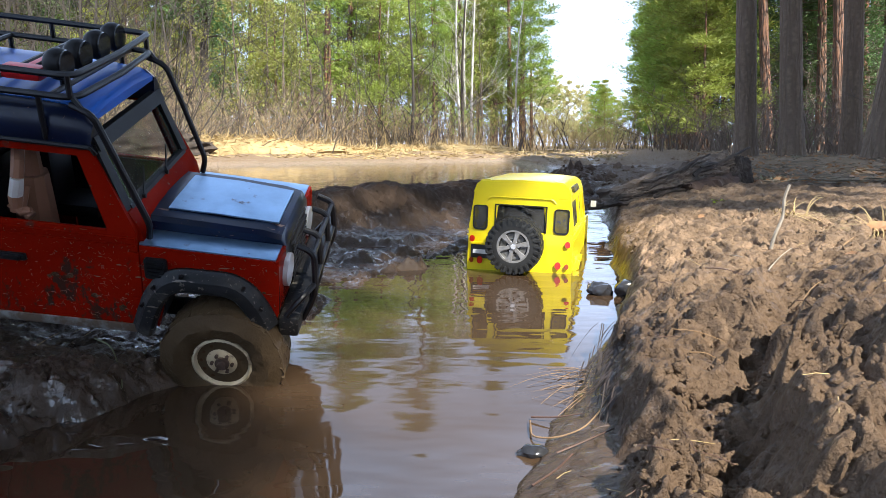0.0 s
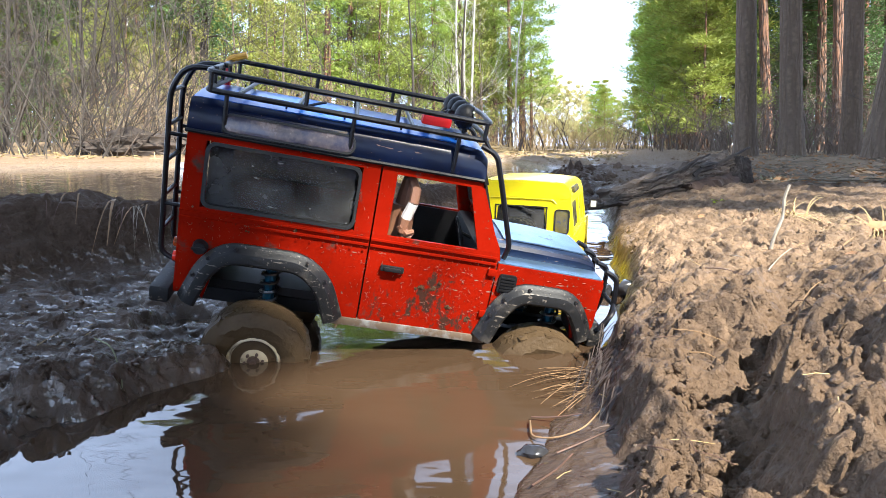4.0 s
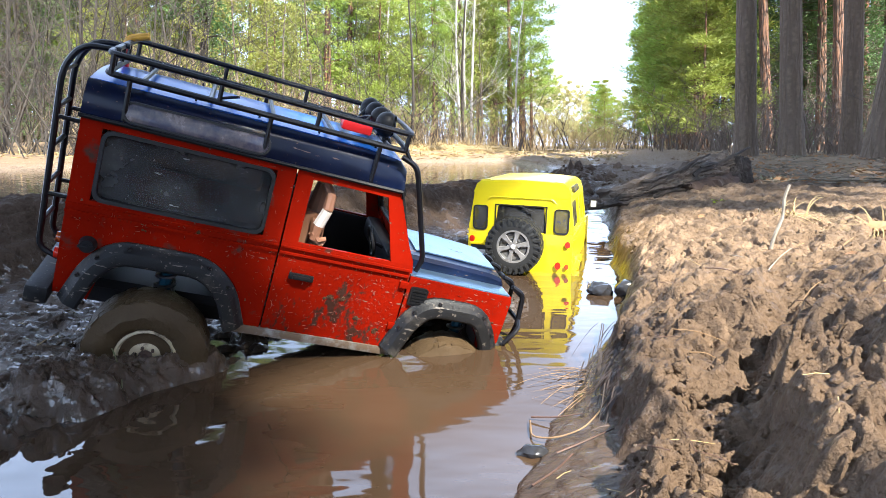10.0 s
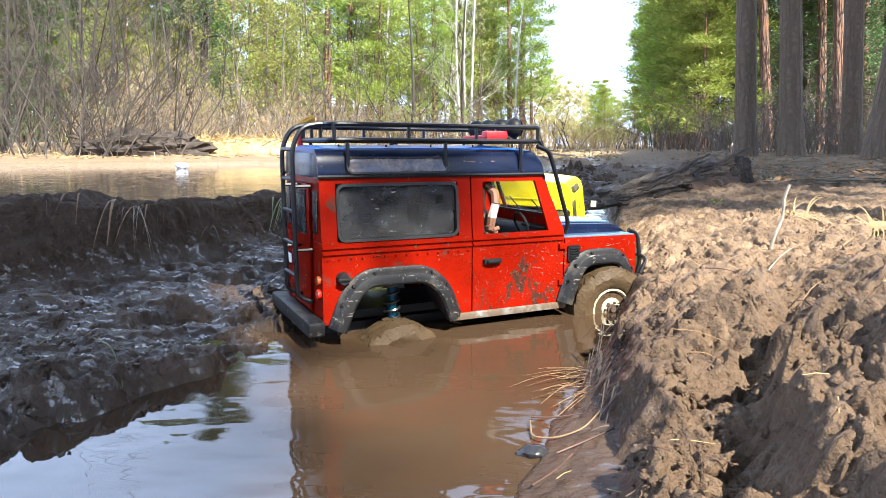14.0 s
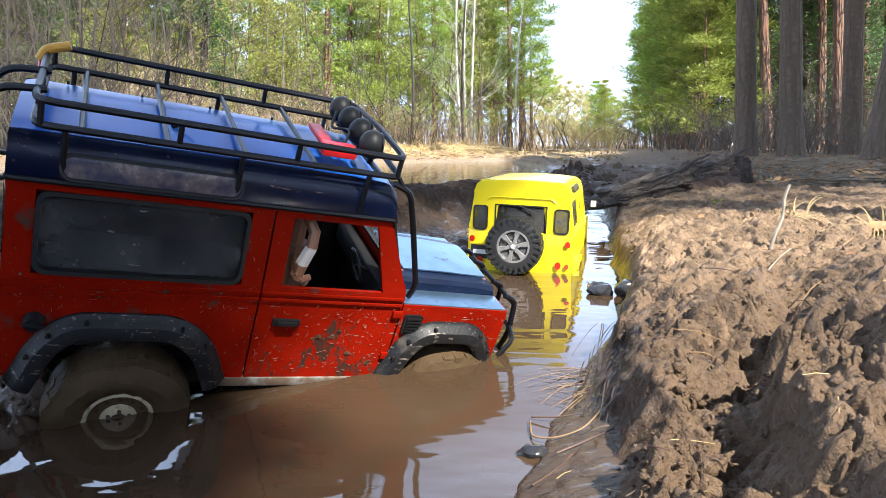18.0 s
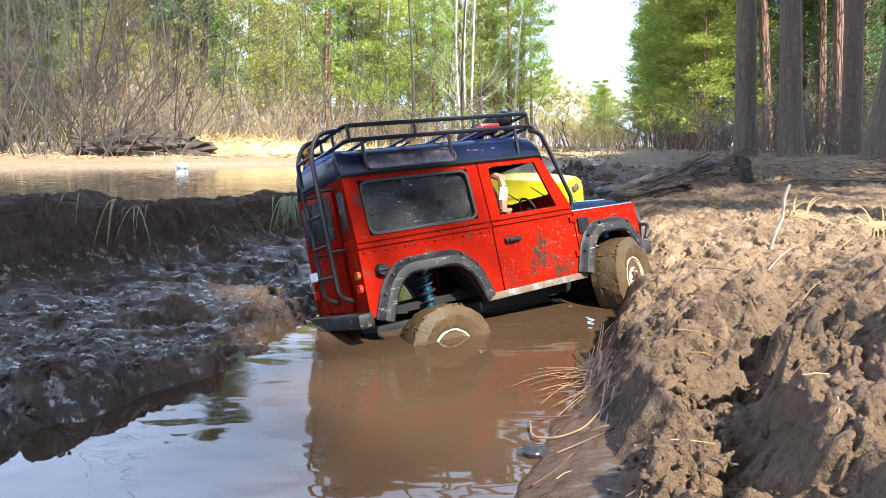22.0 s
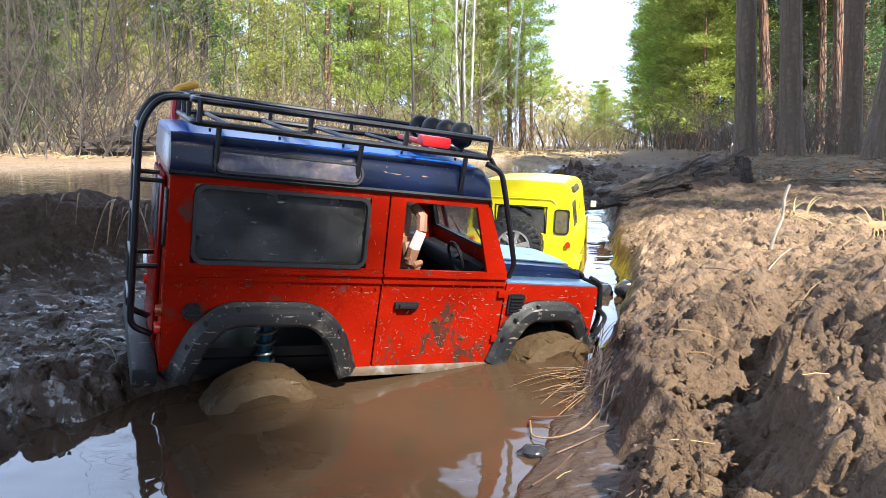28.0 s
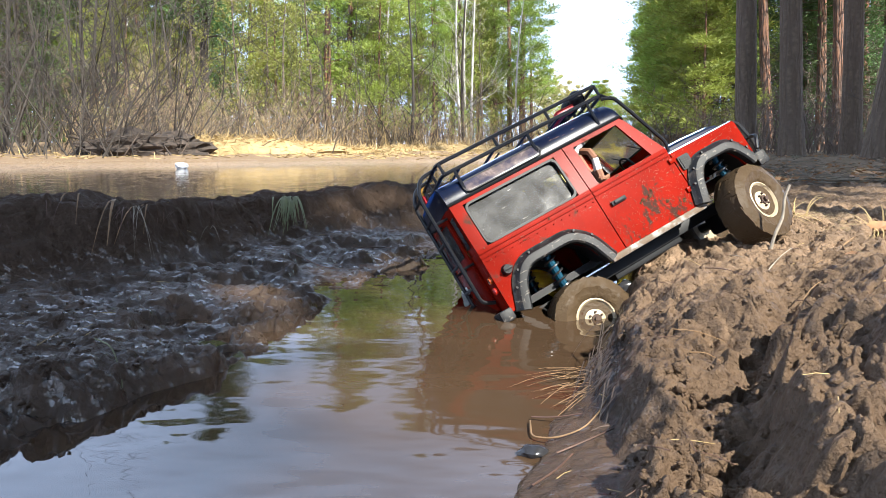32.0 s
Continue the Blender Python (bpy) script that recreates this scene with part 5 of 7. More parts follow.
def yellow_truck():
    top = new("toy_truck")
    tagged(top, "bright yellow toy off-road truck parked in the water", "toy truck")
    H = 0.086
    T = 0.004
    for s in (-1, 1):
        y0, y1 = sorted((s * H, s * (H - T)))
        bm = bmesh.new()
        prism(bm, [(-0.090, 0.0), (-0.058, 0.0), (-0.050, 0.034), (-0.030, 0.048), (0.034, 0.048), (0.054, 0.030), (0.062, 0.0), (0.2360, 0.0), (0.2360, 0.098), (-0.090, 0.098)], y0, y1)
        for a, b in ((-0.090, -0.070), (0.062, 0.080), (0.152, 0.164)):
            prism(bm, [(a, 0.098), (b, 0.098), (b, 0.160), (a, 0.160)], y0, y1)
        prism(bm, [(0.216, 0.098), (0.236, 0.098), (0.212, 0.160), (0.197, 0.160)], y0, y1)
        prism(bm, [(-0.090, 0.160), (0.212, 0.160), (0.209, 0.168), (-0.090, 0.168)], y0, y1)
        for z in (0.086, 0.093):
            prism(bm, [(-0.090, z - 0.001), (0.236, z - 0.001), (0.236, z + 0.001), (-0.090, z + 0.001)], s * H, s * (H + 0.0016))
        lean(bm, 0.09, 0.10)
        side = part("side_panel", bm, M_YELLOW, top)
        for a, b in ((-0.068, 0.060), (0.082, 0.150)):
            bm = bmesh.new()
            prism(bm, rounded(a, b, 0.100, 0.158, 0.006), *sorted((s * (H - 0.006), s * (H - 0.004))))
            lean(bm, 0.09, 0.10)
            part("side_window", bm, M_GLASS, side, "dark side window")
        bm = bmesh.new()
        prism(bm, [(0.166, 0.100), (0.214, 0.100), (0.195, 0.158), (0.166, 0.158)], *sorted((s * (H - 0.006), s * (H - 0.004))))
        lean(bm, 0.09, 0.10)
        part("door_window", bm, M_GLASS, side, "dark door window")
        bm = bmesh.new()
        prism(bm, [(0.238, 0.0), (0.248, 0.0), (0.258, 0.040), (0.274, 0.050), (0.334, 0.050), (0.350, 0.034), (0.356, 0.010), (0.372, 0.012), (0.374, 0.084), (0.238, 0.090)], y0, y1, 0.001)
        part("front_wing", bm, M_YELLOW, top)
        bm = bmesh.new()
        flare(bm, [(-0.060, -0.002), (-0.052, 0.032), (-0.032, 0.048), (0.036, 0.048), (0.056, 0.030), (0.064, -0.002)], s * H, 0.009, 0.010)
        part("rear_flare", bm, M_YELLOW, top)
        bm = bmesh.new()
        hull(bm, [[(x, s * y, z + dz) for y, z in ((H - 0.0085, 0.1675), (H - 0.0070, 0.1710), (H - 0.012, 0.186), (H - 0.020, 0.1935), (H - 0.034, 0.1955), (H - 0.034, 0.168))]
                  for x, dz in ((-0.0905, 0), (0.16, 0), (0.198, -0.003), (0.208, -0.010))])
        part("roof_side", bm, M_YELLOW, top)
        bm = bmesh.new()
        prism(bm, rounded(-0.058, 0.060, 0.1750, 0.1855, 0.005), *sorted((s * (H - 0.005), s * (H - 0.012))))
        for v in bm.verts:
            v.co.y -= s * (v.co.z - 0.176) * 0.34
        part("roof_window", bm, M_GLASS, top, "slim roof window")
        # mirror
        bm = bmesh.new()
        tube(bm, [(0.225, s * 0.080, 0.108), (0.228, s * 0.097, 0.112), (0.228, s * 0.100, 0.122)], 0.0016, 6)
        arm = part("mirror_arm", bm, M_DARK, top)
        bm = bmesh.new()
        box(bm, 0.225, 0.231, *sorted((s * 0.094, s * 0.108)), 0.116, 0.136, 0.002)
        mir = part("mirror", bm, M_DARK, arm, "small black door mirror")
        bm = bmesh.new()
        box(bm, 0.2243, 0.2249, *sorted((s * 0.0955, s * 0.1065)), 0.1175, 0.1345)
        part("mirror_glass", bm, M_CHROME, mir)
        # rear lamps
        for zz, rr, mm, nm in ((0.0816, 0.0044, M_LAMP_RED, "tail_lamp"), (0.0536, 0.0050, M_LAMP_RED, "brake_lamp"), (0.0530, 0.0036, M_LAMP_AMBER, "indicator_lamp")):
            bm = bmesh.new()
            yy = 0.078 if nm != "brake_lamp" else 0.064
            disc(bm, -0.0915, s * yy, zz, rr, 0.006, "x", 16, 0.15)
            part(nm, bm, mm, top, "small round red lamp" if mm is M_LAMP_RED else "small amber lamp")
        # corner windows
        bm = bmesh.new()
        hullpts = rounded(0, 0.0200, 0.096, 0.1440, 0.005)
        a = [(-0.0915, s * (0.0560 + p[0]), p[1]) for p in hullpts]
        b = [(-0.0895, s * (0.0560 + p[0]), p[1]) for p in hullpts]
        hull(bm, [a, b])
        cw = part("corner_window", bm, M_GLASS, top, "narrow dark corner window")
        bm = bmesh.new()
        o = rounded(-0.0022, 0.0222, 0.0938, 0.1462, 0.006)
        fa = [[(-0.0922, s * (0.0560 + p[0]), p[1]) for p in q] for q in (o, hullpts)]
        vs = [[bm.verts.new(p) for p in q] for q in fa]
        fs = [bm.faces.new((vs[0][i], vs[0][(i + 1) % len(o)], vs[1][(i + 1) % len(o)], vs[1][i])) for i in range(len(o))]
        ex = bmesh.ops.extrude_face_region(bm, geom=fs)["geom"]
        bmesh.ops.translate(bm, verts=[g for g in ex if isinstance(g, bmesh.types.BMVert)], vec=(0.003, 0, 0))
        part("window_seal", bm, M_SEAL, cw)
    # rear wall round the window
    bm = bmesh.new()
    box(bm, -0.0905, -0.0865, -H + 0.001, H - 0.001, 0.0, 0.094, 0.001)
    for s in (-1, 1):
        box(bm, -0.0905, -0.0865, *sorted((s * 0.043, s * (H - 0.001))), 0.094, 0.150)
    box(bm, -0.0905, -0.0865, -H + 0.001, H - 0.001, 0.150, 0.169)
    lean(bm, 0.09, 0.10)
    rear = part("rear_wall", bm, M_YELLOW, top)
    bm = bmesh.new()
    box(bm, -0.0895, -0.0885, -0.042, 0.042, 0.094, 0.150)
    rg = part("rear_window", bm, M_GLASS, top, "dark rear window")
    bm = bmesh.new()
    for a in ((-0.0425, -0.0405, 0.094, 0.150), (0.0405, 0.0425, 0.094, 0.150)):
        box(bm, -0.0920, -0.0880, *a)
    box(bm, -0.0920, -0.0880, -0.0425, 0.0425, 0.148, 0.1505)
    tube(bm, [(-0.092, 0.004, 0.149), (-0.094, -0.022, 0.138)], 0.0011, 5)
    part("window_seal", bm, M_SEAL, rg)
    bm = bmesh.new()
    tube(bm, arc([(-0.091, 0.056, 0.1570), (-0.0915, 0.050, 0.164), (-0.0915, -0.050, 0.164), (-0.091, -0.056, 0.1570)], 0.004), 0.0013, 6)
    part("rear_lip", bm, M_YELLOW, rear)
    bm = bmesh.new()
    hull(bm, [[(x, y, z + dz) for y, z in ((-0.078, 0.168), (-0.0745, 0.186), (-0.066, 0.193), (-0.04, 0.1965), (0, 0.198), (0.04, 0.1965), (0.066, 0.193), (0.0745, 0.186), (0.078, 0.168))]
              for x, dz in ((-0.0915, -0.002), (-0.086, 0.0), (0.16, 0.0), (0.2, -0.003), (0.2085, -0.009))])
    part("roof", bm, M_YELLOW, top, "smooth yellow roof")
    # tag with plain bars in place of its writing
    bm = bmesh.new()
    box(bm, -0.0930, -0.0908, 0.038, 0.080, 0.0560, 0.0735, 0.0006)
    tag = part("tag_plate", bm, M_PLATE_BLACK, top, "black tag plate with a pale bar")
    bm = bmesh.new()
    box(bm, -0.0937, -0.0931, 0.042, 0.076, 0.0620, 0.0675)
    part("tag_bar", bm, M_WHITE, tag)
    bm = bmesh.new()
    box(bm, -0.0960, -0.0910, 0.037, 0.081, 0.0745, 0.0775, 0.0008)
    part("tag_light", bm, M_YELLOW, tag)
    # bonnet, screen, bumper
    bm = bmesh.new()
    hull(bm, [[(x, -0.080, z - 0.014), (x, -0.060, z - 0.010), (x, -0.052, z), (x, 0.052, z), (x, 0.060, z - 0.010), (x, 0.080, z - 0.014), (x, 0.080, z - 0.02), (x, -0.080, z - 0.02)]
              for x, z in ((0.236, 0.102), (0.35, 0.099), (0.373, 0.092))])
    part("bonnet", bm, M_YELLOW, top)
    bm = bmesh.new()
    hull(bm, [[(0.238, -0.080, 0.098), (0.242, -0.080, 0.098), (0.242, 0.080, 0.098), (0.238, 0.080, 0.098)],
              [(0.210, -0.072, 0.168), (0.214, -0.072, 0.168), (0.214, 0.072, 0.168), (0.210, 0.072, 0.168)]])
    part("windscreen", bm, M_GLASS, top, "dark windscreen")
    bm = bmesh.new()
    box(bm, 0.374, 0.392, -0.082, 0.082, 0.0, 0.020, 0.003)
    part("front_bumper", bm, M_BLACK, top)
    bm = bmesh.new()
    box(bm, 0.366, 0.374, -0.080, 0.080, 0.014, 0.088, 0.001)
    part("grille", bm, M_DARK, top)
    bm = bmesh.new()
    box(bm, -0.086, 0.240, -0.076, 0.076, 0.004, 0.056)
    box(bm, 0.098, 0.110, -0.06, -0.015, 0.056, 0.130, 0.005)
    box(bm, 0.098, 0.110, 0.015, 0.06, 0.056, 0.130, 0.005)
    box(bm, 0.214, 0.236, -0.074, 0.074, 0.070, 0.102, 0.004)
    part("inner_tub", bm, M_DARK, top, smooth=False)
    # the window line of this body sits high
    for ob in top.children_recursive:
        if ob.type == "MESH":
            for v in ob.data.vertices:
                v.co.z = np.interp(v.co.z, [0, 0.098, 0.160, 0.168, 0.198], [0, 0.1225, 0.1680, 0.1770, 0.2030])
    # spare wheel
    spare = make_wheel("spare_wheel", M_SPARE, M_SPARE, 0.0456, 0.036, steel=False)
    spare.parent = top
    spare.matrix_basis = pose(-0.1130, 0.0040, 0.0985, 0, 0, -90)
    tagged(spare, "knobbly black spare tyre on a grey alloy rim")
    rim = [o for o in spare.children if o.name.startswith("rim")][0]
    for i in range(6):
        a = 2 * math.pi * (i + 0.25) / 6
        bm = bmesh.new()
        hull(bm, [[(r * math.cos(a) - w * math.sin(a), y, r * math.sin(a) + w * math.cos(a)) for w, y in ((-k, -0.0145), (k, -0.0145), (k * 0.8, -0.0175), (-k * 0.8, -0.0175))]
                  for r, k in ((0.004, 0.0032), (0.013, 0.0029), (0.0235, 0.0052))])
        part("spoke", bm, M_ALLOY, rim)
    bm = bmesh.new()
    lathe(bm, [(-0.0140, 0.0262), (-0.0180, 0.0262), (-0.0180, 0.0234), (-0.0140, 0.0228)], 36)
    part("rim_ring", bm, M_ALLOY, rim)
    proto = make_wheel("wheel", M_SPARE, M_CHROME, 0.054, 0.042, steel=False)
    for k, (x, s) in enumerate(((0.0, -1), (0.305, -1), (0.0, 1), (0.305, 1))):
        w = proto if k == 0 else copy_thing(proto, Matrix.Identity(4))
        w.parent = top
        w.matrix_basis = pose(x, s * 0.074, -0.030, 0, 0, 0 if s < 0 else 180)
        tagged(w, "black knobbly tyre on an alloy rim")
    return top


truck, truck_wheels = red_truck()
yellow = yellow_truck()
yellow.matrix_basis = pose(0.166, 1.352, -0.060, 2.0, 0.0, 75) @ Matrix.Scale(1.15, 4)

# ---- forest ----
class Heap:
    """Vertices and faces gathered for one mesh."""

    def __init__(self):
        self.v, self.f, self.k = [], [], []

    def stick(self, pts, r0, r1, n=5, mat=0):
        base = len(self.v)
        for i, p in enumerate(pts):
            p = Vector(p)
            d = (Vector(pts[min(i + 1, len(pts) - 1)]) - Vector(pts[max(i - 1, 0)])).normalized()
            side = d.cross(Vector((0.3, 0.9, 0.1)) if abs(d.z) > 0.7 else Vector((0, 0, 1))).normalized()
            up = d.cross(side)
            r = r0 + (r1 - r0) * i / (len(pts) - 1)
            for j in range(n):
                a = 2 * math.pi * j / n
                self.v.append(p + (side * math.cos(a) + up * math.sin(a)) * r)
        for i in range(len(pts) - 1):
            for j in range(n):
                a, b = base + i * n + j, base + i * n + (j + 1) % n
                self.f.append((a, b, b + n, a + n))
                self.k.append(mat)

    def blade(self, root, tip, width, mat=0, side=None):
        """A narrow pointed leaf with a fold."""
        root, tip = Vector(root), Vector(tip)
        d = tip - root
        s = (side or d.cross(Vector((rng.uniform(-1, 1), rng.uniform(-1, 1), rng.uniform(-1, 1))))).normalized() * width * 0.5
        b = len(self.v)
        m = root + d * 0.45
        self.v += [root, m + s, tip, m - s]
        self.f.append((b, b + 1, b + 2, b + 3))
        self.k.append(mat)

    def needle(self, root, tip, width):
        root, tip = Vector(root), Vector(tip)
        s = (tip - root).cross(Vector((rng.uniform(-1, 1), rng.uniform(-1, 1), rng.uniform(-1, 1)))).normalized() * width * 0.5
        b = len(self.v)
        self.v += [root + s, root - s, tip]
        self.f.append((b, b + 1, b + 2))
        self.k.append(0)

    def tuft(self, at, d, size, count, width, mat=0, spread=0.9):
        for _ in range(count):
            q = (Vector(d) + Vector((rng.gauss(0, spread), rng.gauss(0, spread), rng.gauss(0, spread)))).normalized()
            self.blade(at, Vector(at) + q * size * rng.uniform(0.6, 1.1), width, mat)

    def mesh(self, name, mats, parent=None, label="", smooth=False):
        ob = raw(name, self.v, self.f, mats, parent, label, smooth)
        if isinstance(mats, (list, tuple)) and len(mats) > 1:
            ob.data.polygons.foreach_set("material_index", self.k)
        return ob


rng = random.Random(7)
SHADE_SEED = 3


def trunk_line(h, lean_by=0.02, steps=7):
    ax, ay = rng.uniform(-lean_by, lean_by), rng.uniform(-lean_by, lean_by)
    return [Vector((ax * h * t + 0.03 * h * lean_by * 8 * math.sin(5 * t + ax * 90), ay * h * t + 0.03 * h * lean_by * 8 * math.sin(4 * t), h * t)) for t in [i / steps for i in range(steps + 1)]]


def along(line, t):
    q = t * (len(line) - 1)
    i = min(int(q), len(line) - 2)
    return line[i].lerp(line[i + 1], q - i)


def conifer(name, h, r, low, reach, bark, needles, tuft, label, pads=3, blades=16, needle=0.2, droop=0.0, levels=22, dead=0.0, thick=0.2):
    top = new(name)
    tagged(top, label, "tree", "trees of the forest")
    wood, green = Heap(), Heap()
    line = trunk_line(h)
    wood.stick(line, r, r * 0.12, 9)
    for i in range(levels):
        t = low + (0.985 - low) * (i / (levels - 1)) ** 1.0
        size = reach * (1 - t) ** 0.75 * (1.15 if i % 2 else 0.9) + 0.12
        for k in range(rng.randint(4, 6)):
            a = rng.uniform(0, 2 * math.pi)
            ln = size * rng.uniform(0.55, 1.15)
            p = along(line, min(0.99, t + rng.uniform(-0.02, 0.02)))
            out = Vector((math.cos(a), math.sin(a), 0))
            mid = p + out * ln * 0.55 + Vector((0, 0, ln * (0.12 - droop)))
            end = p + out * ln + Vector((0, 0, ln * (0.30 - 1.6 * droop)))
            wood.stick([p, mid, end], max(0.006, r * 0.16 * (1 - t)), 0.003, 4)
            if rng.random() < dead:
                continue
            # needles stand in dense flat pads towards the ends of the boughs
            for q in range(pads):
                u = rng.uniform(0.40, 1.0) if q else 0.97
                c = p.lerp(mid, u * 2) if u < 0.5 else mid.lerp(end, u * 2 - 1)
                c = c + Vector((-out.y, out.x, 0)) * rng.gauss(0, 0.16) * ln + Vector((0, 0, rng.uniform(-0.04, 0.08)))
                wide = tuft * rng.uniform(0.8, 1.5) * (0.55 + 0.45 * min(1.0, ln))
                for _ in range(blades):
                    g = Vector((rng.gauss(0, 1), rng.gauss(0, 1), rng.gauss(0, 0.42) - 1.2 * droop)) * wide * 0.62
                    d = (out * 0.35 + g / wide + Vector((0, 0, 0.45 - 3 * droop)) + Vector((rng.gauss(0, 0.45), rng.gauss(0, 0.45), rng.gauss(0, 0.25)))).normalized()
                    green.needle(c + g, c + g + d * needle * rng.uniform(0.7, 1.2), needle * thick)
    wood.mesh("trunk", bark, top, smooth=True)
    green.mesh("crown", needles, top)
    return top


def bare_tree(name, h, r, bark, label, leaves=0, low=0.25, twigs=22, bend=0.05, leaf_mat=None, leaf_size=0.07):
    top = new(name)
    tagged(top, label, "tree", "trees of the forest")
    wood, leaf = Heap(), Heap()
    line = trunk_line(h, bend, 9)
    wood.stick(line, r, r * 0.15, 14 if r > 0.1 else 7)
    if r > 0.1:
        wood.stick([line[0] - Vector((0, 0, 0.1)), line[0] + Vector((0, 0, 0.15)), line[0] + Vector((0, 0, 0.45))], r * 1.32, r * 0.98, 14)
    for i in range(twigs):
        t = rng.uniform(low, 0.97)
        a = rng.uniform(0, 2 * math.pi)
        ln = h * rng.uniform(0.10, 0.24) * (1.25 - t)
        p = along(line, t)
        out = Vector((math.cos(a), math.sin(a), rng.uniform(0.35, 1.0))).normalized()
        pts = [p, p + out * ln * 0.5, p + out * ln + Vector((0, 0, ln * 0.25))]
        wood.stick(pts, r * 0.22 * (1.1 - t), 0.002, 4)
        for k in range(5):
            u = rng.uniform(0.3, 1)
            c = pts[0].lerp(pts[2], u)
            d = (out + Vector((rng.gauss(0, 0.6), rng.gauss(0, 0.6), rng.gauss(0.2, 0.4)))).normalized() * ln * 0.4
            wood.stick([c, c + d * 0.6, c + d], 0.004, 0.0015, 3)
            for _ in range(leaves):
                leaf.tuft(c + d * rng.uniform(0.2, 1.1) + Vector((rng.gauss(0, .06), rng.gauss(0, .06), rng.gauss(0, .06))), d, leaf_size, 2, leaf_size * 0.64)
    wood.mesh("trunk", bark, top, smooth=True)
    if leaves:
        leaf.mesh("crown", leaf_mat or M_LEAF, top)
    return top


def thicket(name, h, count, spread, label, mat=None, bow=0.30, fork=9):
    top = new(name)
    tagged(top, label, "shrub", "bare shrubs before the forest")
    wood = Heap()
    for _ in range(count):
        x, y = rng.gauss(0, spread), rng.gauss(0, spread * 0.7)
        hh = h * rng.uniform(0.35, 1.15)
        dx, dy = rng.gauss(0, bow) * hh, rng.gauss(0, bow) * hh
        kx, ky = rng.gauss(0, 0.10) * hh, rng.gauss(0, 0.10) * hh
        pts = [Vector((x, y, -0.1)), Vector((x + dx * 0.2 + kx, y + dy * 0.2 + ky, hh * 0.4)), Vector((x + dx * 0.55 - kx, y + dy * 0.55, hh * 0.75)), Vector((x + dx, y + dy, hh))]
        wood.stick(pts, rng.uniform(0.006, 0.016), 0.0025, 4)
        for k in range(fork):
            q = rng.uniform(0.3, 2.9)
            i = int(q)
            c = pts[i].lerp(pts[i + 1], q - i)
            d = Vector((rng.gauss(0, 0.7), rng.gauss(0, 0.7), rng.uniform(0.1, 1.0))).normalized() * hh * rng.uniform(0.10, 0.32)
            e = c + d + Vector((rng.gauss(0, 0.05), rng.gauss(0, 0.05), 0.04))
            wood.stick([c, c + d * 0.5 + Vector((0, 0, 0.02)), e], 0.005, 0.0018, 3)
            f = c + d * rng.uniform(0.3, 0.8)
            wood.stick([f, f + Vector((rng.gauss(0, 0.12), rng.gauss(0, 0.12), rng.uniform(0.02, 0.2))) * hh * 0.5], 0.0035, 0.0015, 3)
    wood.mesh("crown", mat or M_TWIG, top)
    return top


def plant(proto, spots, first=True):
    """Sets a proto and its copies at (x, y, turn, lean to the right in degrees, scale is the proto's own)."""
    for i, (x, y, turn, tilt) in enumerate(spots):
        if y > 5:
            tilt -= 7.5 * x / y
        m = pose(x, y, ground_z(x, y) - 0.04, 0, tilt, 0) @ pose(0, 0, 0, 0, 0, turn)
        if i == 0 and first:
            proto.matrix_basis = m
        else:
            copy_thing(proto, m)


def polar(px, d):
    """A place d metres off in the direction that lies px thousandths of the picture's width right of its middle."""
    a = math.atan(px / 1000 * 1568 / 1194)
    return d * math.sin(a), d * math.cos(a)


def scatter(n, a, b, near, far, tilt=2.0):
    out = []
    for i in range(n):
        px = a + (b - a) * (i + rng.uniform(0.1, 0.9)) / n
        x, y = polar(px, rng.uniform(near, far))
        out.append((x, y, rng.uniform(0, 360), rng.gauss(0, tilt)))
    return out


pine_a = conifer("pine_tree", 9.6, 0.17, 0.20, 2.3, M_PINE_BARK, M_NEEDLE, 0.27, "tall sunlit pine with reddish bark", 4, 66, 0.13, levels=16, dead=0.18, thick=0.27)
pine_b = conifer("pine_tree", 8.4, 0.12, 0.24, 2.0, M_PINE_BARK, M_NEEDLE, 0.25, "bushy light green pine tree", 4, 62, 0.125, levels=14, dead=0.12, thick=0.27)
pine_c = conifer("pine_tree", 5.0, 0.06, 0.10, 1.35, M_PINE_BARK, M_NEEDLE, 0.19, "young bright green pine tree", 3, 62, 0.11, levels=13, thick=0.26)
tall = conifer("pine_tree", 15, 0.135, 0.26, 2.2, M_PINE_BARK, M_SPRUCE, 0.34, "tall dark pine with a high crown", 3, 34, 0.17, levels=17, dead=0.25, thick=0.3)
spruce = conifer("spruce_tree", 9, 0.10, 0.05, 1.8, M_BARK, M_SPRUCE, 0.24, "dense dark green spruce tree", 3, 28, 0.13, droop=0.12, levels=26, thick=0.3)
birch = bare_tree("birch_tree", 6.6, 0.045, M_BIRCH, "white-barked birch with bare twigs", low=0.12, twigs=30)
alder = bare_tree("leafing_tree", 4.6, 0.04, M_TWIG, "slim tree with fresh yellow-green leaves", leaves=5, low=0.12, twigs=34)
alder_pale = bare_tree("leafing_tree", 7.6, 0.05, M_STICK, "slim sunlit tree with pale yellow leaves", leaves=9, low=0.05, twigs=46, leaf_mat=M_PALE, leaf_size=0.17)
bush = thicket("bare_shrub", 1.8, 16, 0.8, "thicket of bare brown twigs", bow=0.42, fork=9)
bush_low = thicket("bare_shrub", 1.0, 24, 0.9, "low tangle of pale dry twigs", bow=0.5, fork=5)
bush_dark = thicket("bare_shrub", 3.4, 13, 0.7, "tall dark leafless shrub with arching stems", M_DARKWOOD, 0.48, 13)
wood_dark = bare_tree("bare_tree", 5.0, 0.048, M_DARKWOOD, "dark leafless tree with fine branches", low=0.12, twigs=42)
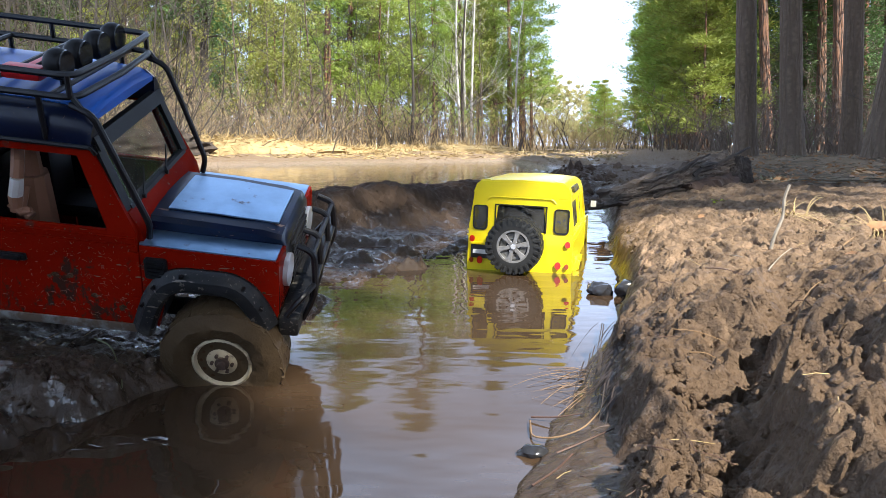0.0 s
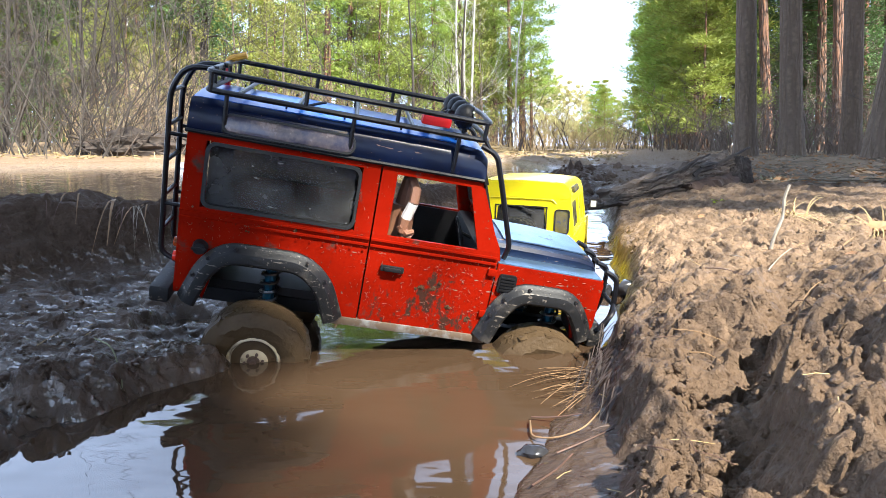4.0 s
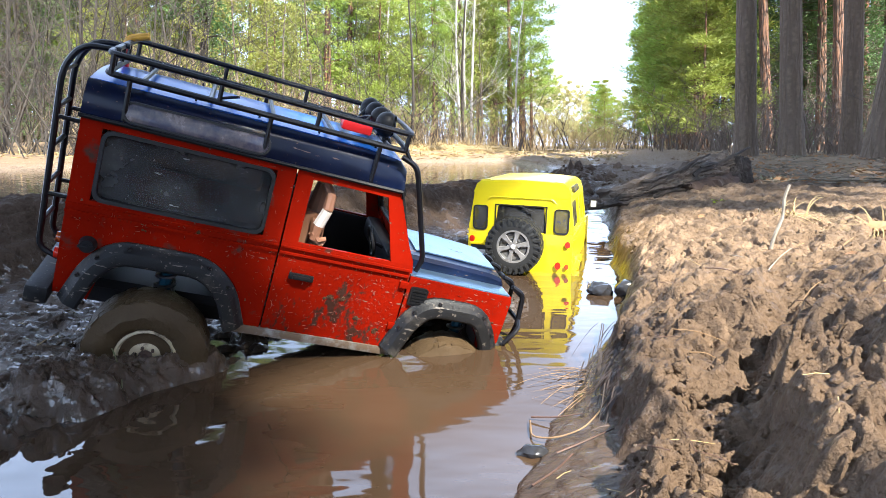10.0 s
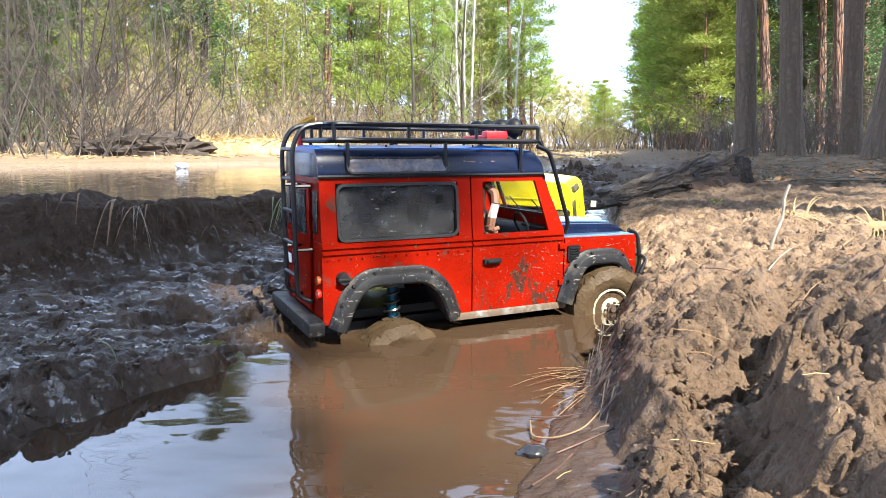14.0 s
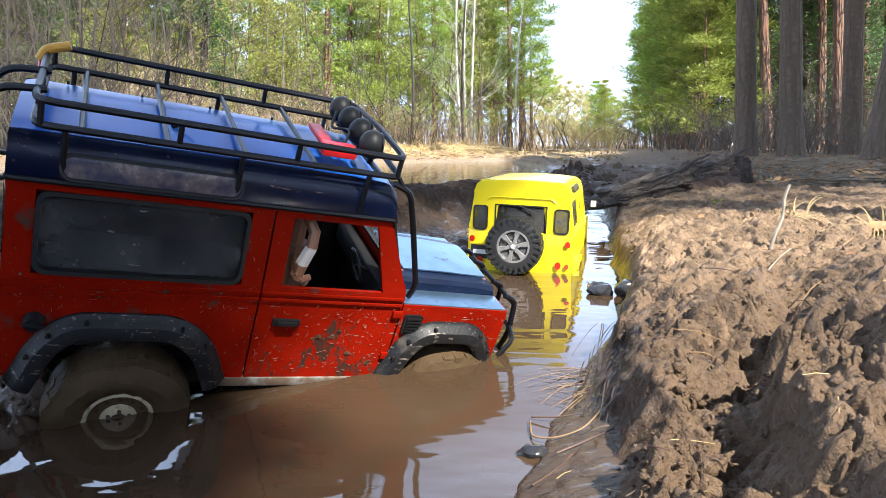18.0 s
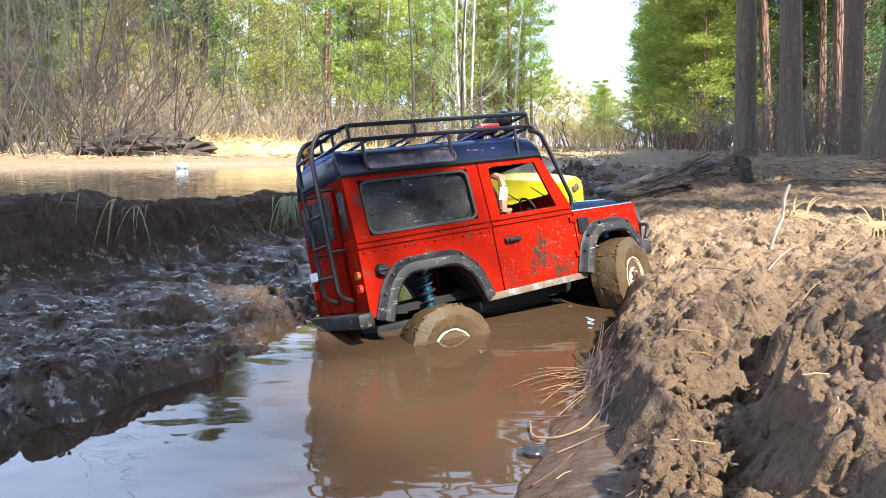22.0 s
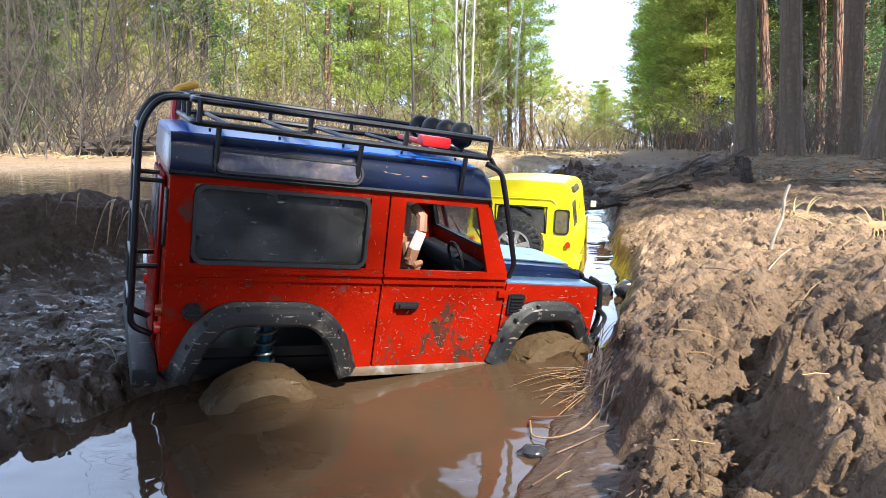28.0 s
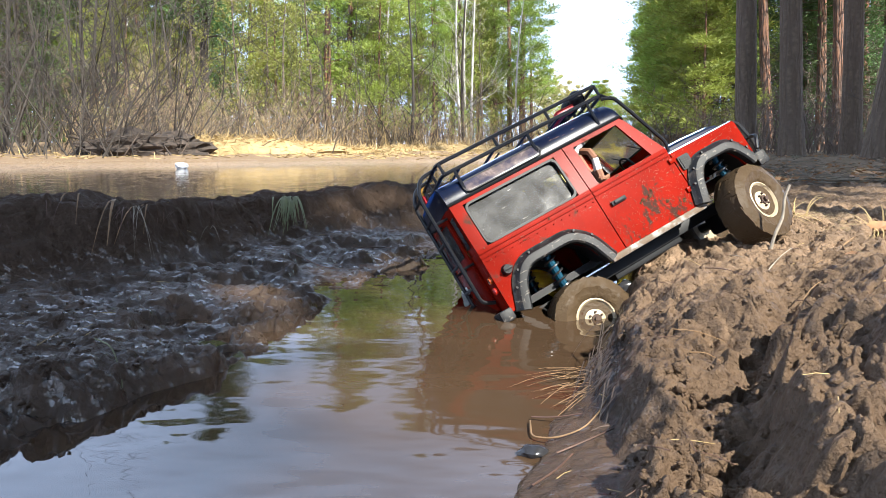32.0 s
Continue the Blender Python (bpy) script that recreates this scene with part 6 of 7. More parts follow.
trunk = bare_tree("aspen_tree", 13, 0.128, M_BARK, "thick grey-barked aspen trunk", low=0.30, twigs=24, bend=0.004)
# unseen pines, their crowns shaped to cast the wanted shade
rng.seed(SHADE_SEED)
shade = conifer("pine_tree", 12, 0.16, 0.30, 1.7, M_PINE_BARK, M_SPRUCE, 0.36, "unseen tall pine added to shade the bank", 4, 12, 0.44, levels=30)
shade_c = conifer("pine_tree", 9.6, 0.15, 0.60, 4.2, M_PINE_BARK, M_SPRUCE, 0.40, "unseen flat-crowned pine added to cast shade", 5, 12, 0.46, levels=18)
shade_d = conifer("pine_tree", 7.4, 0.028, 0.585, 0.62, M_PINE_BARK, M_SPRUCE, 0.26, "unseen slender pine added to shade the wet shelf", 4, 14, 0.34, levels=26)
shade_e = conifer("pine_tree", 4.55, 0.012, 0.885, 0.26, M_PINE_BARK, M_SPRUCE, 0.10, "unseen small pine added to shade the near water", 3, 9, 0.13, levels=8, dead=0.22)
shade_b = conifer("pine_tree", 15, 0.18, 0.44, 2.1, M_PINE_BARK, M_SPRUCE, 0.42, "unseen tall pine added to shade the forest edge", 4, 10, 0.52, levels=24)

rng.seed(11)

# left forest, beyond the second pond
plant(pine_a, [(*polar(p, d), 41 * p + 17 * d, 0.5) for p, d in ((-129, 25), (-105, 27), (-82, 30), (-28, 23), (56, 27), (88, 31), (-215, 33), (-365, 36), (10, 36), (-165, 38))])
plant(pine_b, [(*polar(p, d), 53 * p + 11 * d, 0) for p, d in ((-338, 24), (-60, 27), (-8, 30), (38, 33), (75, 26), (-305, 35), (-240, 41), (-140, 43), (98, 40), (-95, 33), (-118, 29), (20, 27), (60, 36), (-200, 29), (-352, 27))])
plant(pine_c, [(*polar(p, d), 37 * p + 29 * d, 0) for p, d in ((-72, 19), (-352, 21), (-300, 24), (-186, 23), (44, 25), (-10, 21))])
plant(tall, [(*polar(p, d), 23 * p, 0) for p, d in ((-283, 47), (-266, 50), (-274, 44))] + scatter(12, -530, 95, 44, 64))
plant(spruce, scatter(10, -520, 90, 38, 60) + scatter(6, -545, -330, 24, 34) + [(*polar(p, d), 31 * p, 0) for p, d in ((-530, 29), (-490, 31), (-450, 28), (-425, 32), (-470, 26), (-510, 25), (-402, 30), (-440, 36))] + [(*polar(p, d), 19 * p, 0) for p, d in ((-262, 30), (-283, 29), (-270, 27), (-247, 33), (-40, 37), (-155, 34))])
plant(spruce, scatter(22, -540, 104, 64, 92) + scatter(12, 226, 540, 56, 84), False)
plant(birch, [(*polar(17, 19), 0, -1), (*polar(33, 19), 120, 2.5), (*polar(26, 21), 60, 1), (*polar(80, 24), 60, 4), (*polar(-60, 21), 60, 1)] + scatter(2, -400, -150, 20, 24))
plant(alder, scatter(5, -230, -130, 16, 20) + scatter(3, -400, -250, 17, 22)[2:] + scatter(3, -100, 60, 18, 22))
plant(bush, scatter(6, -540, -180, 13, 18)[3:] + scatter(8, -180, 70, 15, 21))
plant(bush_low, scatter(10, -450, -180, 12.2, 15) + scatter(11, -180, 75, 14, 20))
plant(bush_dark, scatter(5, -540, -330, 11, 14.5) + scatter(3, -270, 60, 15, 19))
plant(wood_dark, scatter(9, -540, -290, 14, 20) + scatter(3, -250, 90, 17, 26))
now = rng.getstate()
bush_tan = thicket("bare_shrub", 2.3, 22, 0.6, "sunlit thicket of tan dry stems", M_TANTWIG, 0.36, 7)
plant(bush_tan, [(*polar(p, d), 43 * p, 0) for p, d in ((-352, 18), (-330, 16.5), (-312, 18), (-296, 17), (-318, 20), (-340, 20))])
bush_tan_low = thicket("bare_shrub", 1.3, 34, 0.9, "low sunlit thicket of tan dry stems", M_TANTWIG, 0.4, 7)
plant(bush_tan_low, [(*polar(p, d), 43 * p, 0) for p, d in ((-248, 16), (-222, 17), (-196, 16.5), (-165, 17), (-132, 18), (-100, 17.5), (-66, 19), (-30, 19))])
plant(bush_dark, scatter(3, -530, -370, 10.5, 13), False)
plant(wood_dark, scatter(2, -530, -360, 12, 15), False)
plant(pine_b, [(*polar(p, d), 43 * p, 0) for p, d in ((-505, 27), (-462, 30), (-418, 33), (-388, 29))], False)
# the shade on these trunks is put into the dark wood colour
dark_pine = conifer("pine_tree", 8.4, 0.165, 0.40, 1.5, M_DARKWOOD, M_SPRUCE, 0.30, "thick pine with shade put into its dark bark colour", 3, 34, 0.15, levels=16, dead=0.2, thick=0.3)
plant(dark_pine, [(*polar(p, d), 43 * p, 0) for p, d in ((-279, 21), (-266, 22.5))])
rng.setstate(now)
# along the far end of the track
plant(pine_c, [(*polar(p, d), r, 0) for p, d, r in ((170, 54, 5), (177, 58, 90), (184, 62, 150), (174, 64, 220), (190, 72, 30), (180, 54, 300))], False)
plant(alder_pale, [(*polar(p, d), 61 * p, 0) for p, d in ((102, 66), (108, 72), (114, 80), (119, 70), (125, 84), (130, 76), (136, 90), (141, 82), (146, 96), (151, 88), (156, 104), (161, 98), (166, 112), (196, 120), (202, 110))])
bush_pale = thicket("bare_shrub", 1.7, 22, 0.9, "sunlit thicket of pale straw-coloured twigs", M_STRAW, 0.4, 8)
plant(bush_pale, [(*polar(p, d), 37 * p, 0) for p, d in ((110, 22), (122, 25), (134, 30), (146, 36), (158, 42), (170, 48), (182, 52), (196, 44), (206, 36), (214, 30))])
plant(bush_pale, [(*polar(p, d), 31 * p, 0) for p, d in ((150, 28), (165, 32), (180, 34), (195, 30), (208, 26), (218, 22))], False)
plant(bush_pale, [(*polar(100 + 5.6 * i, 58 + 17 * (i % 3)), 47 * i, 0) for i in range(23)], False)
# right forest
plant(spruce, [(*polar(p, d), r, 0) for p, d, r in ((262, 40, 80), (236, 46, 30), (305, 30, 10), (330, 26, 300), (252, 42, 140), (300, 36, 230))], False)
plant(pine_b, [(*polar(p, d), r, 0) for p, d, r in ((264, 25, 0), (284, 21, 80), (290, 26, 160), (345, 27, 220))], False)
plant(tall, [(*polar(p, d), 30 * p, rng.gauss(0, 1.5)) for p, d in ((354, 26), (366, 19), (375, 34), (404, 25), (418, 21), (428, 32), (440, 19), (470, 24), (480, 33), (497, 22), (410, 44))], False)
plant(bush, [(*polar(p, d), r, 0) for p, d, r in ((300, 18, 0), (350, 15, 90), (440, 14, 20), (285, 22, 220), (365, 19, 40), (425, 18, 15), (495, 17, 310))], False)
plant(bush_low, [(*polar(p, d), 53 * p, 0) for p, d in ((245, 22), (262, 18), (280, 17), (300, 14), (322, 15), (352, 15), (372, 12), (402, 13), (432, 12), (466, 13), (488, 11))], False)
plant(bush_dark, [(*polar(p, d), 53 * p, 0) for p, d in ((325, 24), (380, 23), (475, 20))], False)
plant(spruce, [(*polar(p, d), 29 * p, 0) for p, d in ((350, 34), (378, 30), (405, 33), (432, 29), (458, 31), (485, 28), (510, 30), (362, 24), (418, 25), (446, 23), (472, 25), (498, 22), (392, 22), (425, 38), (465, 40), (505, 36))], False)
plant(pine_b, [(*polar(p, d), 41 * p, 0) for p, d in ((226, 44), (238, 35), (250, 30), (258, 28), (266, 26), (274, 24), (282, 22.5), (290, 23), (298, 22), (244, 38), (312, 24))], False)
plant(pine_c, [(*polar(p, d), 41 * p, 0) for p, d in ((214, 60), (252, 24), (264, 22), (280, 20), (292, 19))], False)
plant(birch, [(*polar(p, d), r, 2) for p, d, r in ((273, 24, 0), (279, 25, 90), (292, 23, 200), (262, 27, 300))], False)
plant(trunk, [(*polar(338, 9.2), 0, -0.2), (*polar(390, 8.9), 100, -0.3), (*polar(456, 10.5), 200, 0.6), (*polar(486, 7.6), 300, 9.5)])
# unseen trees added beside and behind the camera to shade ridge, log, forest floor
DOWN = Vector((-SUN_FROM.x, -SUN_FROM.y)).normalized()
ACROSS = Vector((DOWN.y, -DOWN.x))
plant(shade, [(*(ACROSS * n - DOWN * d), r, 0) for n, d, r in ((-1.30, 7, 0), (-1.25, 10.5, 60), (-2.6, 7.3, 90), (-4.6, 7, 30), (-6.0, 7.4, 140))])
plant(shade_c, [(*(ACROSS * n - DOWN * d), 70 * n, 0) for n, d in ((-2.2, 3.2), (-1.0, 3.3), (-0.04, 3.15), (1.45, 3.15), (2.4, 3.1))])
plant(shade_d, [(*(ACROSS * n - DOWN * d), 20 + 300 * n, 0) for n, d in ((-0.25, 3.1), (0.10, 2.9))])
plant(shade_e, [(*(ACROSS * n - DOWN * d), 90, 0) for n, d in ((-0.03, 3.50),)])
plant(shade_c, [(*(ACROSS * n - DOWN * d), 47 * n, 0) for n, d in ((3.4, 3.1), (4.5, 3.2), (5.6, 3.1), (6.8, 3.2), (8.0, 3.1))], False)
plant(shade_b, [(*(ACROSS * n - DOWN * d), 47 * n, 0) for n, d in ((9.8, 3.3), (11.0, 3.4), (12.2, 3.3), (13.4, 3.4))])
# more unseen trees, added all round to hold back light from the sky
plant(tall, [(10, 4, 50, 0), (12, -3, 90, 0), (-9, -6, 10, 0), (-12, 0, 60, 0), (-14, 5, 120, 0), (-3, -12, 240, 0), (11, 8, 20, 0), (9.5, 6, 300, 0)], False)
plant(pine_b, [(-11, -3, 0, 0), (-13, 3, 80, 0), (-6, -11, 160, 0), (1, -13, 220, 0), (9, -8, 300, 0), (13, 2, 30, 0)], False)


# ---- straw, reeds and brush on the far shore ----
def straw_field():
    heap = Heap()
    spots = [polar(rng.uniform(-560, 200), rng.uniform(9.3, 16)) for _ in range(9000)]
    for (x, y), z in zip(spots, ground_zs(spots)):
        if z < 0.03 or (x < -0.25 * y and rng.random() < 0.8):
            continue
        a, ln = rng.uniform(0, 6.28), rng.uniform(0.08, 0.24)
        flat = rng.random() < 0.94
        heap.blade((x, y, z - 0.01), (x + math.cos(a) * ln * (1 if flat else 0.3), y + math.sin(a) * ln * (1 if flat else 0.3), z + ln * (0.12 if flat else 0.7)), 0.014)
    return tagged(heap.mesh("dry_grass", M_STRAW), "flattened dry yellow straw on the far shore", "dry grass", kind="stuff")


def reed_belt():
    heap = Heap()
    spots = []
    for _ in range(700):
        px = rng.uniform(-420, 190)
        spots.append(polar(px, rng.uniform(14, 19) + (px > 60) * rng.uniform(0, 16)))
    for (x, y), z in zip(spots, ground_zs(spots)):
        h = rng.uniform(0.3, 1.1)
        heap.stick([(x, y, z - 0.05), (x + rng.gauss(0, 0.08), y, z + h * 0.6), (x + rng.gauss(0, 0.34), y, z + h)], 0.006, 0.002, 3)
    return tagged(heap.mesh("reeds", M_STRAW), "upright pale dry reeds before the forest", "reeds", kind="stuff")


straw_field()
reed_belt()


def brush_pile():
    top = new("brush_pile")
    tagged(top, "heap of dark soil, roots and dead branches", "brush pile")
    x0, y0 = polar(-337, 11.6)
    bm = bmesh.new()
    vs = bmesh.ops.create_icosphere(bm, subdivisions=4, radius=1)["verts"]
    for v in vs:
        k = 1 + 0.30 * noise.noise(v.co * 2.2) + 0.22 * noise.noise(v.co * 6) + 0.16 * noise.noise(v.co * 14)
        v.co = Vector((v.co.x * 1.05 * k, v.co.y * 0.45 * k, v.co.z * 0.31 * k))
    part("soil", bm, M_LOG, top, smooth=False)
    for i in range(44):
        heap = Heap()
        a = rng.uniform(0, 6.28)
        p = Vector((rng.uniform(-0.8, 0.7), rng.uniform(-0.5, 0.2), rng.uniform(0.0, 0.22)))
        d = Vector((math.cos(a), math.sin(a) * 0.5, rng.uniform(-0.2, 0.5))).normalized() * rng.uniform(0.4, 1.1)
        heap.stick([p - d * 0.5, p + Vector((0, 0, rng.gauss(0, 0.03))), p + d * 0.5], rng.uniform(0.012, 0.03), 0.006, 5)
        heap.mesh("branch", M_LOG if i % 3 else M_TWIG, top)
    top.matrix_basis = pose(x0, y0, ground_z(x0, y0) + 0.04, 0, 0, -6)
    return top


def straw_mound(px, d, w, h):
    top = new("straw_heap")
    tagged(top, "low heap of yellow dry straw", "straw heap", "straw heaps on the far shore")
    bm = bmesh.new()
    vs = bmesh.ops.create_icosphere(bm, subdivisions=3, radius=1)["verts"]
    for v in vs:
        k = 1 + 0.3 * noise.noise(v.co * 2 + Vector((px, 0, 0)))
        v.co = Vector((v.co.x * w * k, v.co.y * 0.5 * k, v.co.z * h * k))
    part("core", bm, M_STRAW, top)
    heap = Heap()
    for _ in range(900):
        a, e = rng.uniform(0, 6.28), rng.uniform(0.0, 1.4)
        p = Vector((math.cos(a) * math.cos(e) * w, math.sin(a) * math.cos(e) * 0.5, math.sin(e) * h)) * rng.uniform(0.9, 1.1)
        q = Vector((rng.gauss(0, 1), rng.gauss(0, 1), rng.uniform(-0.2, 0.7))).normalized() * rng.uniform(0.08, 0.28)
        heap.blade(p, p + q, 0.014)
    tagged(heap.mesh("straw_cover", M_STRAW, top), kind="stuff")
    x, y = polar(px, d)
    top.matrix_basis = pose(x, y, ground_z(x, y) - 0.02, 0, 0, rng.uniform(-10, 10))
    return top


brush_pile()
for px, d, w, h in ((-215, 11.5, 1.0, 0.26), (-165, 12.0, 0.9, 0.20), (-120, 12.6, 0.9, 0.14), (-260, 12.0, 0.7, 0.28), (-60, 13.2, 1.1, 0.12), (10, 14, 1.2, 0.12)):
    straw_mound(px, d, w, h)


def litter():
    bm = bmesh.new()
    vs = bmesh.ops.create_icosphere(bm, subdivisions=3, radius=1)["verts"]
    for v in vs:
        k = 1 + 0.45 * noise.noise(v.co * 1.7) + 0.2 * noise.noise(v.co * 5)
        v.co = Vector((v.co.x * 0.07 * k, v.co.y * 0.05 * k, v.co.z * 0.038 * k))
    ob = part("plastic_bag", bm, M_TRASH)
    x, y = polar(-292, 7.5)
    ob.matrix_basis = pose(x, y, max(0.0, ground_z(x, y)) + 0.025, 0, 10, 0)
    return tagged(ob, "crumpled white plastic bag at the pond edge", "plastic bag")


litter()

# ---- small things on the mud ----
def log_pile():
    top = new("rotten_log")
    tagged(top, "dark rotten log with peeling bark on the bank", "log")
    a, b = Vector((0.48, 2.00, 0.078)), Vector((0.97, 2.32, 0.168))
    axis = (b - a).normalized()

    def splintered(bm, p, q, r0, r1, rings, sides, deep, seed):
        """A stem with lengthwise furrows, torn at both ends."""
        for i, ring in enumerate(tube(bm, [p.lerp(q, k / (rings - 1)) for k in range(rings)], r0, sides, r1)):
            for v in ring:
                c = p.lerp(q, i / (rings - 1))
                out = v.co - c
                along_it = v.co.dot(axis)
                f = noise.noise(Vector((out.normalized() * 2.4).to_tuple()) + Vector((along_it * 5, seed, 0)))
                g = noise.noise(out.normalized() * 5.0 + Vector((along_it * 16, seed, 3)))
                h = noise.noise(out.normalized() * 11.0 + Vector((along_it * 60, seed, 6)))
                v.co += out * (0.50 * f + 0.36 * g + 0.26 * h) * deep + Vector((0, 0, 0.012 * noise.noise(Vector((along_it * 14, seed, 9)))))
                if i in (0, rings - 1):
                    v.co += axis * 0.04 * noise.noise(out * 160 + Vector((seed, 0, 0)))

    bm = bmesh.new()
    splintered(bm, a, b, 0.026, 0.040, 80, 40, 0.9, 1.0)
    part("stem", bm, M_LOG_PALE, top, "weathered grey-tan stem", smooth=False)
    for i in range(12):
        bm = bmesh.new()
        t = rng.uniform(0.05, 0.9)
        c = a.lerp(b, t) + Vector((rng.gauss(0, 0.01), -0.020 - rng.random() * 0.02, rng.uniform(-0.03, 0.045)))
        d = (axis + Vector((0, 0, rng.gauss(0, 0.10)))) * rng.uniform(0.05, 0.16)
        splintered(bm, c - d, c + d, rng.uniform(0.005, 0.011), 0.003, 12, 7, 1.0, 5.0 + i)
        part("bark_strip", bm, M_LOG, top, smooth=False)
    bm = bmesh.new()
    splintered(bm, Vector((0.77, 2.15, 0.095)), Vector((0.95, 2.24, 0.115)), 0.022, 0.030, 24, 18, 0.9, 30.0)
    part("broken_wood", bm, M_RUST, top, "reddish broken wood under the log", smooth=False)
    bm = bmesh.new()
    for v in bmesh.ops.create_icosphere(bm, subdivisions=5, radius=1)["verts"]:
        k = 1 + 0.22 * noise.noise(v.co * 1.8) + 0.16 * noise.noise(v.co * 5) + 0.10 * noise.noise(v.co * 13)
        v.co = Vector((1.00 + v.co.x * 0.055 * k, 2.31 + v.co.y * 0.05 * k, 0.125 + v.co.z * 0.072 * k))
    part("stump_end", bm, M_LOG, top, "dark crumbling stump end", smooth=False)
    return top


def clump(name, label, at, count, length, mat, lean_to=(0, 0, 0), spread=0.6, width=0.004, droop=0.5, n=5):
    """A tuft of blades that bend over, one mesh."""
    heap = Heap()
    at = Vector(at)
    for _ in range(count):
        a = rng.uniform(0, 6.28)
        d = (Vector((math.cos(a) * spread, math.sin(a) * spread, 1.0)) + Vector(lean_to)).normalized()
        ln = length * rng.uniform(0.5, 1.1)
        root = at + Vector((rng.gauss(0, 0.012), rng.gauss(0, 0.012), -0.008))
        pts = []
        for i in range(n):
            t = i / (n - 1)
            pts.append(root + d * ln * t + Vector((lean_to[0] * 0.3, lean_to[1] * 0.3, -droop)) * ln * t * t)
        side = d.cross(Vector((0, 0, 1))).normalized() * width * 0.5
        b = len(heap.v)
        for i, p in enumerate(pts):
            k = 1 - (i / (n - 1)) ** 2 * 0.85
            heap.v += [p - side * k, p + side * k]
        for i in range(n - 1):
            heap.f.append((b + 2 * i, b + 2 * i + 1, b + 2 * i + 3, b + 2 * i + 2))
            heap.k.append(0)
    return tagged(heap.mesh(name, mat), label, "grass tuft")


def strand(name, label, pts, r, mat, r_end=None, category="twig"):
    bm = bmesh.new()
    tube(bm, arc(pts, 0.02, 5) if len(pts) > 2 else pts, r, 7, r_end)
    return tagged(part(name, bm, mat), label, category, {"twig": "twigs on the mud", "root": "roots at the water"}.get(category, ""))


def on(x, y, dz=0.0):
    return Vector((x, y, ground_z(x, y) + dz))


log_pile()


def lumps(name, label, spots, mat):
    """Many small crumbs of soil in one mesh. spots: (x, y, size)."""
    bm = bmesh.new()
    bmesh.ops.create_icosphere(bm, subdivisions=1, radius=1)
    unit = np.array([v.co[:] for v in bm.verts])
    tri = np.array([[v.index for v in f.verts] for f in bm.faces])
    bm.free()
    r = np.random.RandomState(len(spots))
    zs = ground_zs([(x, y) for x, y, _ in spots])
    vs, fs = [], []
    for k, ((x, y, s), z) in enumerate(zip(spots, zs)):
        d1, d2 = r.normal(size=(3, 3))[:2]
        f = 1 + 0.25 * np.sin(unit @ d1 * 2.1 + k) + 0.22 * np.sin(unit @ d2 * 4.3) + 0.30 * r.uniform(-1, 1, len(unit))
        q = unit * f[:, None] * s * r.uniform(0.6, 1.2, 3)
        vs.append(q + (x, y, z - 0.42 * s))
        fs.append(tri + k * len(unit))
    me = bpy.data.meshes.new(name)
    v, f = np.concatenate(vs), np.concatenate(fs)
    me.from_pydata(v.tolist(), [], f.tolist())
    me.polygons.foreach_set("use_smooth", [True] * len(me.polygons))
    me.materials.append(mat)
    return tagged(new(name, me), label, "clods", kind="stuff")


def strew(count, x_of, y0, y1, lo, hi):
    out = []
    for _ in range(count):
        y = y0 * (y1 / y0) ** rng.random()
        out.append((x_of(y), y, lo * (hi / lo) ** (rng.random() ** 2.2)))
    return out


lumps("mud_clods", "dry crumbly clods of brown soil", strew(4200, lambda y: float(np.interp(y, FACE_Y, FACE_X)) - 0.01 + abs(rng.gauss(0, 0.28)), 0.25, 2.1, 0.0012, 0.0046), M_GROUND)
lumps("wet_clods", "dark wet clods on the shelf", strew(2600, lambda y: float(np.interp(y, SHORE_Y, SHORE_L)) + 0.01 - abs(rng.gauss(0, 0.22)), 0.45, 2.2, 0.0013, 0.005), M_GROUND)
lumps("track_clods", "dark lumps of churned mud on the track", strew(900, lambda y: 0.14 * y + abs(rng.gauss(0, 0.11)) * y, 2.4, 9.0, 0.010, 0.05), M_GROUND)


# grass tufts and roots
clump("grass_tuft", "long pale green grass hanging over the ridge", on(-0.365, 1.60, 0.006), 40, 0.105, M_GRASS, (0.12, -0.9, -0.75), 0.32, 0.0036, 0.9)
clump("grass_tuft", "pale dry grass beside the log", on(1.16, 2.42), 40, 0.10, M_GRASS, (0, -0.1, 0), 0.9, 0.004, 0.5)
clump("grass_tuft", "pale dry grass beside the log", on(1.28, 2.50), 30, 0.09, M_STRAW, (0, -0.1, 0), 0.9, 0.004, 0.5)
for y, k in ((0.545, 34), (0.585, 46), (0.625, 52), (0.665, 52), (0.700, 34)):
    x = float(np.interp(y, FACE_Y, FACE_X)) + 0.004
    clump("root_tuft", "dark matted roots hanging from the bank", on(x, y, 0.002), k, 0.038, M_ROOT_DARK, (-0.55, -0.50, -1.35), 0.38, 0.0011, 0.7)
clump("straw_tuft", "fan of tan straw lying over the water's edge", on(0.158, 0.665, 0.004), 26, 0.075, M_TAN, (-1.3, -0.35, -0.75), 0.75, 0.0014, 0.35)
clump("straw_tuft", "fan of tan straw lying over the water's edge", on(0.150, 0.610, 0.004), 18, 0.055, M_TAN, (-1.2, -0.5, -0.8), 0.8, 0.0013, 0.4)
clump("straw_tuft", "bleached straw lying on the bank", on(0.66, 1.02, 0.012), 60, 0.085, M_STRAW, (-0.8, -0.4, -0.4), 1.1, 0.0022, 0.4)
clump("straw_tuft", "bleached straw lying on the bank", on(0.62, 1.20, 0.012), 36, 0.080, M_STRAW, (0.4, -0.8, -0.4), 1.1, 0.0022, 0.4)
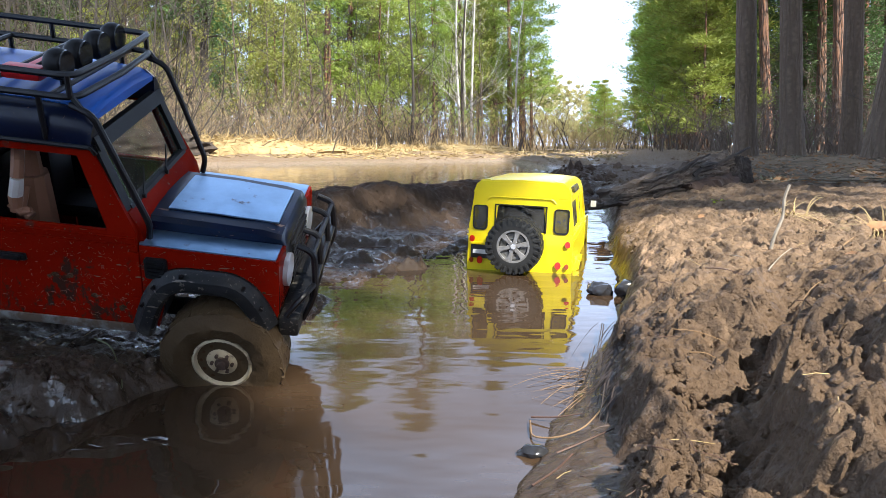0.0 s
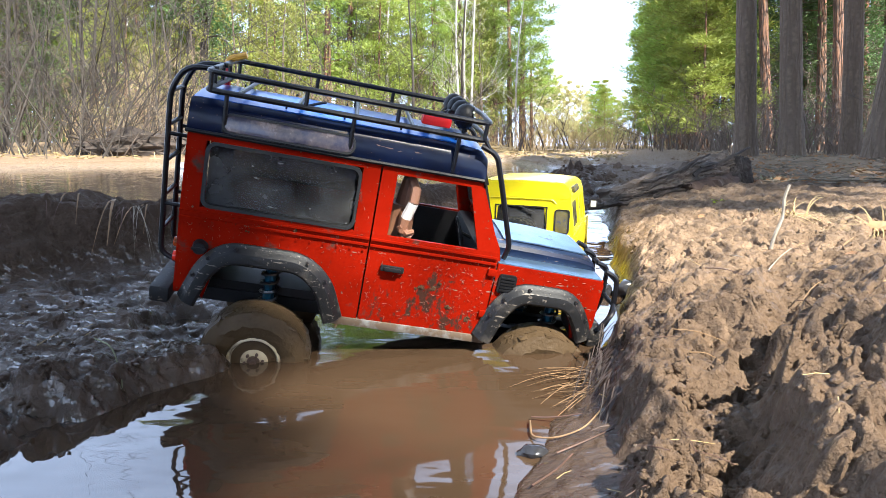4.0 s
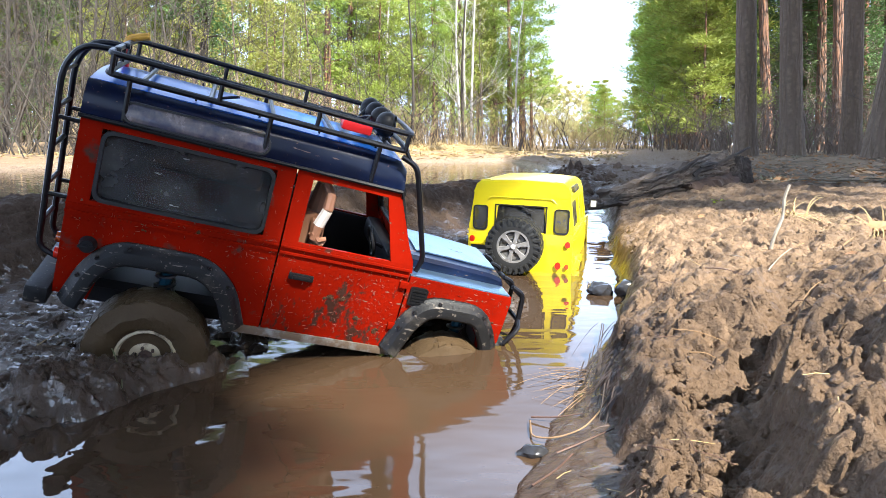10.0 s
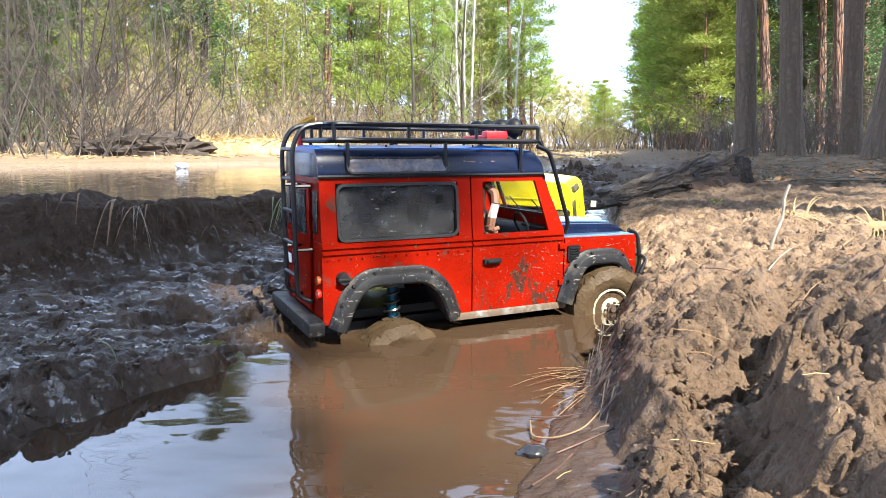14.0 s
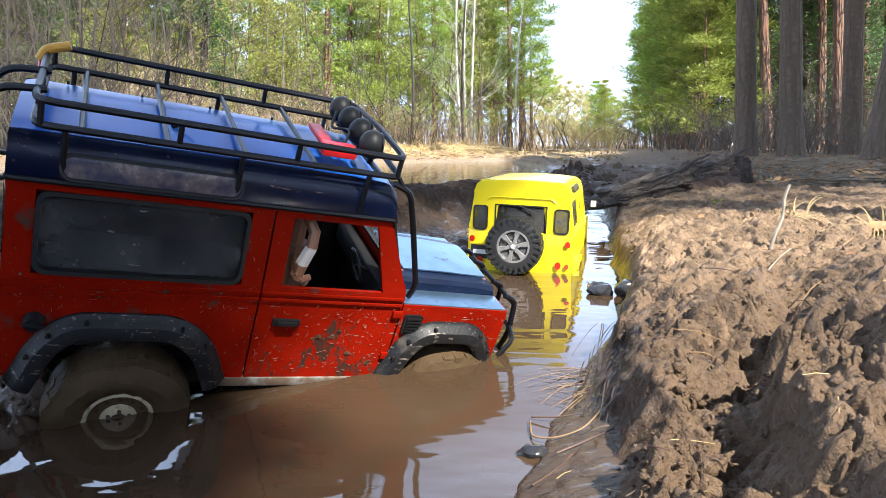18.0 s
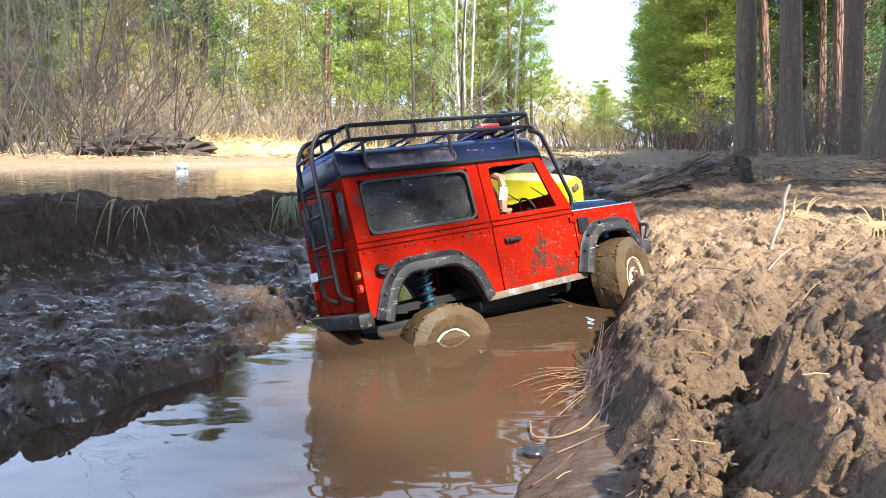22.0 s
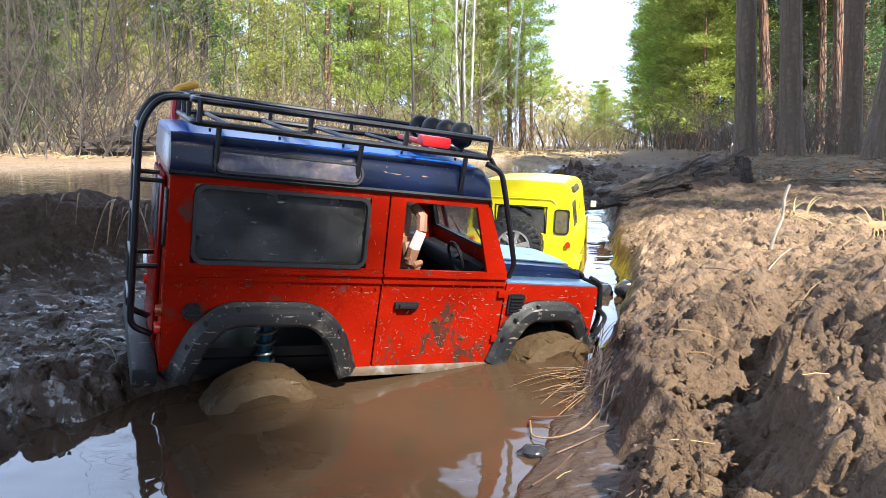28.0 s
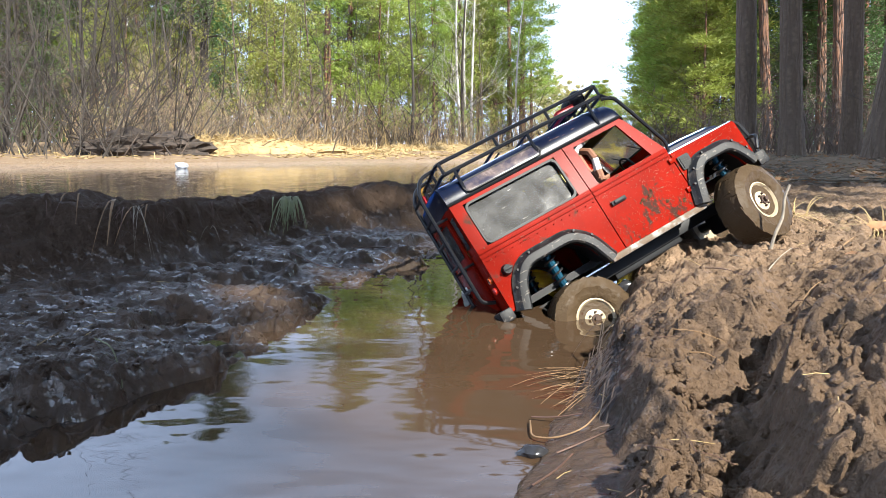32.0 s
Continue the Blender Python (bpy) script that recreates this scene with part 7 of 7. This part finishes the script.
clump("sprout", "bright yellow-green sprout on the mud", on(0.633, 1.640, 0.004), 10, 0.026, M_YGREEN, (0, 0, 0), 1.2, 0.008, 0.3)
clump("sprout", "bright yellow-green sprout on the mud", on(0.695, 1.700, 0.004), 9, 0.026, M_YGREEN, (0, 0, 0), 1.2, 0.008, 0.3)
for x, y, ln, k in ((-0.72, 1.16, 0.10, 3), (-0.66, 1.17, 0.08, 2), (-0.60, 1.20, 0.09, 3), (-0.56, 1.24, 0.07, 3), (-0.78, 1.10, 0.06, 3)):
    clump("dry_stem_tuft", "pale dead stems hanging down the ridge", on(x, y, 0.02), k, ln, M_TAN, (0.1, -0.9, -0.8), 0.3, 0.0030, 1.0)
for i in range(16):
    x = -0.84 + 0.029 * i + rng.uniform(-0.012, 0.012)
    y = float(np.interp(x, FOOT_X, FOOT_Y)) + rng.uniform(0.10, 0.20)
    clump("dry_stem_tuft", "thin brown roots and stems hanging down the ridge", on(x, y, 0.012), rng.randint(4, 9), rng.uniform(0.035, 0.085), M_STICK if i % 3 == 1 else M_ROOT, (0.1, -0.6, -1.2), 0.4, 0.0011, 0.9)
# the upright stick and loose sticks
p = on(0.462, 0.945)
strand("stick", "pale peeled stick standing in the mud", [p + Vector((0, 0, -0.01)), p + Vector((0.006, 0.0, 0.022)), p + Vector((0.016, 0, 0.045)), p + Vector((0.017, 0.002, 0.075)), p + Vector((0.022, 0, 0.093))], 0.0025, M_STICK, 0.0020, "stick")
for (x0, y0), (x1, y1), r, mat, lab in (((0.40, 0.82), (0.46, 0.88), 0.0018, M_STICK, "thin pale stick lying on the bank"), ((0.44, 0.80), (0.50, 0.86), 0.0016, M_STRAW, "dry straw stem on the bank"),
                                        ((0.39, 0.96), (0.405, 0.90), 0.0018, M_STICK, "thin pale stick lying on the bank"), ((0.60, 1.28), (0.65, 1.38), 0.0028, M_STICK, "thin pale stick lying on the bank"),
                                        ((0.30, 1.02), (0.33, 1.06), 0.0016, M_ROOT, "short brown twig on the bank"), ((0.26, 0.72), (0.30, 0.70), 0.0016, M_ROOT, "reddish twig on the bank"),
                                        ((0.30, 0.76), (0.33, 0.72), 0.0014, M_ROOT, "reddish twig on the bank"), ((0.33, 0.42), (0.36, 0.40), 0.0016, M_ROOT, "reddish twig on the bank"),
                                        ((0.21, 0.60), (0.25, 0.58), 0.0011, M_STRAW, "dry straw stem on the bank"), ((0.20, 0.53), (0.235, 0.55), 0.0011, M_STRAW, "dry straw stem on the bank"),
                                        ((0.36, 0.66), (0.40, 0.70), 0.0012, M_STRAW, "dry straw stem on the bank"), ((0.55, 0.92), (0.62, 0.98), 0.0020, M_STRAW, "dry straw stem on the bank")):
    a, b = on(x0, y0, 0.006), on(x1, y1, 0.006)
    strand("twig", lab, [a, a.lerp(b, 0.5) + Vector((0, 0, 0.004)), b], r * 0.5, M_TAN if mat is M_STRAW else mat, r * 0.3)
strand("root", "pale curved root lying in the shallow water", [(x, y, max(0.0, ground_z(x, y)) + 0.003) for x, y in ((0.074, 0.545), (0.071, 0.512), (0.088, 0.500), (0.111, 0.508), (0.130, 0.531), (0.143, 0.556))], 0.0008, M_TAN, 0.0006, "root")
for pts in (((0.076, 0.553), (0.095, 0.546), (0.117, 0.541)), ((0.084, 0.470), (0.108, 0.478), (0.132, 0.494)), ((0.060, 0.425), (0.078, 0.440), (0.094, 0.462))):
    strand("root", "reddish root at the edge of the water", [(x, y, max(0.0, ground_z(x, y)) + 0.003) for x, y in pts], 0.0008, M_ROOT, 0.0006, "root")
strand("grass", "single green grass blade on the wet mud", [on(-0.352, 0.660, 0.006), on(-0.325, 0.640, 0.012), on(-0.296, 0.600, 0.006), on(-0.290, 0.570, 0.002)], 0.0008, M_GRASS, 0.0004, "grass")
for pts in (([-0.30, 1.28], [-0.22, 1.24], [-0.14, 1.26]), ([-0.20, 1.45], [-0.12, 1.46], [-0.04, 1.43]), ([-0.50, 1.00], [-0.44, 1.02], [-0.37, 1.01])):
    strand("straw_twig", "dry stem lying on the wet shelf", [on(x, y, 0.003) for x, y in pts], 0.0012, M_ROOT, 0.0007, "twig")
# twigs stuck in the ridge against the second pond
for x, y, h in ((-0.60, 1.52, 0.05), (-0.32, 1.75, 0.05), (-0.28, 1.80, 0.06), (-0.10, 2.02, 0.06), (-0.06, 2.05, 0.05), (-0.24, 1.78, 0.04)):
    q = on(x, y)
    strand("twig", "dead twig on the ridge", [q, q + Vector((0.02, 0, h * 0.5)), q + Vector((0.06, 0, h))], 0.0014, M_ROOT, 0.0006)


def pebble(name, label, at, size, mat, category):
    bm = bmesh.new()
    for v in bmesh.ops.create_icosphere(bm, subdivisions=3, radius=1)["verts"]:
        k = 1 + 0.3 * noise.noise(v.co * 1.6 + Vector(at) * 40) + 0.1 * noise.noise(v.co * 5)
        v.co = Vector((v.co.x * size[0] * k, v.co.y * size[1] * k, v.co.z * size[2] * k)) + Vector(at)
    return tagged(part(name, bm, mat), label, category)


pebble("stone", "dark wet stone at the water's edge", (0.070, 0.487, 0.002), (0.012, 0.007, 0.006), M_STONE, "stone")
pebble("stone", "dark wet lump of mud in the shallows", (0.252, 1.055, 0.006), (0.020, 0.016, 0.014), M_STONE, "stone")
pebble("stone", "dark wet lump of mud in the shallows", (0.288, 1.040, 0.010), (0.018, 0.015, 0.016), M_STONE, "stone")


def dry_leaf(at, size, turn):
    bm = bmesh.new()
    rings = []
    for i in range(7):
        t = i / 6
        w = size * 0.32 * math.sin(math.pi * min(0.97, t * 0.92 + 0.05))
        rings.append([(size * (t - 0.5), -w, 0.25 * w + size * 0.10 * (t - 0.5) ** 2), (size * (t - 0.5), 0, 0.0), (size * (t - 0.5), w, 0.35 * w + size * 0.1 * t), (size * (t - 0.5), 0, 0.0006)])
    hull(bm, rings)
    ob = part("dry_leaf", bm, M_LEAF_DRY)
    ob.matrix_basis = Matrix.Translation(at) @ pose(0, 0, 0, 8, -12, turn)
    return tagged(ob, "curled brown dead leaf on the bank", "leaf")


for x, y, sz, a in ((0.640, 0.985, 0.045, 20), (0.665, 1.01, 0.04, 100), (0.50, 1.30, 0.018, 40), (0.25, 0.93, 0.012, 200), (0.44, 0.72, 0.014, 310)):
    dry_leaf(on(x, y, 0.010), sz, a)


def crumbs_of_straw():
    heap = Heap()
    spots = []
    for _ in range(150):
        y = 0.3 * (1.9 / 0.3) ** rng.random()
        spots.append((float(np.interp(y, BANK_Y, BANK_R)) + 0.03 + abs(rng.gauss(0, 0.28)), y))
    for _ in range(80):
        y = 0.6 * (1.9 / 0.6) ** rng.random()
        spots.append((float(np.interp(y, SHORE_Y, SHORE_L)) - 0.03 - abs(rng.gauss(0, 0.25)), y))
    for (x, y), z in zip(spots, ground_zs(spots)):
        a, ln = rng.uniform(0, 6.28), rng.uniform(0.008, 0.030)
        d = Vector((math.cos(a), math.sin(a), rng.gauss(0, 0.2))) * ln
        c = Vector((x, y, z + 0.003))
        heap.stick([c - d * 0.5, c + Vector((0, 0, 0.001)), c + d * 0.5], 0.0004, 0.00025, 4, rng.choice((0, 1, 1)))
    return tagged(heap.mesh("straw_bits", [M_STRAW, M_ROOT]), "short bits of straw and root in the mud", "straw", kind="stuff")


crumbs_of_straw()


def forest_litter():
    """Fallen twigs, dead leaves and thin grass under the trees beside the track."""
    heap = Heap()
    spots = []
    for _ in range(3600):
        y = 2.3 * (11 / 2.3) ** rng.random()
        spots.append((0.36 * y + abs(rng.gauss(0, 0.30)) * y, y))
    for (x, y), z in zip(spots, ground_zs(spots)):
        a = rng.uniform(0, 6.28)
        k = rng.random()
        c = Vector((x, y, z + 0.004))
        if k < 0.35:
            d = Vector((math.cos(a), math.sin(a), rng.gauss(0.05, 0.15))) * rng.uniform(0.05, 0.28)
            heap.stick([c - d * 0.5, c + Vector((0, 0, 0.006)), c + d * 0.5], rng.uniform(0.0015, 0.004), 0.001, 4, 0)
        else:
            d = Vector((math.cos(a), math.sin(a), rng.uniform(0.0, 0.5))) * rng.uniform(0.02, 0.045)
            heap.blade(c, c + d, 0.016, 1)
    return tagged(heap.mesh("forest_litter", [M_TWIG, M_LEAF_DRY, M_GRASS]), "fallen twigs, dead leaves and thin grass under the trees", "forest litter", kind="stuff")


forest_litter()
for x, y, ln in ((3.1, 5.9, 0.14), (3.35, 6.1, 0.16), (3.9, 6.6, 0.14)):
    clump("grass_tuft", "soft green grass under the tree trunks", on(x, y), 50, ln, M_GRASS, (0, 0, 0), 1.3, 0.008, 0.6)

# ---- what moves ----
DRIVE = [
    (0, -0.5340, 0.7060, 0.1220, 20.9, 6.75, 2.05),
    (0.5, -0.5125, 0.7120, 0.1281, 18.8, 7.7, 0.55),
    (1, -0.4680, 0.7300, 0.1132, 13.74, 9.45, -3.17),
    (1.5, -0.4070, 0.7489, 0.1249, 10.72, 15.01, -1.27),
    (2, -0.3450, 0.7637, 0.1194, 2.93, 17.64, -2.51),
    (2.5, -0.3190, 0.7744, 0.1192, 3.03, 18.05, -0.46),
    (3, -0.2744, 0.7823, 0.1056, 4.53, 15.98, 4.41),
    (3.5, -0.2397, 0.7864, 0.0890, 7.52, 13.40, 8.46),
    (5.5, -0.1545, 0.8420, 0.0543, 17.52, 1.76, 5.89),
    (6, -0.1563, 0.8345, 0.0436, 18.53, 1.32, 7.92),
    (6.5, -0.1540, 0.8281, 0.0351, 14.72, 1.36, 7.03),
    (7, -0.1563, 0.8339, 0.0428, 18.59, 1.35, 8.02),
    (7.5, -0.1599, 0.8273, 0.0390, 18.39, 1.47, 9.43),
    (8, -0.1652, 0.8138, 0.0399, 20.19, 2.19, 10.62),
    (8.5, -0.2024, 0.7762, 0.0543, 22.23, 6.60, 16.12),
    (9, -0.2645, 0.7519, 0.0757, 11.90, 13.74, 20.37),
    (9.5, -0.3173, 0.7322, 0.0825, 14.14, 13.70, 20.15),
    (10, -0.3139, 0.7398, 0.0883, 12.21, 14.37, 18.44),
    (10.5, -0.3079, 0.7399, 0.0844, 9.70, 14.39, 17.38),
    (11, -0.2672, 0.7507, 0.0729, 5.67, 13.72, 22.22),
    (11.5, -0.2109, 0.7712, 0.0481, 13.69, 6.88, 28.74),
    (12, -0.1247, 0.8454, 0.0359, 6.10, 3.47, 27.73),
    (12.5, -0.1086, 0.8670, 0.0303, 1.57, 2.27, 26.60),
    (13, -0.0996, 0.8728, 0.0275, 0.37, 0.95, 27.07),
    (13.5, -0.0932, 0.8750, 0.0229, -1.43, 0.40, 27.43),
    (14, -0.0957, 0.8821, 0.0214, -0.13, 0.29, 26.15),
    (14.5, -0.0954, 0.8815, 0.0205, -0.72, 0.28, 25.98),
    (16.5, -0.1225, 0.8272, 0.0317, 5.88, 4.52, 29.72),
    (17, -0.1627, 0.7673, 0.0508, 7.63, 8.86, 32.99),
    (17.5, -0.2454, 0.6960, 0.0589, 12.75, 10.73, 31.42),
    (18, -0.3168, 0.6384, 0.0629, 20.62, 8.94, 27.92),
    (18.5, -0.3315, 0.6000, 0.0672, 25.31, 7.20, 29.19),
    (19, -0.3278, 0.6198, 0.0564, 19.40, 7.63, 27.19),
    (19.5, -0.2688, 0.6493, 0.0542, 17.19, 8.78, 34.80),
    (20, -0.2302, 0.6855, 0.0486, 16.02, 7.98, 36.59),
    (20.5, -0.1898, 0.7026, 0.0426, 12.61, 6.47, 38.83),
    (21, -0.1367, 0.7671, 0.0346, 6.86, 5.49, 36.12),
    (21.5, -0.0919, 0.8082, 0.0238, 0.72, 2.25, 36.00),
    (22, -0.0503, 0.8918, 0.0148, -14.27, -4.30, 32.40),
    (22.5, -0.0189, 0.9125, 0.0024, -15.97, -9.19, 33.52),
    (23, -0.0231, 0.9119, 0.0023, -14.74, -8.85, 33.12),
    (23.5, -0.0245, 0.9145, 0.0027, -14.10, -8.86, 32.70),
    (24, -0.0270, 0.9163, 0.0027, -14.99, -8.11, 32.30),
    (24.5, -0.0400, 0.9141, 0.0090, -13.78, -6.52, 31.07),
    (25, -0.0819, 0.8595, 0.0248, -10.42, -2.19, 28.96),
    (25.5, -0.1469, 0.7972, 0.0368, 3.42, 4.76, 23.28),
    (27.5, -0.3186, 0.6187, 0.0546, 5.84, 10.41, 22.21),
    (28, -0.2041, 0.6762, 0.0372, 6.32, 6.44, 27.07),
    (28.5, -0.1055, 0.7981, 0.0212, -5.56, -3.56, 21.16),
    (29, -0.0671, 0.8255, 0.0122, -14.80, -8.80, 22.22),
    (29.5, -0.0434, 0.8555, 0.0077, -19.69, -12.94, 23.23),
    (30, -0.0202, 0.8657, 0.0036, -20.37, -17.00, 26.11),
    (30.5, 0.0214, 0.9061, -0.0025, -22.29, -23.18, 21.95),
    (31, 0.0615, 0.9367, -0.0036, -21.61, -26.84, 20.24),
    (31.5, 0.1150, 0.9640, -0.0030, -20.14, -26.99, 18.72),
    (32, 0.1600, 1.0049, 0.0120, -24.19, -24.71, 20.61),
]
# seconds and degrees a second that the wheels turn over and above rolling
SLIP = [(0, 0), (3, 60), (3.6, 220), (7.2, 200), (7.8, -120), (9, -60), (9.4, 0), (10.3, 0), (11, 120), (12, 240), (14.8, 200), (15.8, -160), (18, -60), (18.6, 0), (19.2, 160), (21, 220),
        (24.2, 240), (24.8, -120), (26.6, -40), (27.2, 120), (28, 240), (29, 180), (31.6, 60), (32, 0)]
STEER = [(0, 0), (11, 0), (12, -12), (16, -8), (17, 0), (20, 0), (21.5, 12), (22.3, 22), (24.6, 22), (25.2, 30), (25.8, 28), (26.6, 0), (28, 5), (29, 16), (32, 20)]
REAR_DROP = [(0, -0.037), (2, -0.040), (3, -0.062), (5, -0.058), (8, -0.056), (9, -0.049), (9.5, -0.042), (10, -0.043), (11, -0.058), (12, -0.057), (13, -0.0605), (15, -0.060), (17, -0.056), (18.3, -0.026),
             (19, -0.022), (20, -0.045), (21, -0.058), (23, -0.059), (25, -0.060), (26.5, -0.045), (27.5, -0.050), (28.2, -0.062), (29, -0.066), (30, -0.062), (31, -0.062), (32, -0.062)]
FRONT_DROP = [(0, -0.024), (0.5, -0.040), (1, -0.056), (2, -0.048), (3, -0.044), (6, -0.034), (8, -0.034), (10, -0.0355), (12, -0.018), (13, -0.013), (17, -0.020), (19, -0.024), (21, -0.026), (23, -0.018), (25.5, -0.010),
              (28, -0.026), (30, -0.016), (31, -0.030), (32, -0.041)]


def at_time(table, t):
    return float(np.interp(t, [q[0] for q in table], [q[1] for q in table]))


def motions():
    walk(truck, [(t, pose(x, y, z, rx, ry, rz)) for t, x, y, z, rx, ry, rz in DRIVE])
    times = [i * 0.25 for i in range(129)]
    where = [Vector([np.interp(t, [q[0] for q in DRIVE], [q[k] for q in DRIVE]) for k in (1, 2, 3)]) for t in times]
    ahead = [Vector((math.cos(radians(a)), math.sin(radians(a)), 0)) for a in np.interp(times, [q[0] for q in DRIVE], [q[6] for q in DRIVE])]
    for key, (w, x, z, s) in truck_wheels.items():
        rows, spin = [], 0.0
        for i, t in enumerate(times):
            if i:
                rolled = math.degrees((where[i] - where[i - 1]).dot(ahead[i]) / 0.0605)
                spin += max(-80.0, min(80.0, rolled + 0.25 * at_time(SLIP, t)))
            drop = at_time(REAR_DROP if key[0] == "r" else FRONT_DROP, t)
            turn = at_time(STEER, t) if key[0] == "f" else 0.0
            rows.append((t, pose(x, s * 0.083, drop, 0, 0, (0 if s < 0 else 180) + turn) @ pose(0, 0, 0, 0, spin if s < 0 else -spin, 0)))
        walk(w, rows)


motions()
